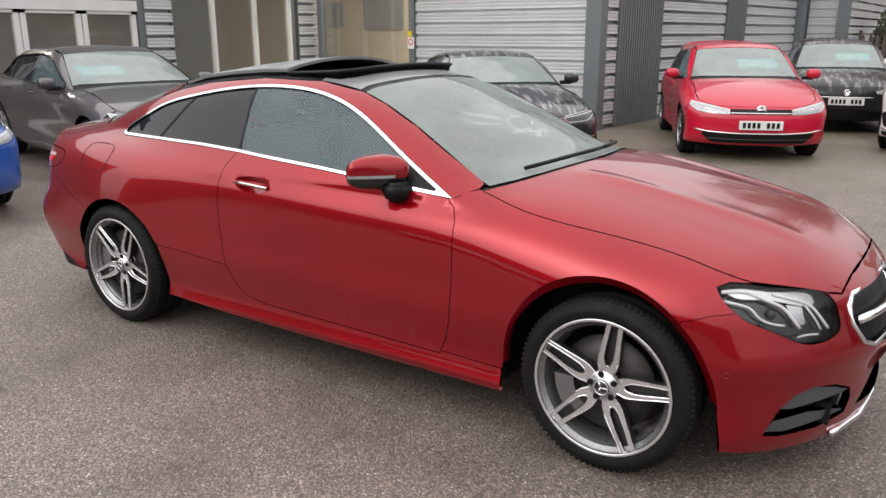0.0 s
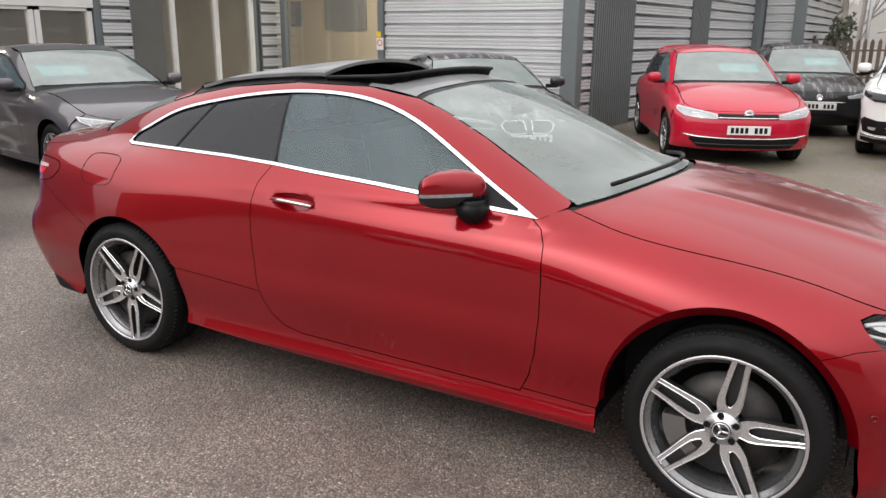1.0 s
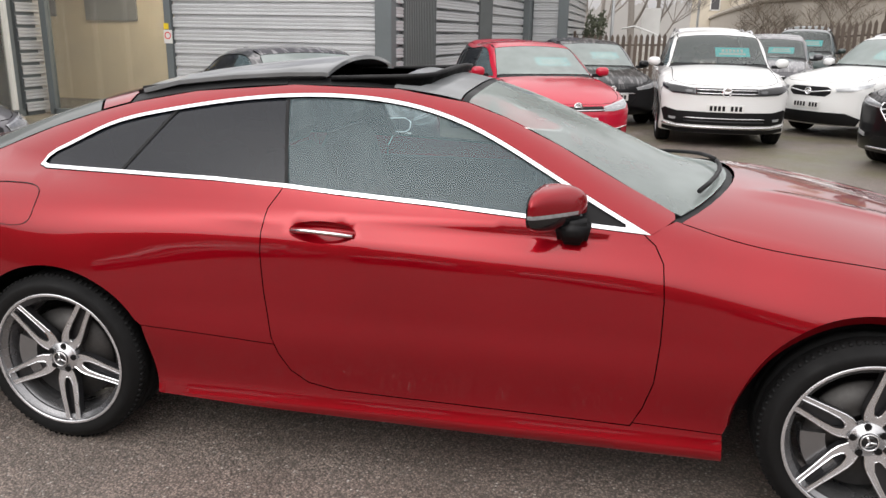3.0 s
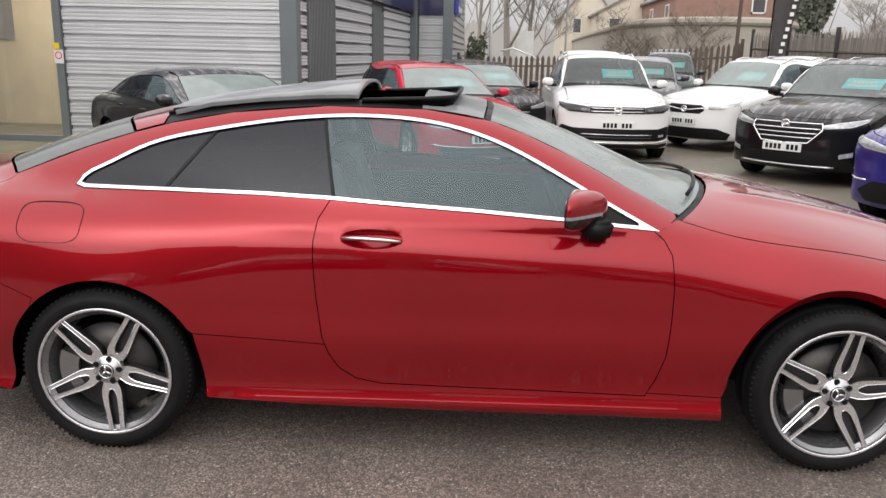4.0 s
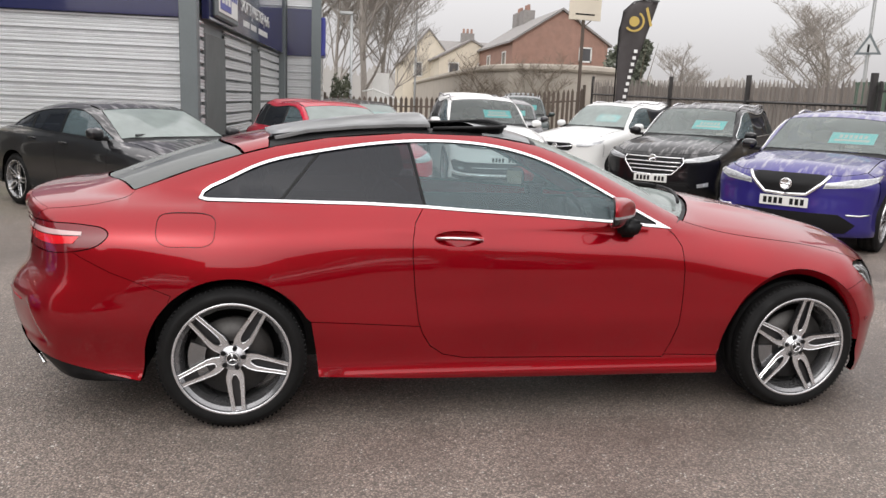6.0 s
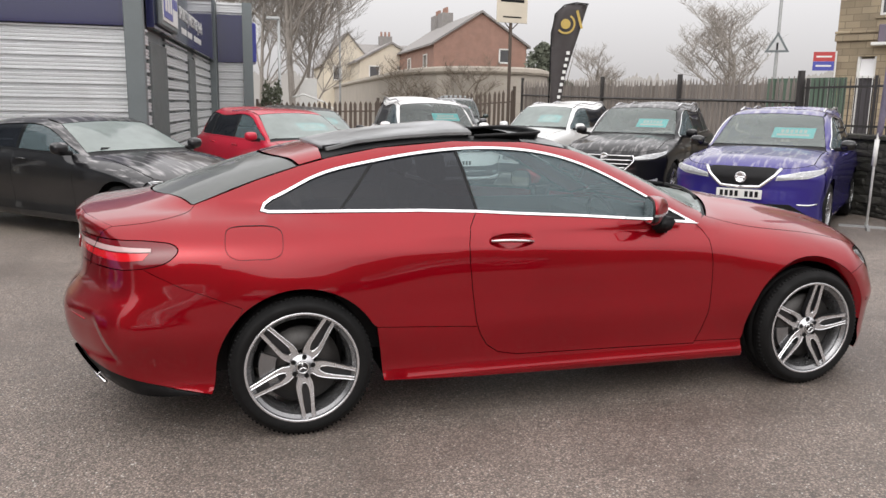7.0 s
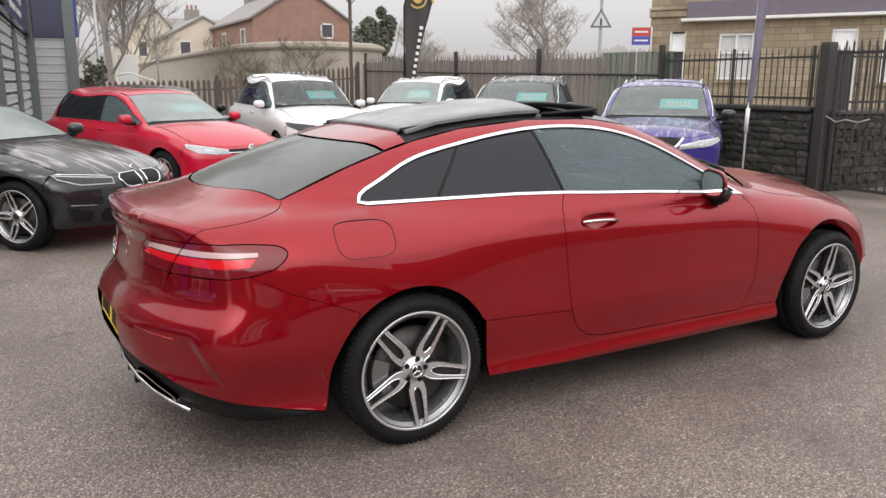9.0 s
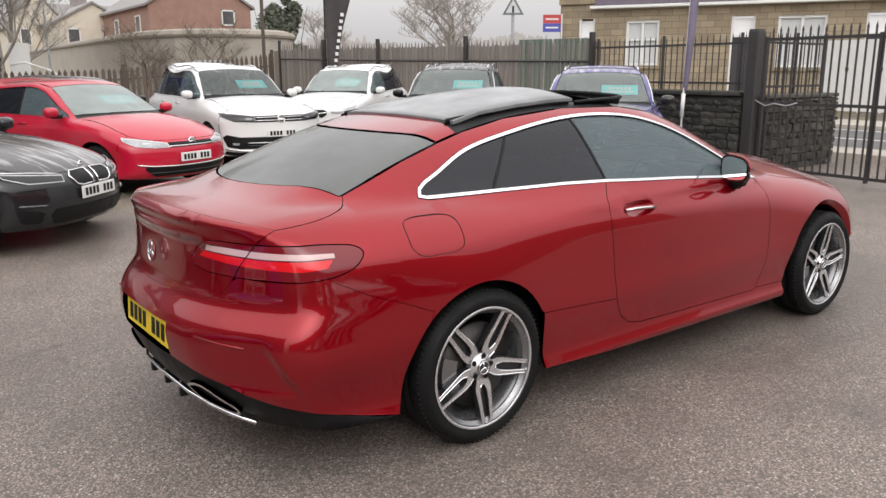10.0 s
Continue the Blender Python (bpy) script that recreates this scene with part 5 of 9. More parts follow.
tr_half = hb.end_to_fan([(-0.60, 0.240), (-0.50, 0.252), (-0.40, 0.268), (-0.25, 0.289), (0.0, 0.302)], -1)
surface_strip(tr_half + [(3 - a, b) for a, b in tr_half[::-1][1:]], -1, "diffuser_trim", M["chrome"], 0.009, 0.004, "chrome strip along the diffuser")
pipe = hb.end_to_fan(smooth_line([(-0.315, 0.345), (-0.36, 0.366), (-0.45, 0.372), (-0.52, 0.33), (-0.565, 0.288), (-0.55, 0.266), (-0.48, 0.264), (-0.39, 0.280), (-0.33, 0.315), (-0.315, 0.345)], 3)[:-1], -1)
for sg in (False, True):
    ex = hb.panel("exhaust_surround", M["chrome"], hero, pipe, FANR, label="chrome exhaust surround", holes=[inset(dense(pipe, 0.03), 0.012)], step=0.03, off=0.004, gap=0, rim=0.03, mirror=sg)
    hb.panel("exhaust_opening", M["black"], ex, inset(dense(pipe, 0.03), 0.010), FANR, step=0.04, off=-0.02, gap=0, rim=0, mirror=sg)
for y in (-0.18, 0.0, 0.18):
    part("diffuser_fin", box(-2.47, -2.28, y - 0.012, y + 0.012, 0.240, 0.30, bevel=0.004), M["black"], hero)
# reflector lines and the plate recess
for sg in (False, True):
    rf = hb.end_to_fan([(-0.672, 0.570), (-0.57, 0.576), (-0.47, 0.586)], -1)
    q = hb.fan(np.array(rf), -1)
    q = (q + hb.normal(q) * 0.001) * [1, -1 if sg else 1, 1]
    part("bumper_reflector", tube([tuple(a) for a in q], 0.004, 6), RED, hero, "", True)
number_plate(hero, pose(-2.518, 0, 0.535, 0, 0, -90) @ pose(0, 0, 0, -4, 0, 0), M["plate_yellow"])
# the star badge on the boot: a plain ring with three arms
bm = bmesh.new()
for i in range(3):
    add_box(bm, -0.006, 0.006, -0.004, 0.004, 0.0, 0.040, pose(0, 0, 0, 0, 120 * i, 0))
lathe(bm, [(0.045, -0.005), (0.045, 0.004), (0.038, 0.004), (0.038, -0.005), (0.045, -0.005)], 36)
bm.transform(pose(-2.478, 0, 0.83, 0, 0, -90) @ pose(0, 0, 0, -6, 0, 0))
part("badge", bm, M["chrome"], hero, "round chrome badge", True)

# front bumper with openings
seam_f = dense_line([ARCH_SEAM, (1.79, 0.672), (1.862, 0.680)], 0.02)
fb_top = hb.side_to_fan(seam_f + smooth_line([(1.891, 0.656), (1.997, 0.601), (2.096, 0.561), (2.144, 0.585), (2.138, 0.636), (2.118, 0.682), (2.086, 0.716)], 6), 1)
fe3 = hb.top(np.array([(2.090, -0.511), (2.133, -0.448), (2.137, -0.40), (2.143, -0.317), (2.155, -0.16), (2.159, 0.0)]))
fb_top = fb_top + hb.to_fan(fe3, 1)
fb_bot = hb.side_to_fan([(1.845, 0.165), (1.92, 0.155)], 1) + hb.to_fan(np.array([(2.0, -0.68, 0.148), (2.08, -0.58, 0.145), (2.15, -0.45, 0.145), (2.2, -0.25, 0.145), (2.22, 0.0, 0.145)]), 1)
fb_arch = hb.side_to_fan([p for p in arch_f if p[0] > ARCH_SEAM[0] + 0.003][::-1], 1)
h1 = fb_bot[::-1] + fb_arch + fb_top
grille = hb.end_to_fan([(-0.40, 0.690), (-0.445, 0.66), (-0.455, 0.60), (-0.42, 0.53), (-0.36, 0.505), (0.0, 0.495)], 1)
grille = grille + [(3 - a, b) for a, b in grille[::-1][1:]] + [(1.5, 0.70)]
intake = hb.to_fan(np.array([(1.96, -0.715, 0.225), (1.985, -0.71, 0.28), (2.011, -0.702, 0.329), (2.05, -0.66, 0.378), (2.10, -0.601, 0.396), (2.15, -0.51, 0.385), (2.189, -0.425, 0.352), (2.19, -0.40, 0.30), (2.175, -0.40, 0.24), (2.10, -0.515, 0.215), (2.0, -0.66, 0.213)]), 1)
intake_l = [(3 - a, b) for a, b in intake]
low_in = hb.end_to_fan([(-0.28, 0.40), (-0.335, 0.25), (0.0, 0.23)], 1)
low_in = low_in + [(3 - a, b) for a, b in low_in[::-1][1:]] + [(1.5, 0.43)]
fb = h1 + [(3 - a, b) for a, b in h1[::-1][1:-1]]
v, f, n = hb.patch(fb, FANF, holes=[grille, intake, intake_l, low_in], step=0.035, rim=0.03, gap=0.0008)
bumper_f = finish("front_bumper", v, f, n, RED, hero)
gr = hb.panel("grille", M["black"], hero, grille, FANF, label="black diamond grille with a chrome bar", step=0.05, off=-0.03, gap=0, rim=0)
ring_pts = [tuple(a) for a in hb.fan(np.array(grille + grille[:1]), 1)]
part("grille_frame", tube(ring_pts, 0.010, 6), M["chrome"], gr, "chrome grille frame", True)
bar = hb.end_to_fan([(y, 0.605) for y in np.linspace(-0.42, 0.42, 9)], 1)
part("grille_bar", tube([tuple(a) for a in hb.fan(np.array(bar), 1)], 0.016, 8), M["chrome"], gr, "", True)
for sg in (False, True):
    ip = hb.panel("side_intake", M["black"], hero, intake, FANF, label="black air intake with two fins", step=0.05, off=-0.05, gap=0, rim=0, mirror=sg)
    for pts in ([(2.008, -0.703, 0.325), (2.05, -0.66, 0.378), (2.10, -0.60, 0.393), (2.16, -0.49, 0.365), (2.195, -0.41, 0.335), (2.12, -0.56, 0.325), (2.05, -0.66, 0.315)], [(1.965, -0.714, 0.235), (2.0, -0.70, 0.275), (2.08, -0.58, 0.288), (2.14, -0.46, 0.268), (2.175, -0.385, 0.245), (2.10, -0.52, 0.235), (2.02, -0.65, 0.222)]):
        hb.panel("intake_fin", M["fin_grey"], ip, hb.to_fan(np.array(pts), 1), FANF, step=0.04, off=-0.010, gap=0, rim=0.03, mirror=sg)
hb.panel("lower_grille", M["black"], hero, low_in, FANF, step=0.06, off=-0.04, gap=0, rim=0)
lip_half = hb.end_to_fan([(-0.44, 0.160), (-0.40, 0.165), (-0.25, 0.172), (0.0, 0.175)], 1)
surface_strip(lip_half + [(3 - a, b) for a, b in lip_half[::-1][1:]], 1, "bumper_lip", M["chrome"], 0.014, 0.006, "bright lower bumper lip")
number_plate(hero, pose(2.30, 0, 0.40, 0, 0, 90), M["plate_white"])
for x, z in ((1.86, 0.475), ):
    for sg in (1, -1):
        q = hb.side(np.array([(x, z)]))
        nn = hb.normal(q)[0]
        bm = bmesh.new()
        lathe(bm, [(0.012, -0.001), (0.012, -0.003), (0.009, -0.003), (0.009, -0.001)], 20)
        mt = Matrix.Translation((q[0][0], q[0][1] * sg, q[0][2])) @ Vector((nn[0], nn[1] * sg, nn[2])).to_track_quat("-Y", "Z").to_matrix().to_4x4()
        bm.transform(mt)
        part("parking_sensor", bm, M["lens_dark"], hero, "", True)

# headlamps: a dark tray, light strips, and a clear lens
for sg in (False, True):
    hl = hb.panel("headlamp", M["lamp_tray"], hero, lamp_f, S, label="long clear headlamp with a bright inner strip", step=0.04, off=-0.035, gap=0.002, rim=0, mirror=sg)
    lens = hb.panel("lens", M["lamp_glass"], hl, lamp_f, S, step=0.035, off=-0.001, gap=0.003, rim=0.03, mirror=sg)
    lens.visible_shadow = False
    def blade(nm, pts, mat, off, lens_on=hl, flip=sg):
        return hb.panel(nm, M[mat], lens_on, pts, S, step=0.03, off=off, gap=0, rim=0.008, mirror=flip)
    blade("reflector_tray", smooth_line([(1.812, 0.755), (1.87, 0.757), (1.96, 0.740), (2.06, 0.714), (2.072, 0.694), (1.98, 0.710), (1.90, 0.724), (1.84, 0.735), (1.812, 0.755)], 3)[:-1], "satin", -0.018)
    blade("reflector_tray", smooth_line([(2.00, 0.700), (2.035, 0.698), (2.055, 0.660), (2.062, 0.625), (2.045, 0.632), (2.02, 0.665), (2.00, 0.700)], 3)[:-1], "satin", -0.024)
    for pts, rad in (([(1.806, 0.748), (1.883, 0.745), (1.934, 0.721), (1.991, 0.690), (2.025, 0.649), (2.048, 0.617)], 0.0065), ([(1.95, 0.735), (2.016, 0.712), (2.063, 0.686), (2.093, 0.650), (2.124, 0.602)], 0.0055), ([(1.818, 0.722), (1.865, 0.710), (1.902, 0.695), (1.925, 0.671), (1.949, 0.652), (2.005, 0.632)], 0.005), ([(2.05, 0.688), (2.078, 0.650), (2.105, 0.602)], 0.004), ([(2.046, 0.588), (2.063, 0.591), (2.101, 0.588)], 0.004)):
        q = hb.side(np.array(smooth_line(pts, 4)))
        q = (q - hb.normal(q) * 0.016) * [1, -1 if sg else 1, 1]
        part("light_strip", tube([tuple(a) for a in q], rad, 6), M["lens_white"], hl, "", True)
    for x, z, r in ((1.968, 0.676, 0.020), (1.948, 0.640, 0.013)):
        q = hb.side(np.array([(x, z)]))
        nn = hb.normal(q)[0] * [1, 1, 1]
        c = q[0] - nn * 0.034
        bm = bmesh.new()
        bmesh.ops.create_uvsphere(bm, u_segments=18, v_segments=10, radius=r)
        bm.transform(Matrix.Translation((c[0], c[1] * (-1 if sg else 1), c[2])))
        part("projector", bm, M["gloss_black"], hl, "", True)

# door handles in their dishes
for sg in (1, -1):
    q = hb.side(np.array([(-0.50, 0.893), (-0.44, 0.897), (-0.385, 0.896), (-0.33, 0.893), (-0.275, 0.886)]))
    nn = hb.normal(q)
    q = (q * [1, 0, 1] + np.array([[0, -0.846, 0], [0, -0.858, 0], [0, -0.862, 0], [0, -0.861, 0], [0, -0.850, 0]])) * [1, sg, 1]
    bm = bmesh.new()
    add_tube(bm, [tuple(a) for a in q], 0.0105, 10)
    h1_ = part("door_handle", bm, RED, hero, "red door handle with a chrome strip", True)
    bm = bmesh.new()
    rings = []
    for r_ in (1.0, 0.93, 0.8, 0.62, 0.42, 0.2):
        ring = hb.side(np.array([(DISH[0] + (x_ - DISH[0]) * r_, DISH[1] + (z_ - DISH[1]) * r_) for x_, z_ in dish_o]))
        ring[:, 1] += 0.020 * (1 - r_ ** 2.4)
        rings.append([bm.verts.new((a[0], a[1] * sg, a[2])) for a in ring])
    for a, b_ in zip(rings, rings[1:]):
        for k in range(len(a)):
            bm.faces.new((a[k], a[(k + 1) % len(a)], b_[(k + 1) % len(a)], b_[k]))
    bm.faces.new(rings[-1])
    bmesh.ops.recalc_face_normals(bm, faces=bm.faces)
    if sum(f_.normal.y for f_ in bm.faces) * sg > 0:
        bmesh.ops.reverse_faces(bm, faces=bm.faces)
    part("handle_dish", bm, RED, h1_, "", True)
    q2 = q + np.array([[0, -0.0105 * sg, 0.002]])
    part("handle_strip", tube([tuple(a) for a in q2], 0.0062, 8), M["chrome"], h1_, "", True)

# door mirrors
def mirror_back(y):
    """The plane of the mirror glass, turned towards the driver."""
    return 0.337 + 0.314 * (y + 0.975)


def mirror_disc(scale, x0, x1, sg):
    """A thin rounded plate lying in the plane of the mirror glass."""
    bm = bmesh.new()
    rings = []
    for dx in (x0, x1):
        ring = []
        for a in np.linspace(0, math.tau, 33)[:-1]:
            yy = math.copysign(abs(math.cos(a)) ** 0.62, math.cos(a)) * scale
            zz = math.copysign(abs(math.sin(a)) ** 0.62, math.sin(a)) * scale
            y = -0.880 + 0.106 * yy
            ring.append(bm.verts.new((mirror_back(y) + dx, sg * y, 1.030 + 0.076 * zz * (0.9 + 0.1 * yy))))
        rings.append(ring)
    n_ = len(rings[0])
    bm.faces.new(rings[0])
    bm.faces.new(rings[1][::-1])
    for k in range(n_):
        bm.faces.new((rings[0][k], rings[0][(k + 1) % n_], rings[1][(k + 1) % n_], rings[1][k]))
    bmesh.ops.recalc_face_normals(bm, faces=bm.faces)
    return bm


for sg in (1, -1):
    bm = bmesh.new()
    bmesh.ops.create_uvsphere(bm, u_segments=40, v_segments=24, radius=1.0)
    for v_ in bm.verts:
        x, y, z = v_.co
        e = (abs(y) ** 2.9 + abs(z) ** 2.9 + 1e-9) ** (1 / 2.9)
        k = math.hypot(y, z) / e if e > 0.05 else 1
        yy, zz = y * k, z * k
        yl = -0.880 + 0.106 * yy
        v_.co = Vector((mirror_back(yl) + (0.102 + 0.066 * yy) * max(x, 0.0) ** 0.55 - 0.004, sg * yl, 1.030 + 0.080 * zz * (0.9 + 0.1 * yy)))
    bmesh.ops.recalc_face_normals(bm, faces=bm.faces)
    mir = part("door_mirror", bm, RED, hero, "red door mirror with a black base", True)
    bm = bmesh.new()
    add_box(bm, 0.405, 0.530, -0.90, -0.745, 0.905, 0.992)
    for v_ in bm.verts:
        if v_.co.z < 0.95:
            v_.co.x = 0.467 + (v_.co.x - 0.467) * 0.72
            v_.co.y = max(v_.co.y, -0.862)
        v_.co.y *= sg
    bmesh.ops.bevel(bm, geom=list(bm.edges), offset=0.018, segments=3, affect="EDGES")
    bmesh.ops.recalc_face_normals(bm, faces=bm.faces)
    part("mirror_base", bm, M["black"], mir, "", True)
    part("mirror_bezel", mirror_disc(0.985, -0.010, -0.003, sg), M["black"], mir, "black mirror rim")
    part("mirror_glass", mirror_disc(0.88, -0.013, -0.009, sg), M["mirror"], mir, "mirror glass")
    for nm, lo, hi, mt in (("lower_cap", 0.930, 1.012, "gloss_black"), ("indicator_strip", 1.012, 1.024, "lamp_inner")):
        bm = bmesh.new()
        bm.from_mesh(mir.data)
        bmesh.ops.bisect_plane(bm, geom=list(bm.verts) + list(bm.edges) + list(bm.faces), plane_co=(0, 0, hi), plane_no=(0, 0, 1), clear_outer=True)
        bmesh.ops.bisect_plane(bm, geom=list(bm.verts) + list(bm.edges) + list(bm.faces), plane_co=(0, 0, lo), plane_no=(0, 0, -1), clear_outer=True)
        if nm == "indicator_strip":
            bmesh.ops.bisect_plane(bm, geom=list(bm.verts) + list(bm.edges) + list(bm.faces), plane_co=(0, sg * -0.86, 0), plane_no=(0, sg, 0), clear_outer=True)
        bm.normal_update()
        for v_ in bm.verts:
            v_.co += v_.normal * 0.0015
        part(nm, bm, M[mt], mir, "", True)

# raised roof panel, wind deflector, wipers
ys = np.linspace(-0.47, 0.47, 13)
bm = bmesh.new()
rows = []
for x, z, crown in ((-1.325, 1.352, 0.022), (-1.28, 1.364, 0.024), (-1.1, 1.398, 0.030), (-0.87, 1.432, 0.038), (-0.65, 1.455, 0.045), (-0.51, 1.464, 0.050), (-0.485, 1.464, 0.052)):
    rows.append([bm.verts.new((x + (0.07 * y * y / 0.22 if x < -1.2 else 0.0), y, z - crown * (abs(y) / 0.47) ** 2.3)) for y in ys])
for a, b in zip(rows, rows[1:]):
    for i in range(len(ys) - 1):
        bm.faces.new((a[i], b[i], b[i + 1], a[i + 1]))
bmesh.ops.recalc_face_normals(bm, faces=bm.faces)
ex = bmesh.ops.solidify(bm, geom=list(bm.faces), thickness=0.015)
bmesh.ops.recalc_face_normals(bm, faces=bm.faces)
rp = part("sliding_roof", bm, M["panel_glass"], hero, "black glass sunroof panel slid open", False)
for p_ in rp.data.polygons:
    p_.use_smooth = abs(p_.normal.z) > 0.5
part("sunroof_seal", tube([(-1.27, -0.44, 1.330), (-0.9, -0.452, 1.378), (-0.5, -0.45, 1.396)], 0.012, 6), M["black"], rp, "", True)
part("sunroof_seal", tube([(-1.27, 0.44, 1.330), (-0.9, 0.452, 1.378), (-0.5, 0.45, 1.396)], 0.012, 6), M["black"], rp, "", True)
# black strips stand in for the shaded gap under the raised panel
for sgn in (1, -1):
    bm = bmesh.new()
    xs_ = [-1.29, -1.1, -0.95, -0.8, -0.65, -0.52]
    zt_ = [1.325, 1.357, 1.376, 1.390, 1.399, 1.403]
    base = hb.top(np.array([(x, sgn * 0.45) for x in xs_]))
    lo = [bm.verts.new((x, sgn * 0.45, p[2] - 0.01)) for x, p in zip(xs_, base)]
    hi = [bm.verts.new((x, sgn * 0.45, z)) for x, z in zip(xs_, zt_)]
    for i in range(len(xs_) - 1):
        bm.faces.new((lo[i], lo[i + 1], hi[i + 1], hi[i]))
    bmesh.ops.solidify(bm, geom=list(bm.faces), thickness=0.006)
    part("sunroof_skirt", bm, M["black"], rp)
for y in (-0.42, 0.42):
    part("lift_arm", box(-0.70, -0.62, y - 0.01, y + 0.01, 1.36, 1.402), M["black"], rp)
arch = [(-0.47, -0.47, 1.393), (-0.33, -0.475, 1.400), (-0.20, -0.48, 1.406), (-0.115, -0.47, 1.412), (-0.082, -0.43, 1.416), (-0.066, -0.2, 1.427), (-0.06, 0, 1.430)]
bm = tube(arch + [(x, -y, z) for x, y, z in arch[::-1][1:]], 0.009, 8)
wd = part("wind_deflector", bm, M["black"], hero, "black wind deflector over the open roof", True)
bm = bmesh.new()
net = arch + [(x, -y, z) for x, y, z in arch[::-1][1:]]
lo = [bm.verts.new((x - 0.02, y, z - 0.055 - 0.012 * (abs(y) < 0.3))) for x, y, z in net]
hi = [bm.verts.new((x, y, z)) for x, y, z in net]
for i in range(len(net) - 1):
    bm.faces.new((lo[i], lo[i + 1], hi[i + 1], hi[i]))
bmesh.ops.solidify(bm, geom=list(bm.faces), thickness=0.004)
part("deflector_net", bm, M["black"], wd, "black mesh", True)
for y0, y1 in ((0.62, 0.05), (0.02, -0.50)):
    a = hb.top(np.array([(1.03 - 0.5 * y * y - 0.012, y) for y in np.linspace(y0, y1, 6)]))
    a = a + [0, 0, 0.022]
    part("wiper", tube([tuple(p) for p in a], 0.009, 6), M["black"], hero, "", True)

# wheels
wheel(hero, "hero_f", AXF, -0.792, RT, 0.270, 0.245, turn=-27)
wheel(hero, "hero_r", AXR, -0.785, RT, 0.270, 0.265, turn=-6)
wheel(hero, "hero_f", AXF, 0.785, RT, 0.270, 0.245, turn=20)
wheel(hero, "hero_r", AXR, 0.775, RT, 0.270, 0.265, turn=40)


def wheel_well(car, x, half, r=0.40, inner=0.52, z=0.33):
    for sg in (1, -1):
        bm = bmesh.new()
        pts = arc(x, z, r, -10, 190, 20)
        a = [bm.verts.new((p[0], sg * -half, p[1])) for p in pts]
        b = [bm.verts.new((p[0], sg * -inner, p[1])) for p in pts]
        for i in range(len(pts) - 1):
            bm.faces.new((a[i], a[i + 1], b[i + 1], b[i]))
        bm.faces.new(b)
        part("wheel_arch_liner", bm, M["black"], car)


wheel_well(hero, AXF - 0.03, 0.835, 0.405)
wheel_well(hero, AXR, 0.835, 0.402)

# floor pan and cabin
bm = box(-2.22, 2.15, -0.50, 0.50, 0.215, 0.30)
add_box(bm, -1.02, 0.98, -0.80, 0.80, 0.215, 0.32)
add_box(bm, 0.95, 2.0, -0.50, 0.50, 0.30, 0.72)
add_box(bm, -2.20, -1.75, -0.50, 0.50, 0.30, 0.85)
part("floor_pan", bm, M["black"], hero)


def cabin(car, x_dash, x_front, x_rear, zf, width, mat, top=1.12, wheel_side=-1):
    """Dashboard, steering wheel and seats."""
    bm = box(x_dash - 0.05, x_dash + 0.40, -width, width, zf + 0.35, zf + 0.60, bevel=0.05)
    add_box(bm, x_dash - 0.02, x_dash + 0.25, wheel_side * 0.20 if wheel_side < 0 else 0.2, wheel_side * 0.55, zf + 0.58, zf + 0.66, bevel=0.02)
    dash = part("dashboard", bm, M["black"], car)
    bm = bmesh.new()
    ring = [(0.0, 0.185 * math.cos(a), 0.185 * math.sin(a)) for a in np.linspace(0, math.tau, 25)]
    add_tube(bm, ring, 0.014, 8, caps=False)
    add_box(bm, -0.012, 0.012, -0.18, 0.18, -0.02, 0.02)
    add_box(bm, -0.012, 0.012, -0.02, 0.02, -0.18, 0.0)
    bm.transform(pose(x_dash - 0.16, wheel_side * 0.37, zf + 0.56, 0, -22, 0))
    part("steering_wheel", bm, M["black"], car, "", True)
    for x, ys_, back in ((x_front, (0.37, -0.37), 0.62), (x_rear, (0.35, -0.35), 0.5)):
        for y in ys_:
            bm = box(-0.25, 0.27, -0.25, 0.25, 0.0, 0.17, bevel=0.05)
            add_box(bm, -0.09, 0.06, -0.245, 0.245, 0.05, back, pose(-0.25, 0, 0.08, 0, -17, 0), bevel=0.05)
            add_box(bm, -0.06, 0.05, -0.14, 0.14, back + 0.02, back + 0.20, pose(-0.25, 0, 0.08, 0, -14, 0), bevel=0.04)
            bm.transform(pose(x, y, zf + 0.12))
            part("seat", bm, mat, car, "", False)
    return dash


cabin(hero, 0.55, -0.25, -0.98, 0.32, 0.70, M["seat"])
part("inner_mirror", box(0.28, 0.31, -0.11, 0.11, 1.235, 1.295, bevel=0.012), M["black"], hero)
bm = box(-1.95, -1.30, -0.62, 0.62, 0.86, 0.90)
part("parcel_shelf", bm, M["black"], hero)
for sg in (1, -1):
    bm = box(-1.25, 0.70, sg * 0.70 - 0.02, sg * 0.70 + 0.02, 0.35, 0.93)
    part("door_card", bm, M["black"], hero)

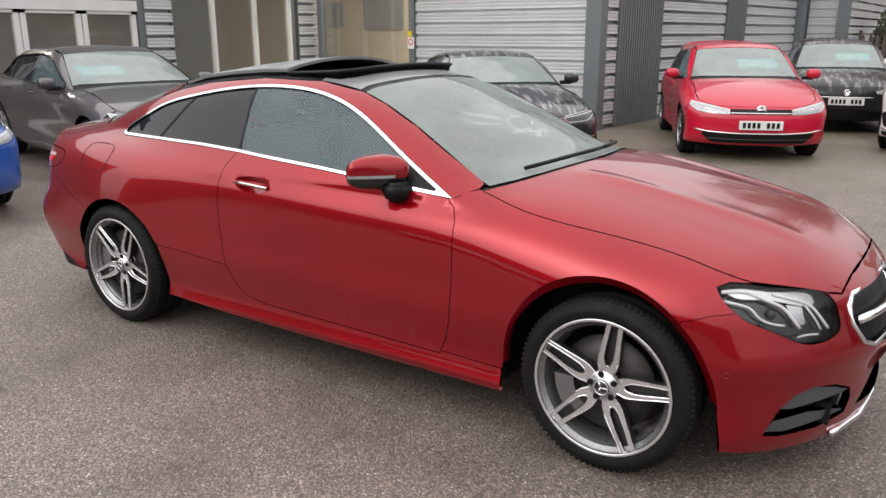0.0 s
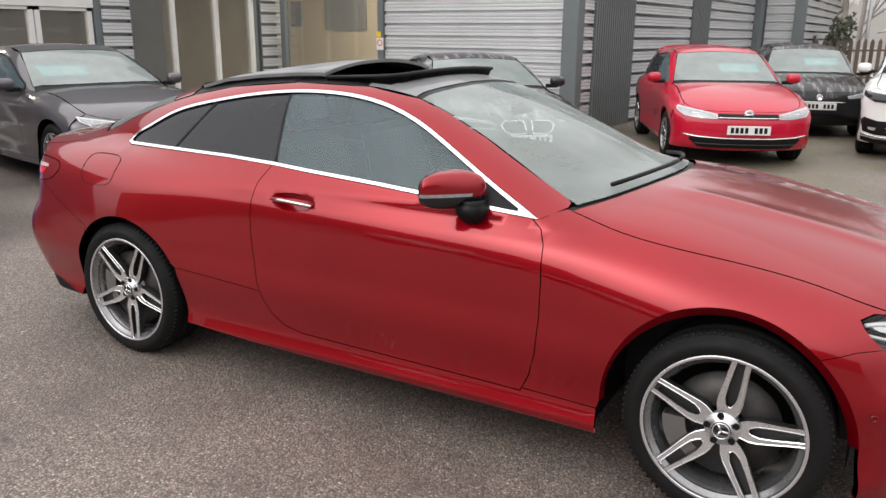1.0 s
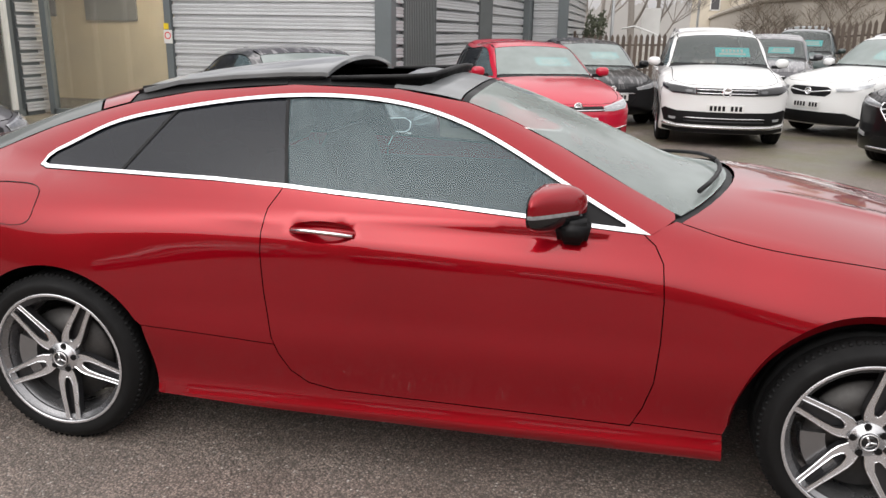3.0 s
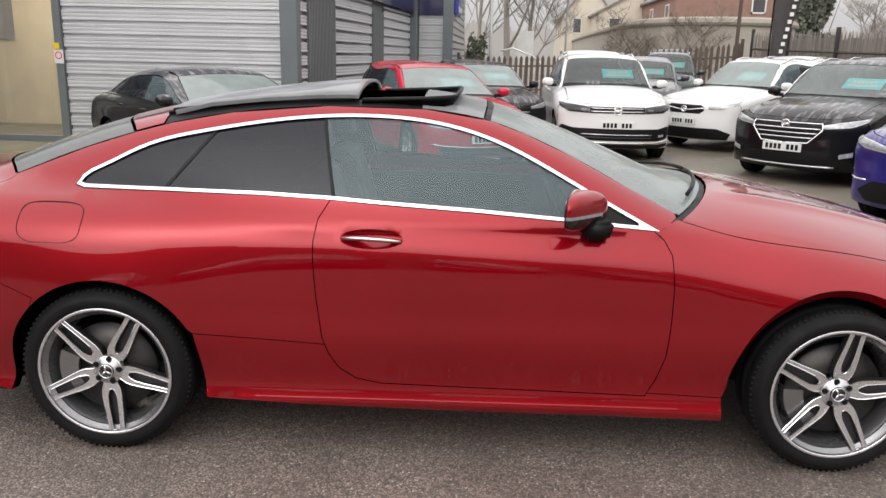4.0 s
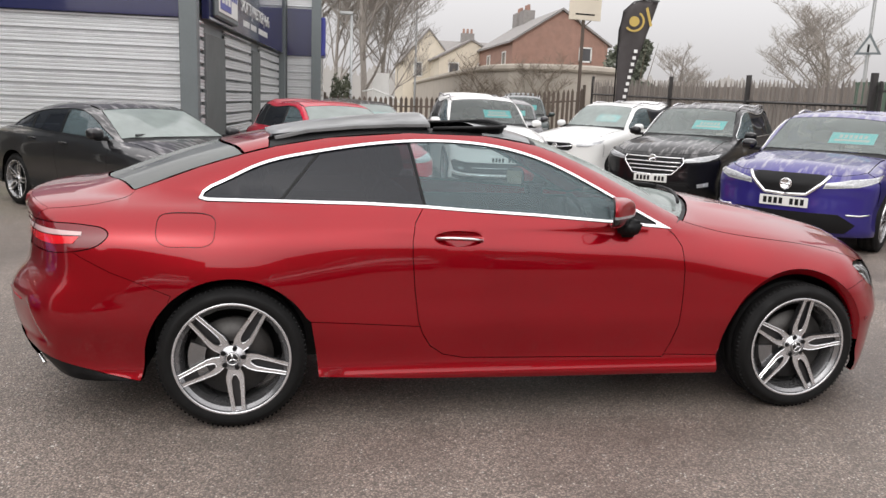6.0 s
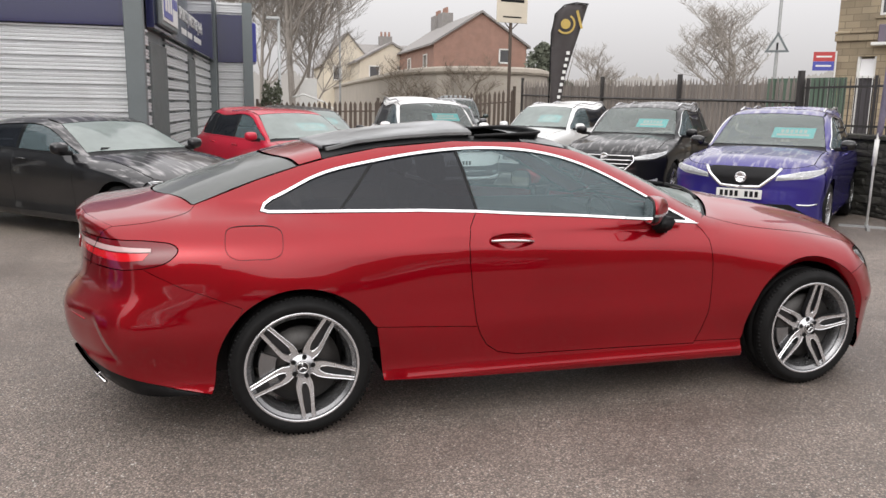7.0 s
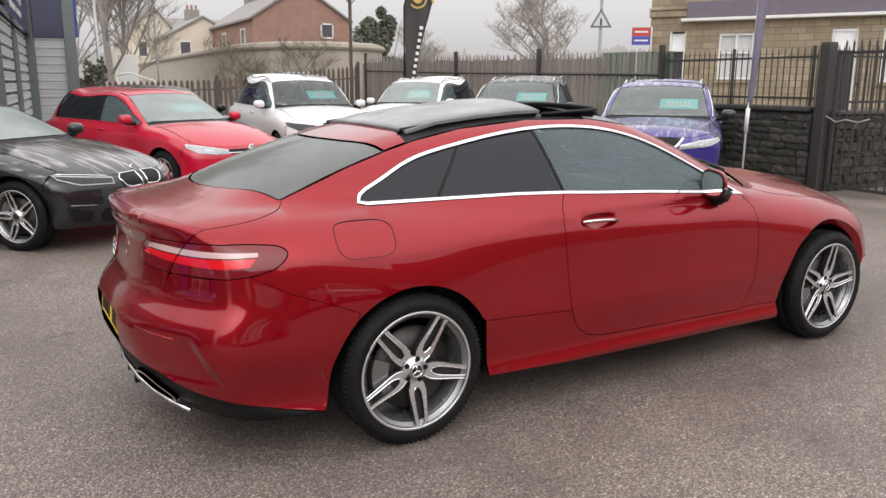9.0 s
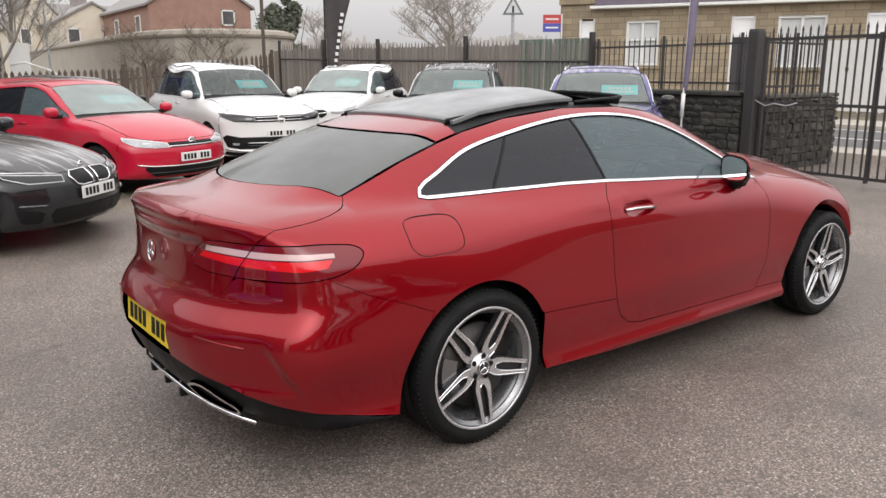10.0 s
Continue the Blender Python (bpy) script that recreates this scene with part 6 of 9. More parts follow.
# ---- the other cars of the yard ----
def parked_spec(p):
    """Body curves for an everyday car out of its main measures."""
    xf, xr, hw, H = p["xf"], p["xr"], p["w"] / 2, p["h"]
    xc, zc, zh, b0, b1 = p["cowl"][0], p["cowl"][1], p["nose"], p["belt"][0], p["belt"][1]
    xs, xm, xq, xt, zt = p["screen_top"], p["roof_mid"], p["roof_end"], p["tail"][0], p["tail"][1]
    k = b0 / 0.95
    bm = (b0 + b1) / 2
    return dict(
        W=[(xr - 0.1, hw - 0.08), (xr + 0.4, hw - 0.02), (-1.3, hw), (0, hw - 0.012), (1.3, hw), (xf - 0.35, hw - 0.03), (xf + 0.05, hw - 0.10)],
        D=[(0.10, 0.06), (0.22, 0.02), (0.32 * k, 0.022), (0.42 * k, 0.028), (0.58 * k, 0.010), (0.72 * k, 0.0), (0.82 * k, 0.008), (0.90 * k, 0.03), (0.98 * k, 0.065), (1.08 * k, 0.13)],
        Zcl=[(xr - 0.1, zt - 0.06), (xr + 0.12, zt), (xt, zt + 0.01), (0.0, zc), (xc, zc), ((xc + xf) / 2, (zc * 0.62 + zh * 0.38)), (xf - 0.22, zh + 0.035), (xf - 0.03, zh - 0.05)],
        Zsh=[(xr - 0.1, zt - 0.14), (xr + 0.3, b1 - 0.02), (-1.2, b1), (0.0, bm), (xc - 0.2, b0), (xc + 0.1, zc - 0.075), ((xc + xf) / 2, (zc * 0.58 + zh * 0.42) - 0.075), (xf - 0.25, zh - 0.05), (xf, zh - 0.14)],
        Zr=[(xr - 0.2, zt - 0.28), (xt, zt), (xq, H - 0.075), ((xq + xm) / 2, H - 0.018), (xm, H), (xs - 0.12, H - 0.028), (xs, H - 0.06), ((xs + xc) / 2, (H - 0.06 + zc) / 2 + 0.012), (xc, zc), (xc + 0.25, zc - 0.15)],
        Gw=[(xr, hw - 0.26), (xq, hw - 0.14), (-0.5, hw - 0.095), (0.5, hw - 0.10), (xc, hw - 0.16)],
        Xf=[(0.10, xf - 0.16), (0.22, xf - 0.06), (0.40, xf), (zh * 0.75, xf - 0.01), (zh - 0.04, xf - 0.07), (zh + 0.06, xf - 0.22)],
        Xr=[(0.15, xr + 0.14), (0.30, xr + 0.03), (0.5, xr), (0.62, xr + 0.01), (0.72, xr + 0.05), (zt, xr + 0.08), (zt + 0.2, xr + 0.15)],
        Zb=[(xr, 0.27), (-1.0, 0.21), (1.0, 0.20), (xf, 0.20)],
        bulge=[], bow_f=p.get("bow", 0.34), bow_r=0.24, tumble=p.get("tumble", 0.34), tumble2=0.2, belt=bm, pivot_f=xf - 0.95, pivot_r=xr + 0.9,
        screen_bow=0.22, k_roof=0.10, k_shoulder=0.13, roof_crown=0.10)


def parked_car(p, colour, label, m, group=""):
    car = thing("car", label, "car", m, group)
    b = Body(parked_spec(p))
    ST = p.get("step", 0.07)
    xf, xr, hw, H, wb, R = p["xf"], p["xr"], p["w"] / 2, p["h"], p["wb"] / 2, p["R"]
    xc, zc, zh, b0, b1 = p["cowl"][0], p["cowl"][1], p["nose"], p["belt"][0], p["belt"][1]
    xs, xq, xt, zt = p["screen_top"], p["roof_end"], p["tail"][0], p["tail"][1]
    ra = R + 0.05
    belt = lambda x: b1 + (b0 - b1) * (x - (xq - 0.2)) / (xc - 0.15 - (xq - 0.2))
    sd, tp = b.side, b.top
    trim = M["black"] if p.get("cladding") else colour
    a_f, a_r = arc(wb, R, ra, 180, 0, 20), arc(-wb, R, ra, 180, 0, 20)
    zs = 0.235
    xa = xc - 0.12                                   # foot of the front pillar
    hood = [(x, float(v)) for x, v in zip(np.linspace(xa, xf - 0.42, 7), b.Zsh(np.linspace(xa, xf - 0.42, 7)) + 0.012)]
    x1, x2, x3 = p["doors"]                          # front, middle and rear door gaps
    zb_ = lambda x: float(belt(x))
    # wings, doors, rear quarters
    b.pair("front_wing", colour, car, [(x1, zs + 0.05), (x1, zb_(x1))] + [h for h in hood if h[0] > x1 + 0.02] + [(xf - 0.45, 0.56), (wb + ra * 0.8, R + ra * 0.6)] + [q for q in a_f[::-1] if q[0] < wb + ra * 0.78] + [(wb - ra, zs + 0.05)], sd, step=ST)
    b.pair("front_door", colour, car, [(x1, zs + 0.05), (x2, zs + 0.05), (x2 - 0.02, zb_(x2)), (x1, zb_(x1))], sd, step=ST)
    rear_low = [q for q in a_r if q[1] > zs + 0.06]
    if x3 is not None:
        b.pair("rear_door", colour, car, [(x2, zs + 0.05), (max(x3, -wb + ra * 0.95), zs + 0.05), (x3 + 0.03, R + ra * 0.9), (x3 - 0.05, zb_(x3)), (x2 - 0.02, zb_(x2))], sd, step=ST)
        xl = x3
        quarter = [(max(x3, -wb + ra * 0.95), zs + 0.05), (x3 + 0.03, R + ra * 0.9), (x3 - 0.05, zb_(x3)), (xq - 0.05, zb_(xq)), (xr + 0.34, min(zt, zb_(xr))), (xr + 0.36, 0.62)] + [q for q in a_r if q[0] < x3 and q[1] > R]
    else:
        quarter = [(x2, zs + 0.05), (x2 - 0.02, zb_(x2)), (xq - 0.05, zb_(xq)), (xr + 0.34, min(zt, zb_(xr))), (xr + 0.36, 0.62)] + [q for q in a_r if q[1] > zs + 0.05]
    b.pair("rear_quarter", colour, car, quarter, sd, step=ST)
    b.pair("sill", trim, car, [(wb - ra, zs - 0.03), (wb - ra, zs + 0.05), (-wb + ra, zs + 0.05), (-wb + ra, zs - 0.03)], sd, step=ST)
    # bonnet and scuttle
    e3 = b.side(np.array(hood))
    er = [(float(q[0]), float(q[1])) for q in e3]
    y_end = er[-1][1]
    fe = [(xf - 0.30, y_end * 0.90), (xf - 0.20, y_end * 0.74), (xf - 0.135, y_end * 0.5), (xf - 0.105, y_end * 0.25), (xf - 0.10, 0.0)]
    half = er + fe
    cowl = [(xc + 0.10 - 0.38 * y * y, y) for y in np.linspace(0, er[0][1] * 0.98, 6)]
    b.panel("bonnet", colour, car, half + [(x, -y) for x, y in half[::-1][1:]] + [(x, -y) for x, y in cowl[::-1]][:-1] + cowl, tp, step=ST)
    cw = [(xc + 0.10 - 0.38 * y * y, y) for y in np.linspace(hw - 0.16, -hw + 0.16, 9)] + [(xc - 0.02 - 0.38 * y * y, y) for y in np.linspace(-hw + 0.16, hw - 0.16, 9)]
    b.panel("cowl", M["black"], car, cw, tp, step=ST, off=-0.01, gap=0, rim=0)
    # upper frame: pillars and roof rail in one, round the side glass
    yr = hw - 0.10 - p.get("tumble", 0.34) * (H - b0) - 0.05
    xw0 = xc - 0.02 - 0.38 * (hw - 0.2) ** 2
    redge = [(xw0, -(hw - 0.19))] + [(xw0 + (xs - xw0) * t, -(hw - 0.19) - (yr - hw + 0.19) * t) for t in (0.35, 0.7, 1.0)] + [(x, -yr) for x in np.linspace(xs - 0.25, xq + 0.05, 6)] + [(xq - 0.12, -yr - 0.02), (xt + 0.05, -(yr + 0.05))]
    r3 = b.top(np.array(redge))
    rail = [(float(q[0]), float(q[2])) for q in r3]
    low = [(x, zb_(x)) for x in np.linspace(xr + 0.34, xa, 10)]
    low[0] = (xr + 0.34, min(zt, zb_(xr)) - 0.004)
    frame_o = low + [(xa, zb_(xa) + 0.004)] + rail
    up = lambda x: float(b.Zr(x + 0.10 * ramp01(x, 0.0, 0.6))) - 0.105 - p.get("rail", 0.0)
    g_lo = [(x, zb_(x) + 0.025) for x in np.linspace(p["dlo"][1], p["dlo"][0], 8)]
    g_up = [(x, max(up(x), zb_(x) + 0.04)) for x in np.linspace(p["dlo"][0] - 0.04, p["dlo"][1] + 0.03, 14)]
    dl = g_lo + g_up
    b.pair("side_frame", colour, car, frame_o, sd, holes=[inset(dl, -0.006)], step=ST, gap=0.0005)
    cuts = [x2 - 0.02] + ([x3 - 0.04] if x3 is not None else [])
    pieces, rest = [], dl
    for c in cuts:
        pieces.append(clip_poly(rest, (c + 0.03, 2), (c + 0.045, 0), True))
        rest = clip_poly(rest, (c - 0.03, 2), (c - 0.015, 0), False)
    pieces.append(rest)
    for i, pc in enumerate(pieces):
        if len(pc) > 2:
            for ob in b.pair("side_window", M["glass_dark"] if i else M["glass_side"], car, pc, sd, step=0.12, off=-0.008, gap=0, rim=0, label="tinted side window"):
                ob.visible_shadow = False
    for c in cuts:
        b.pair("pillar_cover", M["gloss_black"], car, [(c - 0.032, up(c) + 0.01), (c + 0.028, up(c) + 0.01), (c + 0.05, zb_(c) + 0.02), (c - 0.02, zb_(c) + 0.02)], sd, step=ST, off=-0.006, gap=0, rim=0)
    if p.get("window_trim"):
        q = b.side(np.array(dense(dl, 0.15)[:]))
        q = q + b.normal(q) * 0.002
        for sg in (1, -1):
            part("window_trim", tube([tuple(a * [1, sg, 1]) for a in np.concatenate([q, q[:1]])], 0.008, 5), M[p["window_trim"]], car, "", True)
    # glass and roof
    scr = [(xc - 0.02 - 0.38 * y * y, y) for y in np.linspace(hw - 0.20, -hw + 0.20, 9)] + [(x, y + 0.004) for x, y in redge[0:4]] + [(xs - 0.10 * y * y + 0.03, y) for y in np.linspace(-yr + 0.02, yr - 0.02, 7)] + [(x, -y - 0.004) for x, y in redge[0:4][::-1]]
    ws = b.panel("windscreen", M[p.get("screen", "screen_parked")], car, scr, tp, step=0.10, off=-0.003, gap=0, rim=0, label="misted windscreen glass")
    ws.visible_shadow = False
    rf = [(xs - 0.10 * y * y + 0.025, y) for y in np.linspace(yr, -yr, 7)] + [(x, y) for x, y in redge[4:10]] + [(x, -y) for x, y in redge[4:10][::-1]]
    b.panel("roof", p.get("roof_mat", colour), car, rf, tp, step=ST)
    rw = [(xq + 0.03, yr), (xq + 0.03, -yr), (xq - 0.12, -yr - 0.018), (xt + 0.05, -yr - 0.045), (xt + 0.02, 0), (xt + 0.05, yr + 0.045), (xq - 0.12, yr + 0.018)]
    b.panel("rear_window", M["glass_rear"], car, rw, tp, step=0.1, off=-0.003, gap=0, rim=0)
    lid = [(xt + 0.045, -yr - 0.05), (xr + 0.34, -(hw - 0.22)), (xr + 0.2, -(hw - 0.30)), (xr + 0.13, 0), (xr + 0.2, hw - 0.30), (xr + 0.34, hw - 0.22), (xt + 0.045, yr + 0.05), (xt + 0.02, 0)]
    if xt - xr > 0.35:
        b.panel("boot_lid", colour, car, lid, tp, step=ST)
    # front and rear ends
    top3 = b.top(np.array([(xf - 0.30, y_end * 0.90), (xf - 0.20, y_end * 0.74), (xf - 0.135, y_end * 0.5), (xf - 0.105, y_end * 0.25), (xf - 0.10, 0.0)]))
    ft = b.side_to_fan([(wb + ra * 0.8, R + ra * 0.6), (xf - 0.45, 0.56), (hood[-1][0], hood[-1][1])], 1) + b.to_fan(top3, 1)
    fb = b.end_to_fan([(-hw * 0.75, 0.215), (-hw * 0.4, 0.205), (0, 0.205)], 1)
    fa = b.side_to_fan([(wb + ra + 0.01, zs - 0.01)] + [q for q in a_f[::-1] if q[0] > wb + ra * 0.8 and q[1] > zs], 1)
    h1 = fb[::-1] + fa + ft
    fan_f, fan_r = (lambda q: b.fan(q, 1)), (lambda q: b.fan(q, -1))
    b.panel("front_bumper", colour, car, h1 + [(3 - a, c) for a, c in h1[::-1][1:-1]], fan_f, step=ST)
    rt = b.side_to_fan([(-wb - ra * 0.8, R + ra * 0.6), (xr + 0.36, 0.62), (xr + 0.34, min(zt, zb_(xr)))], -1) + b.end_to_fan([(-hw * 0.55, zt - 0.03), (0, zt - 0.02)], -1)
    rb = b.end_to_fan([(-hw * 0.7, 0.29), (0, 0.29)], -1)
    ra_ = b.side_to_fan([(-wb - ra - 0.01, zs + 0.02)] + [q for q in a_r if q[0] < -wb - ra * 0.8 and q[1] > zs + 0.03], -1)
    h1 = rb[::-1] + ra_ + rt
    b.panel("rear_bumper", colour, car, h1 + [(3 - a, c) for a, c in h1[::-1][1:-1]], fan_r, step=ST)
    b.pair("inner_panel", colour, car, [(wb + ra * 0.86, R + ra * 0.55), (wb + ra * 0.55, R + ra * 0.9), (wb + ra * 0.5, hood[-2][1] - 0.03), (xf - 0.50, hood[-1][1] - 0.01), (xf - 0.33, hood[-1][1] - 0.03), (xf - 0.33, 0.45)], sd, step=ST, off=-0.007, gap=0, rim=0)
    # the face
    face = p["face"]
    for nm, pts, mat, off in face.get("both", ()):
        q = b.end_to_fan(pts, 1)
        for mi in (False, True):
            o = b.panel(nm, M[mat] if isinstance(mat, str) else mat, car, q, fan_f, step=0.04, off=off + 0.004, gap=0, rim=0.012, mirror=mi)
            if nm == "headlamp":
                inner = inset(dense(q, 0.05), 0.012)
                b.panel("lamp_bezel", M["lamp_inner" if mat == "headlamp" else "gloss_black"], o, inner, fan_f, step=0.04, off=off + 0.007, gap=0, rim=0.004, mirror=mi)
    for nm, pts, mat, off in face.get("middle", ()):
        q = b.end_to_fan(pts, 1)
        q = q + [(3 - a, c) for a, c in q[::-1]]
        b.panel(nm, M[mat] if isinstance(mat, str) else mat, car, q, fan_f, step=0.045, off=off + 0.003, gap=0, rim=0.012)
    for nm, pts, mat, rad in face.get("strips", ()):
        both = nm.endswith("*")
        nm = nm.rstrip("*")
        for sg in ((1, -1) if both else (1,)):
            q = b.fan(np.array(b.end_to_fan(dense_open(pts, 0.06), 1)), 1)
            q = (q + b.normal(q) * 0.008) * [1, sg, 1]
            part(nm, tube([tuple(a) for a in q], rad, 6), M[mat], car, "", True)
    if "badge" in face:
        z, r = face["badge"]
        q = b.cast(np.array([[3.2, 0.0, z]]), np.array([[0.0, 0.0, z]]))[0]
        bm = bmesh.new()
        lathe(bm, [(r, -0.004), (r, -0.014), (r * 0.8, -0.016), (r * 0.78, -0.008), (0.001, -0.008)], 28)
        add_box(bm, -r * 0.8, r * 0.8, -0.016, -0.006, -r * 0.12, r * 0.12)
        bm.transform(pose(q[0], 0, z, 0, 0, 90))
        part("badge", bm, M["chrome"], car, "plain round chrome badge", True)
    if "plate" in face:
        z = face["plate"]
        q = b.cast(np.array([[3.2, 0.0, z]]), np.array([[0.0, 0.0, z]]))[0]
        number_plate(car, pose(q[0] + 0.016, 0, z, 0, 0, 90), M["plate_white"])
    # mirrors
    for sg in (1, -1):
        bm = bmesh.new()
        bmesh.ops.create_uvsphere(bm, u_segments=18, v_segments=12, radius=1.0)
        for v_ in bm.verts:
            v_.co = Vector((max(v_.co.x, -0.5) * 0.08, math.copysign(abs(v_.co.y) ** 0.7, v_.co.y) * 0.098, math.copysign(abs(v_.co.z) ** 0.75, v_.co.z) * 0.068))
        bm.transform(pose(xa - 0.22, sg * -(hw + 0.055), zb_(xa) + 0.09))
        mr = part("door_mirror", bm, p.get("mirror_mat", colour), car, "", True)
        part("mirror_base", box(xa - 0.25, xa - 0.19, sg * (hw - 0.02) - 0.08, sg * (hw - 0.02) + 0.08, zb_(xa) + 0.01, zb_(xa) + 0.06, bevel=0.012), M["black"], mr)
    # door handles
    for x in (x2 + 0.08,) + ((x3 + 0.10,) if x3 is not None else ()):
        q = b.side(np.array([(x + t, zb_(x) - 0.095) for t in (0.0, 0.03, 0.14, 0.17)]))
        q = q + b.normal(q) * np.array([[0.0], [0.025], [0.025], [0.0]])
        for sg in (1, -1):
            part("door_handle", tube([tuple(a * [1, sg, 1]) for a in q], 0.012, 6), colour, car, "", True)
    # roof rails of the tall cars
    if p.get("rails"):
        q = b.top(np.array([(x, -yr + 0.03) for x in np.linspace(xs - 0.25, xq + 0.05, 8)]))
        lift = np.array([0.005, 0.04, 0.05, 0.052, 0.052, 0.05, 0.04, 0.005])
        for sg in (1, -1):
            part("roof_rail", tube([(a[0], a[1] * sg, a[2] + l_) for a, l_ in zip(q, lift)], 0.016, 6), M[p["rails"]], car, "", True)
    # cabin, price card, wheels, floor
    cabin(car, xc - 0.42, xc - 1.25, xc - 2.0, p.get("floor", 0.34), hw - 0.2, M["seat_light"] if p.get("light_seats") else M["seat"])
    bm = box(xr + 0.25, xf - 0.25, -hw * 0.55, hw * 0.55, 0.22, 0.34)
    add_box(bm, -wb + ra + 0.03, wb - ra - 0.03, -hw + 0.07, hw - 0.07, 0.22, 0.34)
    add_box(bm, xc + 0.1, xf - 0.3, -hw * 0.55, hw * 0.55, 0.34, zh - 0.12)
    part("floor_pan", bm, M["black"], car)
    if p.get("card"):
        y0, t0 = p["card"]
        x_ = xc + (xs - xc) * t0
        sl = math.degrees(math.atan2(H - 0.06 - zc, xc - xs))
        zz = float(b.Zr(x_)) - 0.06
        cm = pose(x_ - 0.04, y0, zz, 0, 0, 90) @ pose(0, 0, 0, -(90 - sl), 0, 0)
        card = part("price_card", box(-0.26, 0.26, -0.002, 0.002, -0.13, 0.13), M["card"], car, "teal price card behind the windscreen")
        card.matrix_basis = cm
        bm = bmesh.new()
        add_bars(bm, 0.34, 0.085, 6, 0.035, -0.004, 0.3)
        add_box(bm, -0.20, 0.20, -0.005, -0.004, -0.08, -0.03)
        part("price_mark", bm, M["plate_white"], card, "plain pale bars")
    wt = R * 0.62
    mats = p.get("rim", (M["satin"], M["rim_dark"]))
    for x in (wb, -wb):
        for sg in (-1, 1):
            wheel(car, p["key"], x, sg * (hw - 0.125), R, R * p.get("rim_k", 0.70), 0.215, p.get("spokes", 5), p.get("twin", True), mats, turn=random.uniform(0, 60), full=False)
        wheel_well(car, x, hw - 0.03, ra + 0.012, hw - 0.36, R)
    return car


def dense_open(pts, step):
    out = []
    for p, q in zip(pts, pts[1:]):
        n = max(1, int(math.ceil(math.dist(p, q) / step)))
        out += [(p[0] + (q[0] - p[0]) * i / n, p[1] + (q[1] - p[1]) * i / n) for i in range(n)]
    return out + [pts[-1]]


P_GOLF = paint("bright red paint", (0.46, 0.006, 0.030), 0.06, 0.4, 0.0, drops=0.12)
P_WHITE = paint("white paint finish", (0.74, 0.74, 0.73), 0.03, 0.45, 0.0, drops=0.2)
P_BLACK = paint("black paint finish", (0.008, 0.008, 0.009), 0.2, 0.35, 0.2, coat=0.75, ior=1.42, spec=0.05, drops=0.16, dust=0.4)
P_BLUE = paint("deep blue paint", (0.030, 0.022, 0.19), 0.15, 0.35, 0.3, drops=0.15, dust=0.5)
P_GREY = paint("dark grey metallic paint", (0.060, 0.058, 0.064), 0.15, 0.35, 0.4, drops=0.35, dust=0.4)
P_SLATE = paint("dark slate metallic paint", (0.095, 0.088, 0.096), 0.15, 0.35, 0.4, drops=0.12)
P_GREEN = paint("dark green paint", (0.03, 0.045, 0.042), 0.15, 0.35, 0.3, drops=0.4)
P_BRIGHT = paint("bright blue paint", (0.03, 0.10, 0.42), 0.1, 0.3, 0.2)
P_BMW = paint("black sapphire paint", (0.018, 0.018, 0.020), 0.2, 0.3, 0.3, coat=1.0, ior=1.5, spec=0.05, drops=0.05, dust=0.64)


def facing(x, y, nx, ny, xf, z=0.0):
    """The pose of a car whose nose is at (x, y) and looks along (nx, ny)."""
    d = math.hypot(nx, ny)
    return pose(x - nx / d * xf, y - ny / d * xf, z, 0, 0, math.degrees(math.atan2(ny, nx)))


golf = dict(key="golf", xf=2.18, xr=-2.08, w=1.80, h=1.452, wb=2.637, R=0.316, cowl=(0.98, 1.0), nose=0.73, belt=(0.945, 1.0), screen_top=0.18, roof_mid=-0.4, roof_end=-1.62, tail=(-1.98, 0.98), doors=(0.74, -0.28, -1.1), dlo=(0.72, -1.55), card=(0.22, 0.55), twin=False, step=0.06, light_seats=True,
            face=dict(both=[("headlamp", [(-0.37, 0.655), (-0.60, 0.70), (-0.80, 0.735), (-0.82, 0.69), (-0.74, 0.625), (-0.55, 0.60), (-0.37, 0.60)], "headlamp", 0.003)],
                      middle=[("grille", [(-0.36, 0.60), (-0.36, 0.66)], "black", 0.002), ("lower_grille", [(-0.56, 0.24), (-0.68, 0.34), (-0.66, 0.375)], "black", 0.002)],
                      strips=[("grille_strip", [(-0.37, 0.612), (0.37, 0.612)], "chrome", 0.008), ("bumper_strip", [(-0.76, 0.40), (-0.6, 0.375), (-0.3, 0.365), (0.3, 0.365), (0.6, 0.375), (0.76, 0.40)], "chrome", 0.009), ("grille_slat", [(-0.62, 0.29), (0.62, 0.29)], "rim_dark", 0.008)],
                      badge=(0.655, 0.06), plate=0.47))
parked_car(golf, P_GOLF, "bright red hatchback with a price card, parked on the yard", facing(0.0, 6.95, 0.44, -0.90, 2.18))

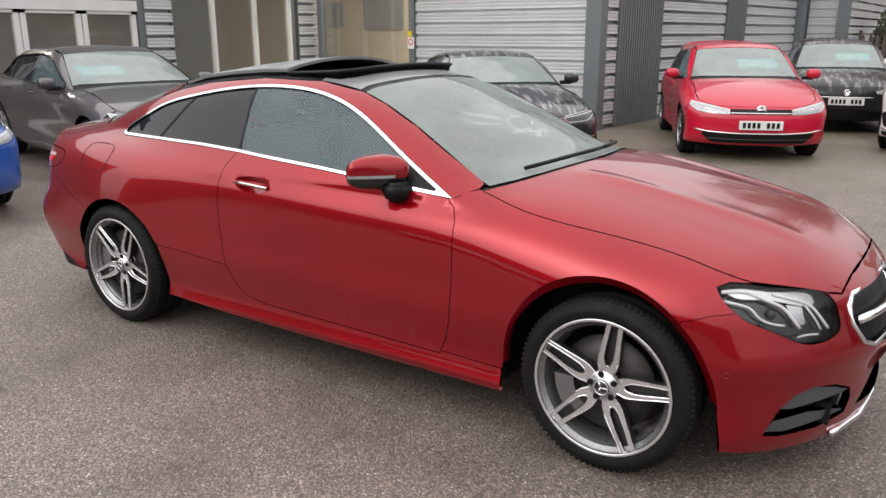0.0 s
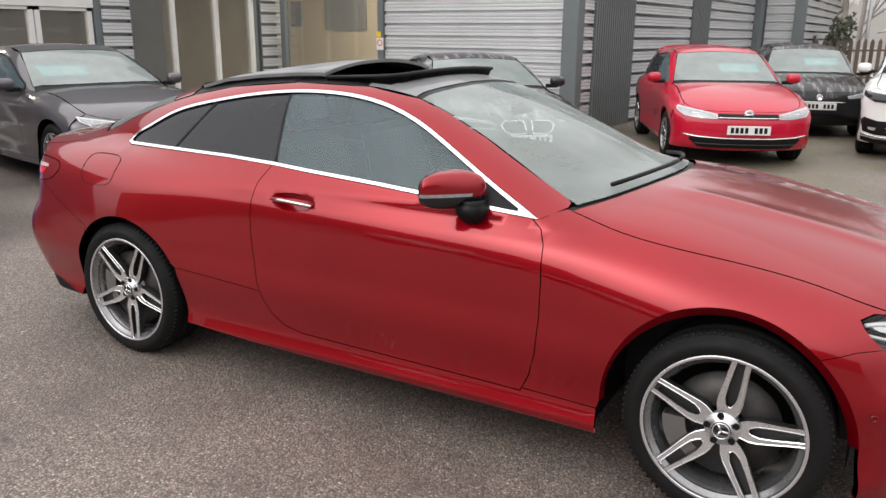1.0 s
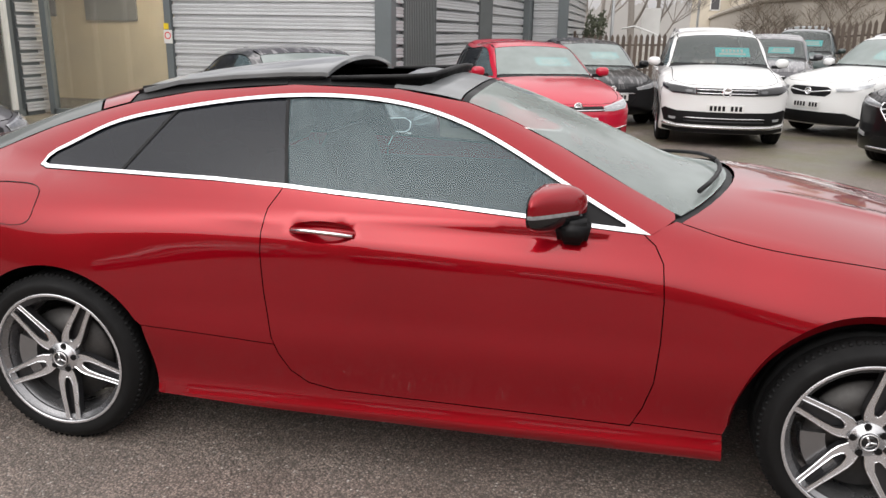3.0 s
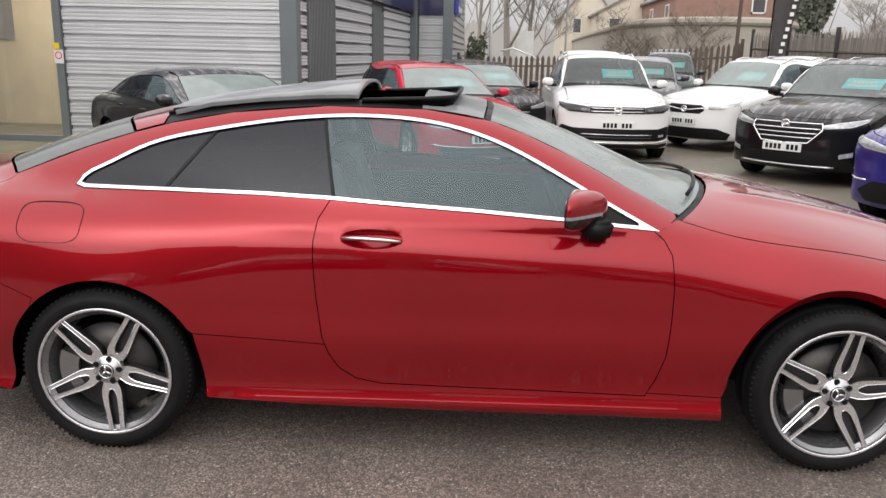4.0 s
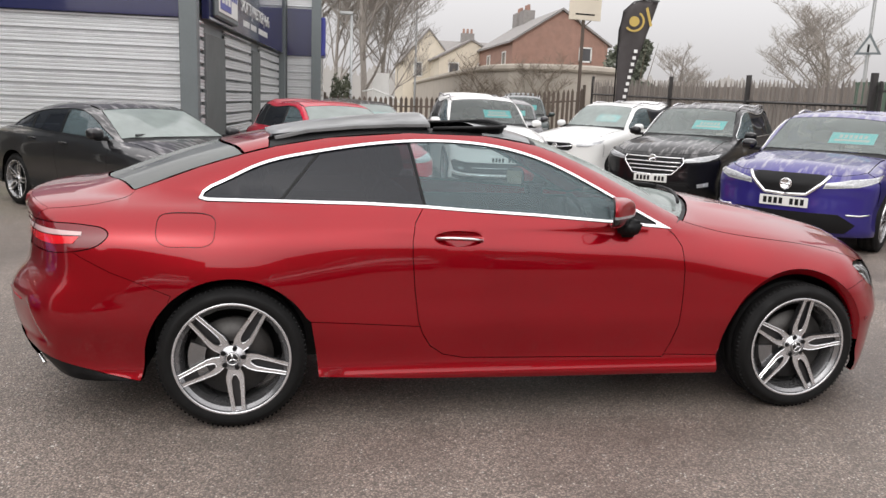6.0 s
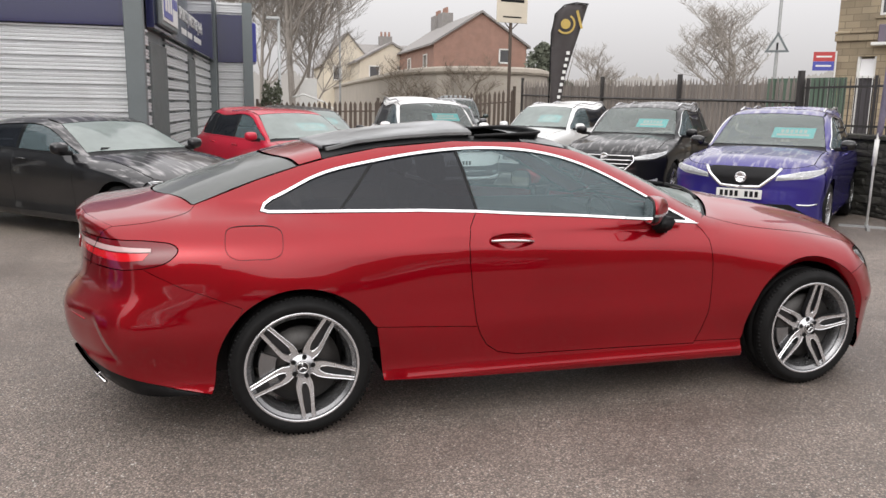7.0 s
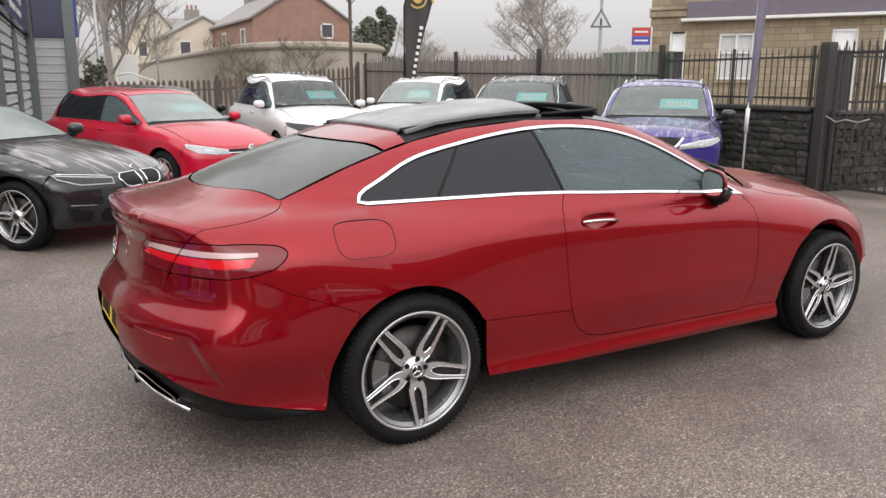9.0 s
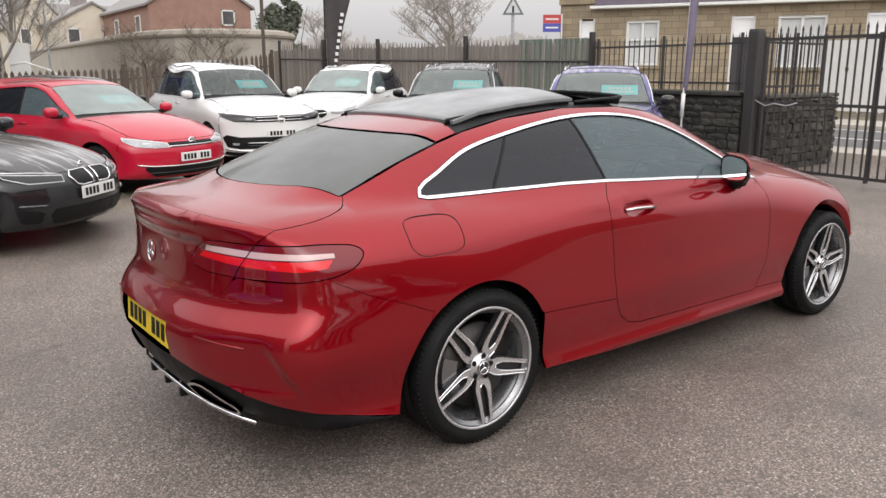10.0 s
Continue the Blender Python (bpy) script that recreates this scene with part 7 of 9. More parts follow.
tiguan = dict(key="suv_a", screen="screen_clear", xf=2.24, xr=-2.245, w=1.84, h=1.66, wb=2.681, R=0.352, cowl=(0.98, 1.15), nose=0.93, belt=(1.08, 1.13), screen_top=0.25, roof_mid=-0.4, roof_end=-1.75, tail=(-2.1, 1.08), doors=(0.76, -0.3, -1.15), dlo=(0.72, -1.95), card=(0.22, 0.5), tumble=0.28, rails="satin", step=0.07,
              face=dict(both=[("headlamp", [(-0.42, 0.845), (-0.62, 0.87), (-0.86, 0.90), (-0.86, 0.84), (-0.72, 0.765), (-0.42, 0.755)], "lamp_dark", 0.003), ("fog_lamp", [(-0.66, 0.43), (-0.76, 0.435), (-0.75, 0.40), (-0.67, 0.395)], "headlamp", 0.007)],
                        middle=[("grille", [(-0.42, 0.755), (-0.42, 0.85)], "black", 0.002), ("lower_grille", [(-0.66, 0.335), (-0.82, 0.37), (-0.86, 0.52), (-0.82, 0.56), (-0.66, 0.52), (-0.30, 0.52)], "black", 0.003), ("skirt", [(-0.66, 0.215), (-0.84, 0.25), (-0.84, 0.30), (-0.66, 0.275)], "black", 0.002)],
                        strips=[("lower_slat", [(-0.55, 0.43), (0.55, 0.43)], "satin", 0.009), ("lower_slat", [(-0.55, 0.385), (0.55, 0.385)], "rim_dark", 0.009), ("grille_strip", [(-0.42, 0.78), (0.42, 0.78)], "chrome", 0.007), ("grille_strip", [(-0.42, 0.825), (0.42, 0.825)], "chrome", 0.007), ("bumper_strip", [(-0.84, 0.335), (-0.6, 0.305), (0.6, 0.305), (0.84, 0.335)], "chrome", 0.013)],
                        badge=(0.80, 0.07), plate=0.575))
parked_car(tiguan, P_WHITE, "white family off-roader with black grille and roof rails", facing(1.95, 8.55, 0.02, -1.0, 2.24))

tucson = dict(key="suv_b", screen="screen_half", xf=2.24, xr=-2.235, w=1.85, h=1.645, wb=2.67, R=0.352, cowl=(0.95, 1.13), nose=0.92, belt=(1.07, 1.16), screen_top=0.22, roof_mid=-0.35, roof_end=-1.72, tail=(-2.08, 1.10), doors=(0.74, -0.3, -1.12), dlo=(0.68, -1.9), card=(0.28, 0.5), tumble=0.30, rails="satin", step=0.06, window_trim="chrome",
              face=dict(both=[("headlamp", [(-0.46, 0.80), (-0.62, 0.84), (-0.86, 0.905), (-0.87, 0.86), (-0.74, 0.785), (-0.47, 0.755)], "headlamp", 0.003), ("fog_lamp", [(-0.66, 0.44), (-0.80, 0.48), (-0.80, 0.42), (-0.67, 0.39)], "headlamp", 0.004)],
                        middle=[("grille", [(-0.30, 0.56), (-0.46, 0.74), (-0.44, 0.82)], "black", 0.002), ("lower_grille", [(-0.52, 0.28), (-0.58, 0.36), (-0.5, 0.42)], "black", 0.002)],
                        strips=[("grille_strip", [(-0.44, 0.815), (0.44, 0.815)], "chrome", 0.010), ("grille_strip", [(-0.44, 0.75), (0.44, 0.75)], "chrome", 0.010), ("grille_strip", [(-0.41, 0.69), (0.41, 0.69)], "chrome", 0.010), ("grille_strip", [(-0.36, 0.63), (0.36, 0.63)], "chrome", 0.010), ("grille_frame*", [(-0.44, 0.825), (-0.465, 0.74), (-0.31, 0.565), (0.0, 0.555)], "chrome", 0.012), ("skid_strip", [(-0.62, 0.27), (0.62, 0.27)], "satin", 0.014)],
                        badge=(0.80, 0.06), plate=0.50))
parked_car(tucson, P_BLACK, "black off-roader with a barred chrome grille and silver roof rails", pose(5.449, 8.528, 0, 0, 0, -134.2))

mokka = dict(key="suv_c", xf=2.20, xr=-2.075, w=1.78, h=1.645, wb=2.555, R=0.345, cowl=(0.92, 1.13), nose=0.93, belt=(1.07, 1.16), screen_top=0.25, roof_mid=-0.3, roof_end=-1.6, tail=(-1.92, 1.10), doors=(0.72, -0.28, -1.05), dlo=(0.66, -1.6), card=(0.2, 0.5), tumble=0.30, rails="satin", cladding=True,
             face=dict(both=[("headlamp", [(-0.44, 0.80), (-0.62, 0.83), (-0.83, 0.90), (-0.84, 0.84), (-0.66, 0.755), (-0.46, 0.745)], "headlamp", 0.003)],
                       middle=[("grille", [(-0.30, 0.665), (-0.38, 0.72), (-0.38, 0.78), (-0.32, 0.815)], "black", 0.002), ("lower_grille", [(-0.74, 0.23), (-0.80, 0.34), (-0.62, 0.42)], "black", 0.002)],
                       strips=[("grille_strip", [(-0.38, 0.765), (-0.1, 0.73), (0.1, 0.73), (0.38, 0.765)], "chrome", 0.012)], badge=(0.74, 0.06), plate=0.53))
parked_car(mokka, P_WHITE, "white small off-roader with black lower trim", pose(5.106, 12.066, 0, 0, 0, -140.1))

qashqai = dict(key="suv_d", screen="screen_half", mirror_mat=M["gloss_black"], xf=2.22, xr=-2.16, w=1.81, h=1.59, wb=2.646, R=0.348, cowl=(0.95, 1.10), nose=0.93, belt=(1.04, 1.13), screen_top=0.2, roof_mid=-0.35, roof_end=-1.65, tail=(-2.0, 1.08), doors=(0.74, -0.3, -1.1), dlo=(0.70, -1.75), card=(0.28, 0.5), tumble=0.32, rails="satin", step=0.055, window_trim="chrome",
               face=dict(both=[("headlamp", [(-0.40, 0.80), (-0.62, 0.85), (-0.85, 0.905), (-0.86, 0.85), (-0.70, 0.775), (-0.38, 0.745)], "headlamp", 0.003)],
                         middle=[("grille", [(-0.20, 0.645), (-0.36, 0.76), (-0.42, 0.87), (-0.3, 0.89)], "black", 0.002), ("lower_grille", [(-0.62, 0.26), (-0.72, 0.36), (-0.55, 0.47)], "black", 0.002)],
                         strips=[("grille_strip*", [(-0.425, 0.875), (-0.37, 0.80), (-0.22, 0.665), (0.0, 0.655)], "chrome", 0.022), ("fog_strip*", [(-0.62, 0.47), (-0.74, 0.465), (-0.82, 0.48)], "chrome", 0.010)],
                         badge=(0.77, 0.065), plate=0.575))
parked_car(qashqai, P_BLUE, "deep blue crossover with a chrome V grille", facing(4.10, 3.66, -0.73, -0.68, 2.22))

saloon = dict(key="saloon", rim_k=0.765, xf=2.18, xr=-2.36, w=1.82, h=1.365, wb=2.81, R=0.328, cowl=(0.92, 0.98), nose=0.72, belt=(0.93, 0.985), screen_top=0.10, roof_mid=-0.42, roof_end=-1.28, tail=(-2.10, 0.99), doors=(0.68, -0.42, -1.16), dlo=(0.64, -1.72), tumble=0.42, step=0.055, spokes=5,
              face=dict(both=[("headlamp", [(-0.36, 0.66), (-0.60, 0.685), (-0.80, 0.71), (-0.80, 0.665), (-0.68, 0.61), (-0.38, 0.60)], "lamp_inner", 0.003), ("grille", [(-0.035, 0.56), (-0.045, 0.68), (-0.25, 0.675), (-0.30, 0.64), (-0.26, 0.575), (-0.20, 0.555)], "black", 0.003), ("fog_surround", [(-0.60, 0.36), (-0.80, 0.42), (-0.76, 0.29), (-0.62, 0.27)], "black", 0.003)],
                        middle=[("lower_grille", [(-0.50, 0.25), (-0.54, 0.33), (-0.5, 0.38)], "black", 0.002)],
                        strips=[("grille_frame*", [(-0.035, 0.558), (-0.045, 0.683), (-0.25, 0.678), (-0.305, 0.64), (-0.262, 0.572), (-0.20, 0.552), (-0.035, 0.558)], "chrome", 0.008), ("lamp_brow*", [(-0.38, 0.668), (-0.60, 0.695), (-0.78, 0.712)], "chrome", 0.006), ("bumper_strip*", [(-0.58, 0.42), (-0.78, 0.435)], "lamp_dark", 0.010)],
                        badge=(0.715, 0.035), plate=0.49))
parked_car(saloon, P_BMW, "black four-seat coupe with dusty bonnet and twin grilles", pose(-3.346, 5.890, 0, 0, 0, -43.4))
big = dict(saloon, key="saloon_b", rim_k=0.74, roof_mid=-0.45, roof_end=-1.45, xf=2.30, xr=-2.62, w=1.88, h=1.45, wb=2.96, R=0.34, tail=(-2.1, 1.05), belt=(0.95, 1.03), cowl=(0.98, 1.02), nose=0.78, doors=(0.72, -0.38, -1.25), dlo=(0.68, -1.7), card=(-0.3, 0.5), window_trim="black", twin=False, spokes=10,
           face=dict(both=[("headlamp", [(-0.42, 0.70), (-0.62, 0.735), (-0.82, 0.77), (-0.82, 0.72), (-0.70, 0.66), (-0.44, 0.65)], "headlamp", 0.003)], middle=[("grille", [(-0.30, 0.50), (-0.36, 0.68), (-0.30, 0.73)], "black", 0.002)], badge=(0.62, 0.05), plate=0.46))
parked_car(big, P_SLATE, "dark grey executive saloon, damp, by the showroom", pose(-6.983, 2.489, 0, 0, 0, -9.1))
hatch = dict(golf, key="hatch", h=1.47, nose=0.78, face=dict(both=[("headlamp", [(-0.42, 0.68), (-0.62, 0.72), (-0.81, 0.77), (-0.82, 0.72), (-0.70, 0.66), (-0.44, 0.64)], "headlamp", 0.003)], middle=[("grille", [(-0.30, 0.40), (-0.42, 0.52), (-0.36, 0.58)], "black", 0.002)], strips=[("grille_frame", [(-0.40, 0.585), (0.40, 0.585)], "chrome", 0.008)], badge=(0.66, 0.05), plate=0.52))
parked_car(hatch, P_BLACK, "black hatchback with dusty paint beside the fence", facing(0.32, 10.75, 0.28, -0.96, 2.18))

# ---- the glazed wing of the showroom ----
wall_c = tagged(link("wall_west", box(-10.05, -9.86, -6.0, 9.0, 2.62, TOP), M["steel_grey"]), "grey shopfront with white framed doors and tall windows", "wall", kind="structure")
part("wall_pier", box(-10.05, -9.82, 4.86, 4.98, 0, 2.62), M["steel_grey"], wall_c)
c = cladding_bm(0.55, 0.02, 2.62)
c.transform(pose(-9.80, 5.53, 0, 0, 0, 90) @ pose(-0.55, 0, 0))
part("cladding", c, M["cladding"], wall_c)
part("wall_pier", box(-10.05, -9.84, 4.98, 5.53, 0, 2.62), M["steel_grey"], wall_c)
c = cladding_bm(0.62, 0.02, 2.62)
c.transform(pose(-9.80, 9.20, 0, 0, 0, 90) @ pose(-0.62, 0, 0))
part("cladding", c, M["cladding"], wall_c)
part("wall_pier", box(-10.05, -9.84, 8.58, 9.05, 0, 2.62), M["steel_grey"], wall_c)
part("sticker", box(-9.818, -9.812, 4.88, 4.95, 1.18, 1.32), M["plate_yellow"], wall_c, "small yellow sticker")
part("wall_plinth", box(-10.05, -9.86, -6.0, 0.0, 0, 2.62), M["steel_grey"], wall_c)


def pane(name, bm, parent, tint="shop_glass"):
    ob = part(name, bm, M[tint], parent)
    ob.visible_shadow = False
    return ob


# tall windows
win = tagged(link("window_1", box(-9.97, -9.88, 5.50, 8.62, 2.45, 2.62), M["steel_grey"]), "tall showroom windows with white mullions", "window", kind="structure")
part("window_sill", box(-9.97, -9.84, 5.50, 8.62, 0.0, 0.12), M["steel_grey"], win)
for y in (5.53, 8.46):
    part("window_frame", box(-9.97, -9.84, y - 0.05, y + 0.05, 0.12, 2.45), M["steel_grey"], win)
for y in (6.46, 7.47, 8.38):
    part("mullion", box(-9.95, -9.83, y - 0.03, y + 0.03, 0.12, 2.45), M["white"], win, "white mullion")
for y0, y1 in ((5.58, 6.43), (6.49, 7.44), (7.50, 8.35)):
    pane("pane", box(-9.91, -9.90, y0, y1, 0.12, 2.45), win)
# white doors
for k, (y0, y1) in enumerate(((3.87, 4.84), (2.88, 3.85), (1.89, 2.86), (0.90, 1.87))):
    d = tagged(link("door_%d" % (k + 1), box(-9.93, -9.85, y0, y1, 0.0, 0.10), M["white"]), "white framed glass door of the showroom", "door", kind="structure")
    for a, b_ in ((y0, y0 + 0.085), (y1 - 0.085, y1)):
        part("door_stile", box(-9.93, -9.85, a, b_, 0.10, 1.98), M["white"], d)
    part("door_rail", box(-9.93, -9.85, y0, y1, 1.90, 1.98), M["white"], d)
    part("transom", box(-9.95, -9.83, y0 - 0.01, y1 + 0.01, 1.98, 2.10), M["white"], d)
    part("transom", box(-9.95, -9.83, y0 - 0.01, y1 + 0.01, 2.54, 2.62), M["white"], d)
    part("transom_post", box(-9.95, -9.83, y0 - 0.02, y0 + 0.05, 2.10, 2.54), M["white"], d)
    pane("pane", box(-9.90, -9.89, y0 + 0.085, y1 - 0.085, 0.10, 1.90), d)
    pane("pane", box(-9.90, -9.89, y0 + 0.05, y1 - 0.02, 2.10, 2.54), d)
part("door_header", box(-9.96, -9.826, 0.88, 4.862, 1.955, 2.125), M["white"], wall_c, "white header over the doors")
part("door_step", box(-9.83, -9.70, 0.85, 4.86, 0.0, 0.05), M["white"], wall_c, "white threshold strip")
# big window beside the ribbed wall, and the showroom behind
win2 = tagged(link("window_2", box(-9.62, -7.19, 9.05, 9.15, 2.5, 2.69), M["steel_grey"]), "large showroom window beside the ribbed wall", "window", kind="structure")
part("window_sill", box(-9.62, -7.19, 9.02, 9.15, 0, 0.10), M["steel_grey"], win2)
part("window_frame", box(-9.70, -9.58, 9.02, 9.15, 0, 2.69), M["steel_grey"], win2)
pane("pane", box(-9.58, -7.19, 9.09, 9.10, 0.10, 2.5), win2)
room = tagged(link("wall_showroom_back", box(-17, -3.3, 12.0, 12.2, 0, TOP), M["tan"]), "tan plaster wall inside the showroom", "wall", kind="structure")
part("picture", box(-11.0, -9.75, 11.95, 11.995, 1.68, 2.6), M["interior"], room, "dark framed picture")
part("picture", box(-12.1, -11.75, 11.95, 11.995, 1.75, 2.35), M["slate"], room, "small dark picture")
tagged(link("wall_showroom_side", box(-17.2, -17, -6, 12.2, 0, TOP), M["interior"]), "dark inner wall of the showroom", "wall", kind="structure")
tagged(link("wall_showroom_end", box(-17, -9.8, -6.2, -6, 0, TOP), M["interior"]), "dark end wall of the showroom", "wall", kind="structure")
fl_ = box(-17, -9.84, -6, 9.1, -0.05, 0.012)
add_box(fl_, -17, -3.2, 9.1, 12.0, -0.05, 0.012)
tagged(link("floor", fl_, M["interior"]), "dark showroom floor", "floor", kind="structure").location.z = -0.03
rf = box(-17.2, -9.82, -6.2, 9.0, TOP, TOP + 0.15)
add_box(rf, -17.2, -3.15, 9.0, 20.3, TOP, TOP + 0.15)
tagged(link("roof", rf, M["steel_grey"]), "flat grey showroom roof", "roof", kind="structure")
ce = box(-17, -10.06, -6, 9.16, 3.3, 3.35)
add_box(ce, -17, -3.3, 9.16, 12.0, 3.3, 3.35)
tagged(link("ceiling", ce, M["tan"]), "plain showroom ceiling", "ceiling", kind="structure")
# unseen strip lights, added to brighten the showroom behind its glass
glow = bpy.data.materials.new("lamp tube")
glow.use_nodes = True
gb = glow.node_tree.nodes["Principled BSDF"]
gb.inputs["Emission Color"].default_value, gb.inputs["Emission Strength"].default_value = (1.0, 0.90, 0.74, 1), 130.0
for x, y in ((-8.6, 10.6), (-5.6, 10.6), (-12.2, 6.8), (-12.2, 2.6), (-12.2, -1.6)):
    cl = thing("added_ceiling_light", "unseen strip light added to brighten the showroom", "ceiling light", pose(x, y, 3.3))
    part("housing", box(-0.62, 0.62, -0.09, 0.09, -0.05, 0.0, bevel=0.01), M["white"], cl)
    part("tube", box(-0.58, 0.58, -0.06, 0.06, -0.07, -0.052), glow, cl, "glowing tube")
sg = thing("warning_sign", "small red and white notice with a yellow tag on the trim", "sign")
part("notice", box(-7.20, -7.04, 8.935, 8.945, 1.30, 1.52, bevel=0.003), M["white"], sg)
part("notice_tag", box(-7.19, -7.10, 8.935, 8.945, 1.53, 1.63), M["plate_yellow"], sg)
bm = bmesh.new()
lathe(bm, [(0.06, 0.0), (0.06, -0.003), (0.045, -0.003), (0.045, 0.0)], 24)
bm.transform(pose(-7.12, 8.934, 1.43))
part("notice_ring", bm, M["lens_red"], sg, "red ring")

# ---- fences, walls and the gate ----
stone = tagged(link("boundary_wall", box(7.52, 7.88, 3.9, 7.2, 0.0, 1.14), M["stone_dark"]), "low dark stone wall under iron railings", "wall", kind="structure")
return_wall = tagged(link("boundary_wall_return", box(7.6, 9.7, 3.62, 3.88, 0.0, 1.1), M["stone_dark"]), "dark stone wall running to the road", "wall", kind="structure")


def stone_blocks(parent, length, height, place, thick=0.06):
    """Rough courses of stones on a face; place(u, z) gives the pose of a stone's middle."""
    shapes = []
    for k in range(6):
        bm = bmesh.new()
        add_box(bm, -0.5, 0.5, -0.5, 0.5, -0.5, 0.5)
        bmesh.ops.subdivide_edges(bm, edges=list(bm.edges), cuts=1, use_grid_fill=True)
        for v_ in bm.verts:
            c = v_.co
            on = sum(abs(abs(q) - 0.5) < 1e-3 for q in c)
            v_.co = c * (1.0 if on < 2 else 0.94 if on == 2 else 0.86) + Vector((random.uniform(-.05, .05), random.uniform(-.2, .2), random.uniform(-.07, .07)))
        ob = link("stone", bm, M["stone_dark"])
        shapes.append(ob.data)
        bpy.data.objects.remove(ob)
    z = 0.0
    while z < height - 0.05:
        h = random.uniform(0.075, 0.15)
        h = min(h, height - z)
        u = random.uniform(-0.2, 0.0)
        while u < length:
            w = random.uniform(0.13, 0.40)
            a, b_ = max(u, 0), min(u + w, length)
            if b_ - a > 0.06:
                o = new("stone", random.choice(shapes))
                o.parent = parent
                o.matrix_basis = place((a + b_) / 2, z + h / 2) @ Matrix.Diagonal((b_ - a - 0.004, thick + random.uniform(0, 0.04), h - 0.004, 1))
            u += w
        z += h


stone_blocks(stone, 3.3, 1.14, lambda u, z: pose(7.52, 3.9 + u, z, 0, 0, -90))
stone_blocks(return_wall, 2.1, 1.1, lambda u, z: pose(7.6 + u, 3.60, z, 0, 0, 0))
cope = thing("coping", "flat stone coping on the boundary wall", "coping", kind="structure")
for i in range(6):
    part("coping_stone", box(7.46, 7.94, 3.92 + i * 0.55, 4.45 + i * 0.55, 1.15, 1.22, bevel=0.012), M["stone_dark"], cope)
part("coping_stone", box(7.6, 9.7, 3.56, 3.92, 1.11, 1.17, bevel=0.012), M["stone_dark"], cope)


def railing(name, label, p0, p1, z0, z1, spacing, mat, bar=0.0065, rails=(0.12, -0.10), posts=(), round_top=True, kind="structure", category="fence"):
    """Iron railings from p0 to p1, each bar a part."""
    f = thing(name, label, category, kind=kind)
    a, b_ = Vector((*p0, 0)), Vector((*p1, 0))
    L, d = (b_ - a).length, (b_ - a).normalized()
    rot = math.degrees(math.atan2(d.y, d.x))
    m = pose(a.x, a.y, 0, 0, 0, rot)
    for r in rails:
        z = z0 + r if r > 0 else z1 + r
        part("rail", box(0, L, -0.012, 0.012, z - 0.018, z + 0.018, m), mat, f)
    bm = box(-bar, bar, -bar, bar, z0, z1)
    if round_top:
        r_ = bmesh.ops.create_cone(bm, cap_ends=True, segments=4, radius1=bar * 1.9, radius2=0.001, depth=0.07)
        bmesh.ops.translate(bm, verts=r_["verts"], vec=(0, 0, z1 + 0.03))
    first = part("bar", bm, mat, f)
    n = int(L / spacing)
    for i in range(n + 1):
        o = first if i == 0 else new("bar", first.data)
        o.parent = f
        o.matrix_basis = m @ pose(L * i / n, 0, random.uniform(-0.006, 0.006))
    for t in posts:
        part("post", box(-0.018, 0.018, -0.018, 0.018, z0 - 0.05, z1 + 0.06, m @ pose(L * t, 0, 0)), mat, f)
    return f


railing("railing", "black iron railings on the stone wall", (7.70, 4.05), (7.70, 7.2), 1.22, 2.05, 0.115, M["iron"], posts=(0.02, 0.5, 0.98))
railing("railing", "black iron railings on the wall to the road", (7.75, 3.75), (9.5, 3.75), 1.17, 2.05, 0.105, M["iron"], posts=(0.5, 0.98))
post = thing("gate_post", "thick black timber gate post", "post", kind="structure")
part("post", box(7.43, 7.61, 3.66, 3.84, 0, 2.12, bevel=0.015), M["iron"], post)
part("post_cap", box(7.44, 7.60, 3.67, 3.83, 2.12, 2.14, bevel=0.005), M["iron"], post)
gate = thing("gate", "tall black iron gate with round bars", "gate", kind="structure")
GM = pose(7.50, 3.58, 0, 0, 0, -90 - 3)
for z in (0.10, 1.06, 1.98):
    part("gate_rail", box(0, 3.4, -0.015, 0.015, z - 0.022, z + 0.022, GM), M["iron"], gate)
for x in (0.0, 1.7, 3.36):
    part("gate_stile", box(x, x + 0.045, -0.02, 0.02, 0.04, 2.02, GM), M["iron"], gate)
bm = bmesh.new()
add_tube(bm, [(0, 0, 0.08), (0, 0, 2.10)], 0.014, 6)
r_ = bmesh.ops.create_cone(bm, cap_ends=True, segments=6, radius1=0.018, radius2=0.001, depth=0.07)
bmesh.ops.translate(bm, verts=r_["verts"], vec=(0, 0, 2.13))
first = part("gate_bar", bm, M["iron"], gate)
bk = bmesh.new()
bmesh.ops.create_uvsphere(bk, u_segments=8, v_segments=6, radius=0.03)
knob = None
for i in range(28):
    o = first if i == 0 else new("gate_bar", first.data)
    o.parent = gate
    o.matrix_basis = GM @ pose(0.12 + i * 0.117, 0, 0)
    if i % 4 == 2:
        if knob is None:
            knob = part("gate_collar", bk, M["iron"], gate)
        else:
            knob = new("gate_collar", knob.data)
            knob.parent = gate
        knob.matrix_basis = GM @ pose(0.12 + i * 0.117, 0, 1.55) @ Matrix.Diagonal((0.8, 0.8, 1.4, 1))
part("gate_chain", tube([GM @ Vector((-0.08, -0.03, 1.10)), GM @ Vector((0.1, -0.03, 1.02)), GM @ Vector((0.25, -0.03, 1.06)), GM @ Vector((0.45, -0.03, 1.03)), GM @ Vector((0.62, -0.03, 1.08))], 0.010, 6), M["galv"], gate, "dull steel chain", True)


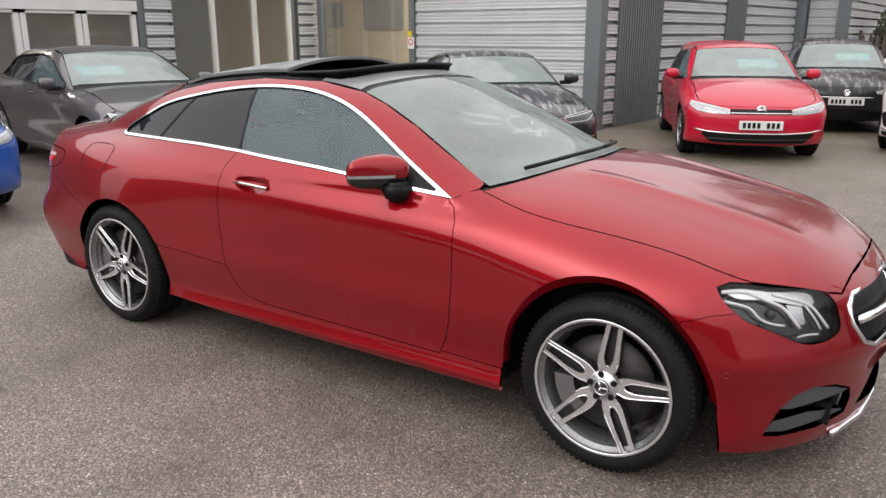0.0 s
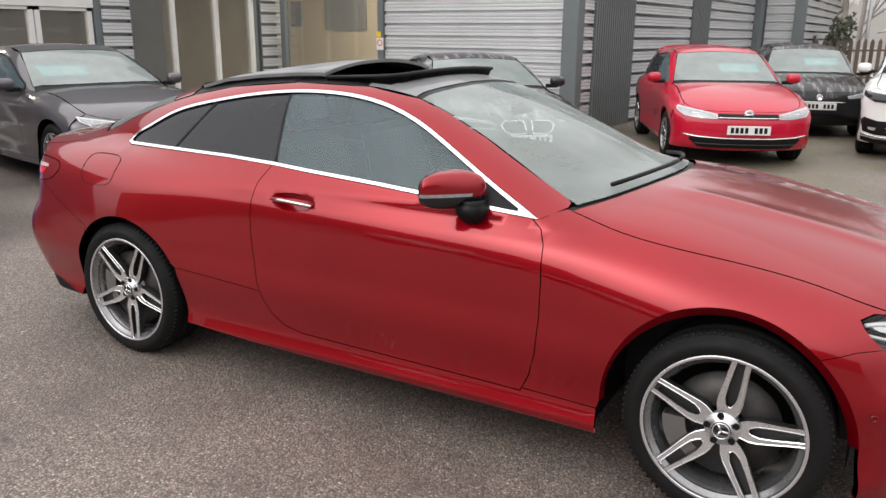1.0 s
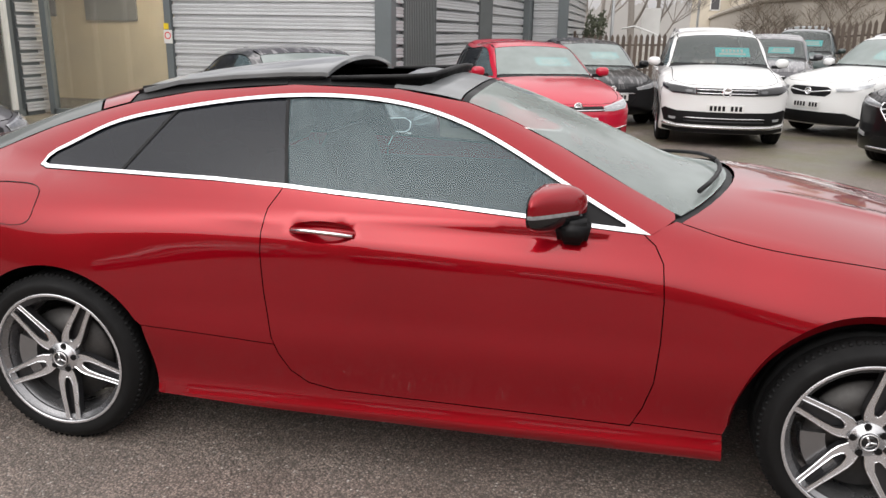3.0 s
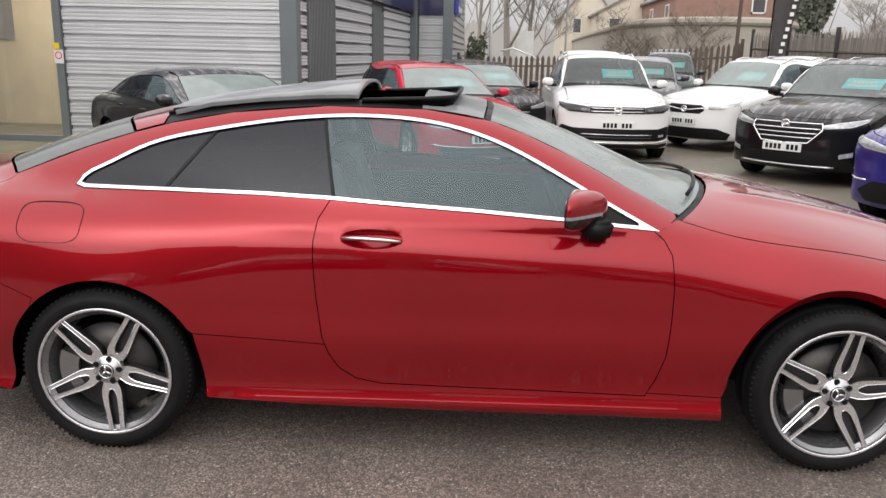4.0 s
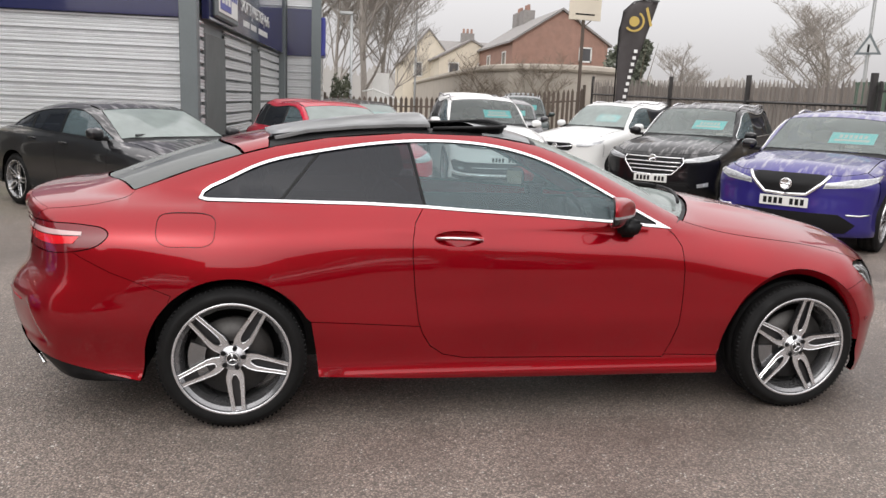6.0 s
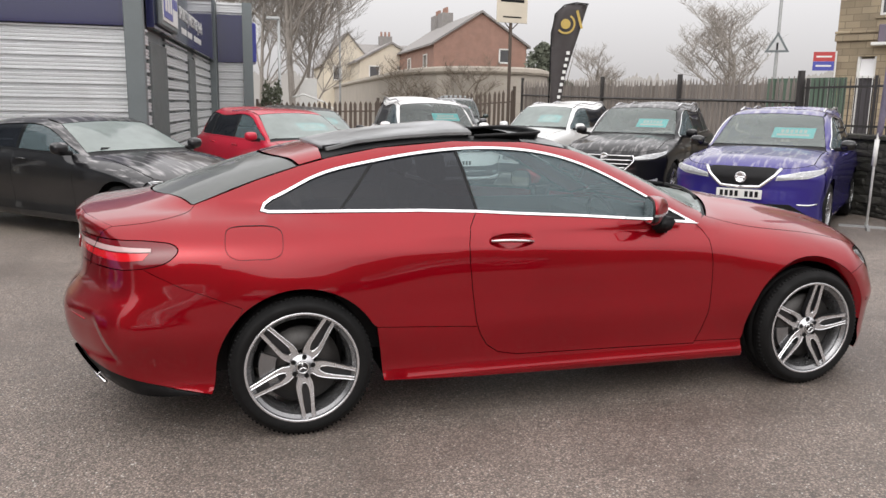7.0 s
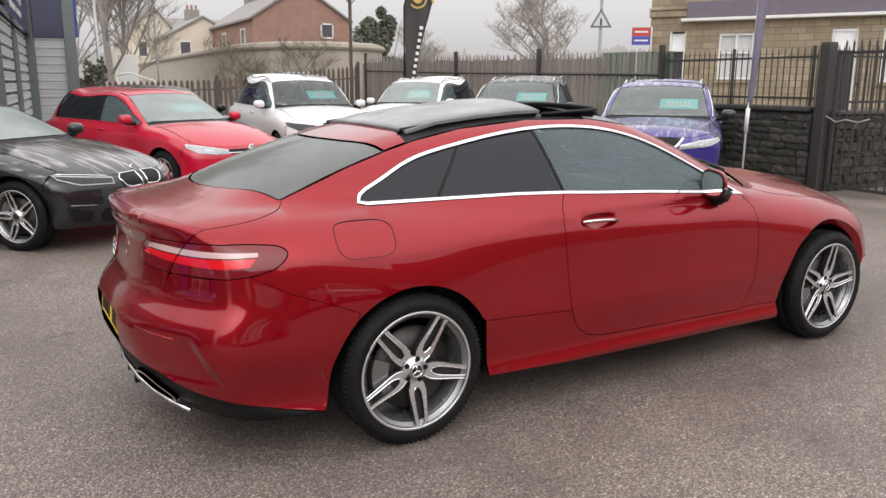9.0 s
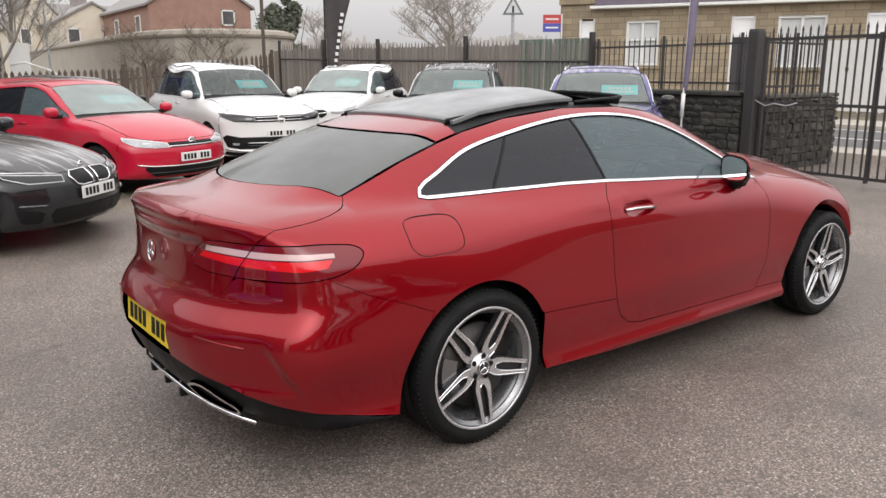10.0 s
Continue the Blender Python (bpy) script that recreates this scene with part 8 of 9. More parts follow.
def pale_mesh(w, z0, z1, mat, d=0.012):
    bm = prism([(-w / 2, z0), (w / 2, z0), (w / 2, z1 - 0.06), (0, z1), (-w / 2, z1 - 0.06)], d)
    ob = link("pale", bm, mat)
    me = ob.data
    bpy.data.objects.remove(ob)
    return me


def palisade(name, label, pts, tops, spacing, w, mat, z0=0.05, post_every=2.75, dark=None, gap_top=0.0):
    f = thing(name, label, "fence", kind="structure")
    me = pale_mesh(w, z0, 1.0, mat)
    for (a, b_), (za, zb) in zip(zip(pts, pts[1:]), zip(tops, tops[1:])):
        a, b_ = Vector((*a, 0)), Vector((*b_, 0))
        L, d = (b_ - a).length, (b_ - a).normalized()
        rot = math.degrees(math.atan2(d.y, d.x))
        m = pose(a.x, a.y, 0, 0, 0, rot)
        n = max(1, int(L / spacing))
        for i in range(n):
            t = (i + 0.5) / n
            o = new("pale", me)
            o.parent = f
            o.matrix_basis = m @ pose(L * t, -0.02, 0, random.uniform(-.6, .6), random.uniform(-.6, .6), random.uniform(-2, 2)) @ Matrix.Diagonal((1, 1, za + (zb - za) * t + random.uniform(-.015, .015), 1))
        for z in (0.35, 0.80):
            bm = bmesh.new()
            add_tube(bm, [m @ Vector((0, 0.02, za * z)), m @ Vector((L, 0.02, zb * z))], 0.025, 4)
            part("rail", bm, dark or mat, f)
        k = max(1, int(L / post_every))
        for i in range(k + 1):
            t = i / k
            part("post", box(-0.04, 0.04, -0.035, 0.05, 0, za + (zb - za) * t + 0.10, m @ pose(L * t, 0, 0)), dark or mat, f)
    return f


palisade("steel_fence", "brown-grey steel palisade fence behind the parked cars", [(7.66, 7.25), (7.75, 15.2), (7.9, 21.9)], [2.14, 2.28, 2.45], 0.145, 0.075, M["palisade"], dark=M["iron"])
palisade("picket_fence", "dark brown picket fence at the back of the yard", [(-1.2, 21.2), (2.7, 21.5), (7.6, 21.9)], [1.55, 1.66, 2.15], 0.165, 0.10, M["timber_brown"])
# a green sheeted fence beyond the palisade
gf = thing("sheet_fence", "green sheeted fence beyond the palisade", "fence", kind="structure")
for i in range(2):
    bm = bmesh.new()
    for k in range(9):
        add_box(bm, i * 1.2 + k * 0.13, i * 1.2 + k * 0.13 + 0.10, -0.02, 0.02 + (k % 2) * 0.015, 0.0, 2.50)
    part("fence_panel", bm, M["sheet_green"], gf)
gf.matrix_basis = pose(13.6, 16.2, 0, 0, 0, -68)
bf = thing("board_fence", "weathered brown board fence beyond the palisade", "fence", pose(13.6, 16.2, 0, 0, 0, 112), kind="structure")
for i in range(72):
    part("board", box(i * 0.15, i * 0.15 + 0.142, -0.012, 0.012, 0.0, 2.34 + random.uniform(-0.03, 0.03)), M["board_brown"], bf)
for z in (0.5, 1.9):
    part("rail", box(0, 10.8, -0.06, -0.012, z, z + 0.09), M["board_brown"], bf)

# road beyond the gate
road = tagged(link("road", box(11.6, 17.5, -40, 60, -0.02, 0.006), M["road"]), "grey main road beyond the boundary", "road", kind="structure")
pav = tagged(link("pavement", box(17.5, 19.6, -40, 22, -0.02, 0.12, bevel=0.01), M["concrete"]), "pale pavement with a kerb along the road", "pavement", kind="structure")
pav2 = tagged(link("pavement", box(10.6, 11.6, -40, 60, -0.02, 0.10, bevel=0.01), M["concrete"]), "pale pavement with a kerb along the road", "pavement", kind="structure")
mark = tagged(link("road_marking", box(14.5, 14.62, -20, 20, 0.004, 0.010), M["white"]), "white road line on the asphalt", "marking", kind="structure")
mark2 = tagged(link("road_marking", box(17.1, 17.2, -20, 20, 0.004, 0.010), M["white"]), "white road line on the asphalt", "marking", kind="structure")
# white hoarding behind the gate
bd = thing("hoarding", "plain white hoarding board on posts beyond the gate", "board")
part("board", box(11.50, 11.55, 1.4, 4.95, 0.78, 2.08), M["white"], bd)
for y in (1.6, 3.2, 4.8):
    part("post", box(11.55, 11.63, y - 0.04, y + 0.04, 0.0, 2.06), M["galv"], bd)

# ---- the stone shop across the road ----
FM = pose(20.0, 20.0, 0, 0, 0, math.degrees(math.atan2(-0.85, 0.53)))
shop = thing("stone_building", "two-storey sandstone shop with a purple fascia", "building", FM)
# wall in pieces round the openings (local x along the front, -y faces the yard)
opens = [(0.02, 0.66, 0.0, 3.55), (1.90, 3.18, 1.72, 3.45), (5.80, 6.64, 0.0, 3.5), (7.42, 9.06, 1.62, 3.48), (10.3, 11.1, 0.0, 3.5), (12.2, 13.6, 1.65, 3.48)]
x = -0.75
for a, b_, z0, z1 in opens:
    part("wall", box(x, a, 0, 0.35, 0, 3.95), M["sandstone"], shop)
    if z0 > 0:
        part("wall", box(a, b_, 0, 0.35, 0, z0), M["sandstone"], shop)
    part("wall", box(a, b_, 0, 0.35, z1, 3.95), M["sandstone"], shop)
    x = b_
part("wall", box(x, 16.0, 0, 0.35, 0, 3.95), M["sandstone"], shop)
x = -0.75
for a, b_ in ((0.58, 1.45), (3.4, 4.4), (6.4, 7.4), (9.4, 10.4), (12.4, 13.4)):
    part("wall", box(x, a, 0.0, 0.35, 3.95, 7.0), M["sandstone"], shop)
    part("wall", box(a, b_, 0.0, 0.35, 3.95, 4.95), M["sandstone"], shop)
    part("wall", box(a, b_, 0.0, 0.35, 6.4, 7.0), M["sandstone"], shop)
    wn_ = part("window", box(a, b_, 0.12, 0.16, 4.95, 6.4), M["window_dark"], shop)
    part("window_frame", box(a, b_, 0.09, 0.14, 4.95, 5.05), M["white"], wn_)
    part("window_frame", box(a, a + 0.08, 0.09, 0.14, 5.05, 6.4), M["white"], wn_)
    part("window_frame", box(b_ - 0.08, b_, 0.09, 0.14, 5.05, 6.4), M["white"], wn_)
    part("window_sill", box(a - 0.1, b_ + 0.1, -0.08, 0.12, 4.85, 4.95), M["sandstone"], wn_)
    x = b_
part("wall", box(x, 16.0, 0.0, 0.35, 3.95, 7.0), M["sandstone"], shop)
part("wall", box(-0.75, -0.40, 0.35, 9.0, 0, 7.0), M["sandstone"], shop)
part("wall", box(15.65, 16.0, 0.35, 9.0, 0, 7.0), M["sandstone"], shop)
part("roof", prism([(-1.0, 7.0), (16.3, 7.0), (14.5, 9.0), (0.8, 9.0)], 9.2, pose(0, -0.15, 0)), M["slate"], shop)
part("fascia", box(0.70, 16.0, -0.30, 0.0, 4.02, 4.62, bevel=0.02), M["purple"], shop, "slate purple shop fascia")
part("gutter", box(0.50, 16.0, -0.36, 0.0, 3.90, 4.01, bevel=0.015), M["white"], shop, "white gutter board")
part("string_course", box(-0.80, 0.70, -0.10, 0.0, 4.10, 4.35, bevel=0.02), M["sandstone"], shop)
part("string_course", box(-0.80, 0.70, -0.14, 0.0, 4.36, 4.45, bevel=0.02), M["sandstone"], shop)
for k, (a, b_, z0, z1) in enumerate(opens):
    if z0 == 0:
        dr = part("door", box(a + 0.08, b_ - 0.08, 0.18, 0.24, 0.1, z1 - 0.75), M["door_dark"], shop, "dark panelled door")
        part("fanlight", box(a + 0.08, b_ - 0.08, 0.18, 0.22, z1 - 0.68, z1 - 0.08), M["lens_white"], dr)
        part("door_frame", box(a, a + 0.08, 0.05, 0.24, 0, z1), M["white"], dr)
        part("door_frame", box(b_ - 0.08, b_, 0.05, 0.24, 0, z1), M["white"], dr)
        part("door_frame", box(a + 0.08, b_ - 0.08, 0.05, 0.24, z1 - 0.76, z1 - 0.68), M["white"], dr)
    else:
        wn_ = part("window", box(a + 0.06, b_ - 0.06, 0.16, 0.20, z0 + 0.06, z1 - 0.06), M["blind"], shop, "window with pale blinds")
        for c0, c1, d0, d1 in ((a, a + 0.09, z0, z1), (b_ - 0.09, b_, z0, z1), ((a + b_) / 2 - 0.05, (a + b_) / 2 + 0.05, z0, z1)):
            part("window_frame", box(c0, c1, 0.06, 0.16, d0, d1), M["white"], wn_)
        part("window_frame", box(a + 0.09, b_ - 0.09, 0.06, 0.16, z1 - 0.10, z1), M["white"], wn_)
        part("window_frame", box(a + 0.09, b_ - 0.09, 0.06, 0.16, z0, z0 + 0.09), M["white"], wn_)
        part("window_frame", box(a + 0.09, b_ - 0.09, 0.07, 0.16, z0 + (z1 - z0) * 0.55, z0 + (z1 - z0) * 0.55 + 0.06), M["white"], wn_)
        part("window_sill", box(a - 0.08, b_ + 0.08, -0.10, 0.06, z0 - 0.12, z0), M["sandstone"], wn_)
ag = thing("agency_board", "red and blue letting board on a pole", "sign", pose(19.1, 20.6, 0, 0, 0, -32))
part("board", box(-0.36, 0.36, -0.012, 0.012, 3.05, 3.38), M["logo_blue"], ag)
part("board", box(-0.36, 0.36, -0.012, 0.012, 3.385, 3.72), M["agency_red"], ag)
for z in (3.55, 3.22):
    part("marking", box(-0.26, 0.26, -0.016, -0.012, z - 0.03, z + 0.03), M["white"], ag, "plain white bar")
part("pole", tube([(0.40, 0, 0), (0.40, 0, 3.75)], 0.03, 8), M["white"], ag)

# ---- signs, flags, lamps ----
ws_ = thing("road_sign", "triangular warning sign on a grey street pole", "sign", pose(17.3, 20.9, 0, 0, 0, -38))
part("pole", tube([(0, 0, 0), (0, 0, 3.2), (0, 0, 9.0)], 0.075, 10, 0.05), M["galv"], ws_)
for r, mt, yy in ((0.42, "steel_grey", -0.10), (0.29, "blind", -0.106)):
    part("sign_plate", prism([(0.0, 3.90 + r * 1.15), (r, 3.90 - r * 0.58), (-r, 3.90 - r * 0.58)], 0.005, pose(0, yy, 0)), M[mt], ws_)
part("sign_mark", box(-0.035, 0.035, -0.110, -0.106, 3.74, 4.0), M["black"], ws_)
bo = thing("sign_board", "cream name board on a brown pole", "sign", pose(7.62, 22.6, 0, 0, 0, 8))
part("pole", tube([(0, 0, 0), (0, 0, 5.0)], 0.06, 10), M["timber_brown"], bo)
part("board", box(-0.60, 0.60, -0.10, -0.06, 4.45, 6.0, bevel=0.01), M["render_cream"], bo)
for z, w_, h_ in ((4.62, 0.36, 0.05), (5.15, 0.46, 0.10), (5.5, 0.3, 0.06)):
    part("marking", box(-w_, w_, -0.105, -0.10, z, z + h_), M["black"], bo, "plain dark bar")
part("brace", tube([(0, -0.02, 4.2), (-0.3, -0.06, 4.5)], 0.02, 6), M["timber_brown"], bo)
part("brace", tube([(0, -0.02, 4.2), (0.3, -0.06, 4.5)], 0.02, 6), M["timber_brown"], bo)


def cloth(outline, m, mat, name, parent, label="", wave=0.04):
    v2, f, rings = flat_mesh(outline, (), 0.12)
    bm = bmesh.new()
    vs = [bm.verts.new((p[0], wave * math.sin(p[0] * 7 + p[1] * 2.2), p[1])) for p in v2]
    for t in f:
        bm.faces.new([vs[i] for i in t])
    bmesh.ops.recalc_face_normals(bm, faces=bm.faces)
    bmesh.ops.solidify(bm, geom=list(bm.faces), thickness=0.006)
    bm.transform(m)
    return part(name, bm, mat, parent, label, True)


fl = thing("feather_flag", "dark feather banner with a yellow swirl and pale marks", "flag", pose(6.36, 15.5, 0, 0, 0, -12))
out = smooth_line([(0.02, 1.15), (0.0, 2.3), (0.0, 3.55), (0.08, 3.95), (0.32, 4.18), (0.62, 4.25), (0.92, 4.22)], 4) + smooth_line([(0.92, 4.22), (0.78, 3.7), (0.58, 3.05), (0.42, 2.4), (0.30, 1.7), (0.24, 1.15)], 4)[1:]
cloth(out, pose(0, 0, 0), M["flag_dark"], "banner", fl)
part("pole", tube([(-0.02, 0, 0), (-0.02, 0, 3.5), (0.06, 0, 3.97), (0.3, 0, 4.2), (0.6, 0, 4.27), (0.94, 0, 4.24)], 0.018, 8), M["black"], fl, "", True)
for r0, r1, a0, a1 in ((0.26, 0.21, -140, 60), (0.13, 0.0, 0, 360)):
    pts = arc(0.34, 3.72, r0, a0, a1, 16) + (arc(0.34, 3.72, r1, a1, a0, 16) if r1 else [])
    part("banner_mark", prism(pts, 0.004, pose(0, -0.06, 0)), M["flag_gold"], fl, "yellow swirl")
part("banner_mark", prism([(0.60, 4.05), (0.66, 4.08), (0.80, 3.62), (0.74, 3.60)], 0.004, pose(0, -0.06, 0)), M["flag_gold"], fl, "yellow stroke")
for i in range(10):
    z = 1.45 + i * 0.165
    part("banner_mark", box(0.14 + i * 0.028, 0.22 + i * 0.029, -0.062, -0.056, z, z + 0.085), M["plate_white"], fl, "plain pale bar")
pf = thing("feather_flag", "faded purple feather banner on a white pole", "flag", pose(6.6, 4.30, 0, 0, 0, -40))
out = [(0.0, 1.22), (0.02, 2.2), (0.06, 3.3), (0.14, 4.3), (0.29, 4.3), (0.22, 3.4), (0.14, 2.3), (0.07, 1.25)]
cloth(out, pose(-0.02, 0, 0), M["purple_flag"], "banner", pf, wave=0.03)
part("pole", tube([(-0.01, 0.02, 0.0), (0.0, 0.02, 1.2), (0.04, 0.02, 3.3), (0.12, 0.02, 4.35)], 0.016, 8), M["white"], pf, "", True)
part("sleeve", tube([(-0.01, 0, 0.85), (0.0, 0, 1.2)], 0.03, 8), M["white"], pf, "", True)
part("base", box(-0.35, 0.35, -0.02, 0.02, 0.0, 0.03), M["galv"], pf)
part("base", box(-0.02, 0.02, -0.35, 0.35, 0.0, 0.035), M["galv"], pf)
for x_, y_, h_, arm in ((-0.28, 26.0, 4.6, 0.0), (3.4, 38.0, 7.6, 1.3)):
    lp = thing("street_lamp", "grey steel street lamp post", "street lamp", pose(x_, y_, 0))
    part("pole", tube([(0, 0, 0), (0, 0, 1.2), (0, 0, h_)], 0.07, 10, 0.05), M["galv"], lp, "", True)
    if arm:
        part("arm", tube([(0, 0, h_ - 0.05), (0.3, 0, h_ + 0.1), (arm, 0, h_ + 0.14)], 0.045, 8), M["galv"], lp, "", True)
        part("lantern", box(arm - 0.1, arm + 0.55, -0.1, 0.1, h_ + 0.10, h_ + 0.2, bevel=0.03), M["galv"], lp)
    else:
        part("lantern", box(-0.45, 0.05, -0.09, 0.09, h_ - 0.05, h_ + 0.07, bevel=0.03), M["galv"], lp)
cb = thing("notice_board", "white notice board on legs by the road", "board", pose(1.1, 30.0, 0))
part("board", box(-0.36, 0.36, -0.03, 0.03, 1.2, 2.6, bevel=0.01), M["white"], cb)
part("leg", box(-0.36, -0.30, -0.03, 0.03, 0, 1.2), M["galv"], cb)
part("leg", box(0.30, 0.36, -0.03, 0.03, 0, 1.2), M["galv"], cb)
hr = thing("hand_rail", "white tubular hand rail by the road", "rail", pose(1.0, 24.5, 0))
part("tube", tube([(-0.9, 0, 1.75), (-0.5, 0, 1.85), (0.2, 0, 1.6), (0.7, 0, 1.25), (0.75, 0, 0.0)], 0.03, 8), M["white"], hr, "", True)

# ---- retaining wall and houses ----
line = smooth_line([(6.6, 70.0), (5.7, 42.0), (5.65, 33.5), (5.95, 29.3), (6.9, 27.4), (8.4, 26.75), (10.0, 27.0), (11.6, 29.5)], 6)
rw_ = tagged(link("retaining_wall", bmesh.new(), M["concrete"]), "long curved pale retaining wall with a rounded coping", "wall", kind="structure")


def ribbon(pts, prof):
    """A profile (offset, z) carried along a plan line."""
    bm = bmesh.new()
    rows = []
    for i, p in enumerate(pts):
        a, b_ = Vector(pts[max(0, i - 1)]), Vector(pts[min(len(pts) - 1, i + 1)])
        d = (b_ - a).normalized()
        nn = Vector((d.y, -d.x))
        rows.append([bm.verts.new((p[0] + nn.x * o, p[1] + nn.y * o, z)) for o, z in prof])
    for a, b_ in zip(rows, rows[1:]):
        for i in range(len(prof) - 1):
            bm.faces.new((a[i], a[i + 1], b_[i + 1], b_[i]))
    bmesh.ops.recalc_face_normals(bm, faces=bm.faces)
    return bm


part("wall_face", ribbon(line, [(-0.2, 0), (-0.2, 2.86), (0.2, 2.86), (0.2, 0)]), M["concrete"], rw_)
part("coping", ribbon(line, [(-0.30, 2.86), (-0.34, 2.95), (-0.28, 3.08), (0, 3.16), (0.28, 3.08), (0.34, 2.95), (0.30, 2.86), (-0.30, 2.86)]), M["coping_pale"], rw_)


def gable_house(name, label, m, w, d, eaves, ridge, wall_mat, roof_mat, chimneys=(), windows=(), side_windows=()):
    """A house with its gable to -y; local x across the gable."""
    h = thing(name, label, "house", m)
    part("wall", prism([(0, 0), (w, 0), (w, eaves), (w / 2, ridge), (0, eaves)], d), wall_mat, h)
    over, th = 0.25, 0.16
    sl = (ridge - eaves) / (w / 2)
    for sgn in (1, -1):
        pts = [(w / 2, ridge + 0.02), (w / 2 - sgn * (w / 2 + over), eaves - sl * over + 0.02), (w / 2 - sgn * (w / 2 + over), eaves - sl * over + th), (w / 2, ridge + th + 0.02)]
        part("roof", prism(pts, d + 0.4, pose(0, -0.2, 0)), roof_mat, h)
    for x, y, s in chimneys:
        ch = part("chimney", box(x - s, x + s, y - s * 1.6, y + s * 1.6, eaves, ridge + 1.0), M["slate"], h)
        for k in (-1, 0, 1):
            part("chimney_pot", tube([(x, y + k * s, ridge + 1.0), (x, y + k * s, ridge + 1.45)], 0.13, 8, 0.10), M["brick_red"], ch)
    for x, z, ww, hh in windows:
        wn_ = part("window", box(x - ww / 2 + 0.06, x + ww / 2 - 0.06, -0.02, 0.05, z - hh / 2 + 0.06, z + hh / 2 - 0.06), M["window_dark"], h)
        for a, b_, c0, c1 in ((-ww / 2, -ww / 2 + 0.09, -hh / 2, hh / 2), (ww / 2 - 0.09, ww / 2, -hh / 2, hh / 2), (-ww / 2, ww / 2, hh / 2 - 0.09, hh / 2), (-ww / 2, ww / 2, -hh / 2, -hh / 2 + 0.1)):
            part("window_frame", box(x + a, x + b_, -0.05, 0.0, z + c0, z + c1), M["white"], wn_)
    for y, z, ww, hh in side_windows:
        wn_ = part("window", box(-0.03, 0.05, y - ww / 2, y + ww / 2, z - hh / 2, z + hh / 2), M["window_dark"], h)
        part("window_frame", box(-0.06, 0.0, y - ww / 2 - 0.08, y - ww / 2, z - hh / 2, z + hh / 2), M["white"], wn_)
        part("window_frame", box(-0.06, 0.0, y + ww / 2, y + ww / 2 + 0.08, z - hh / 2, z + hh / 2), M["white"], wn_)
        part("window_frame", box(-0.06, 0.0, y - ww / 2 - 0.08, y + ww / 2 + 0.08, z + hh / 2, z + hh / 2 + 0.08), M["white"], wn_)
        part("window_sill", box(-0.10, 0.0, y - ww / 2 - 0.1, y + ww / 2 + 0.1, z - hh / 2 - 0.1, z - hh / 2), M["white"], wn_)
    return h


gable_house("house", "red brick end-terrace house with chimneys", pose(10.9, 48, 0), 6.6, 13, 5.65, 7.75, M["brick_red"], M["slate"], chimneys=((3.3, 10.0, 0.45), (3.3, 12.4, 0.45)), windows=((5.05, 4.95, 0.9, 1.0),), side_windows=((2.5, 4.3, 1.0, 1.4), (8.0, 4.3, 1.0, 1.4)))
gable_house("house", "low white rendered cottage", pose(7.6, 60, 0), 5.2, 8, 5.0, 6.4, M["render_cream"], M["slate"], windows=((1.2, 4.1, 0.9, 1.1), (3.6, 4.1, 0.9, 1.1)))
gable_house("house", "cream rendered house with a steep gable", pose(5.2, 66, 0), 4.4, 9, 5.0, 7.6, M["render_cream"], M["slate"], windows=((1.3, 4.2, 0.8, 1.3), (3.0, 4.2, 0.8, 1.3)))
gable_house("house", "cream rendered house with a slate roof", pose(16.5, 72, 0, 0, 0, 90), 8.0, 8.0, 5.4, 7.3, M["render_cream"], M["slate"], chimneys=((4.0, 4.0, 0.4),))

# ---- trees and bushes ----
def bare_tree(name, label, m, height, spread, seed, levels=5, kids=4, trunk_r=0.2, start=0.25, mat="bark", twig=0.007):
    rnd = random.Random(seed)
    t = thing(name, label, "tree", m)
    tb, cb_ = bmesh.new(), bmesh.new()

    def grow(p, d, ln, r, lev):
        pts, q, dd = [p], p, d.copy()
        n = 4 if lev < 2 else 3
        for _ in range(n):
            dd = (dd + Vector((rnd.gauss(0, 0.10 if lev else 0.03), rnd.gauss(0, 0.10 if lev else 0.03), rnd.gauss(0.04, 0.08)))).normalized()
            q = q + dd * (ln / n)
            pts.append(q)
        add_tube(tb if lev < 2 else cb_, pts, r, 6 if lev < 2 else 3, r * 0.45, caps=False)
        if lev >= levels:
            return
        for i in range(kids + (8 if lev == 0 else 0)):
            f = start + (1 - start) * (i + rnd.random()) / (kids + (8 if lev == 0 else 0)) if lev == 0 else 0.3 + 0.7 * rnd.random()
            j = min(int(f * n), n - 1)
            o = pts[j].lerp(pts[j + 1], f * n - j)
            az = rnd.uniform(0, math.tau)
            side = Vector((math.cos(az), math.sin(az), rnd.uniform(0.1, 0.75))).normalized()
            nd = (dd * 0.55 + side * spread).normalized()
            grow(o, nd, ln * rnd.uniform(0.5, 0.72), max(r * (0.36 if lev == 0 else 0.55), twig), lev + 1)
    grow(Vector((0, 0, 0)), Vector((0, 0, 1)), height * 0.62, trunk_r, 0)
    part("trunk", tb, M[mat], t, "", True)
    part("crown", cb_, M[mat], t, "bare twigs")
    return t


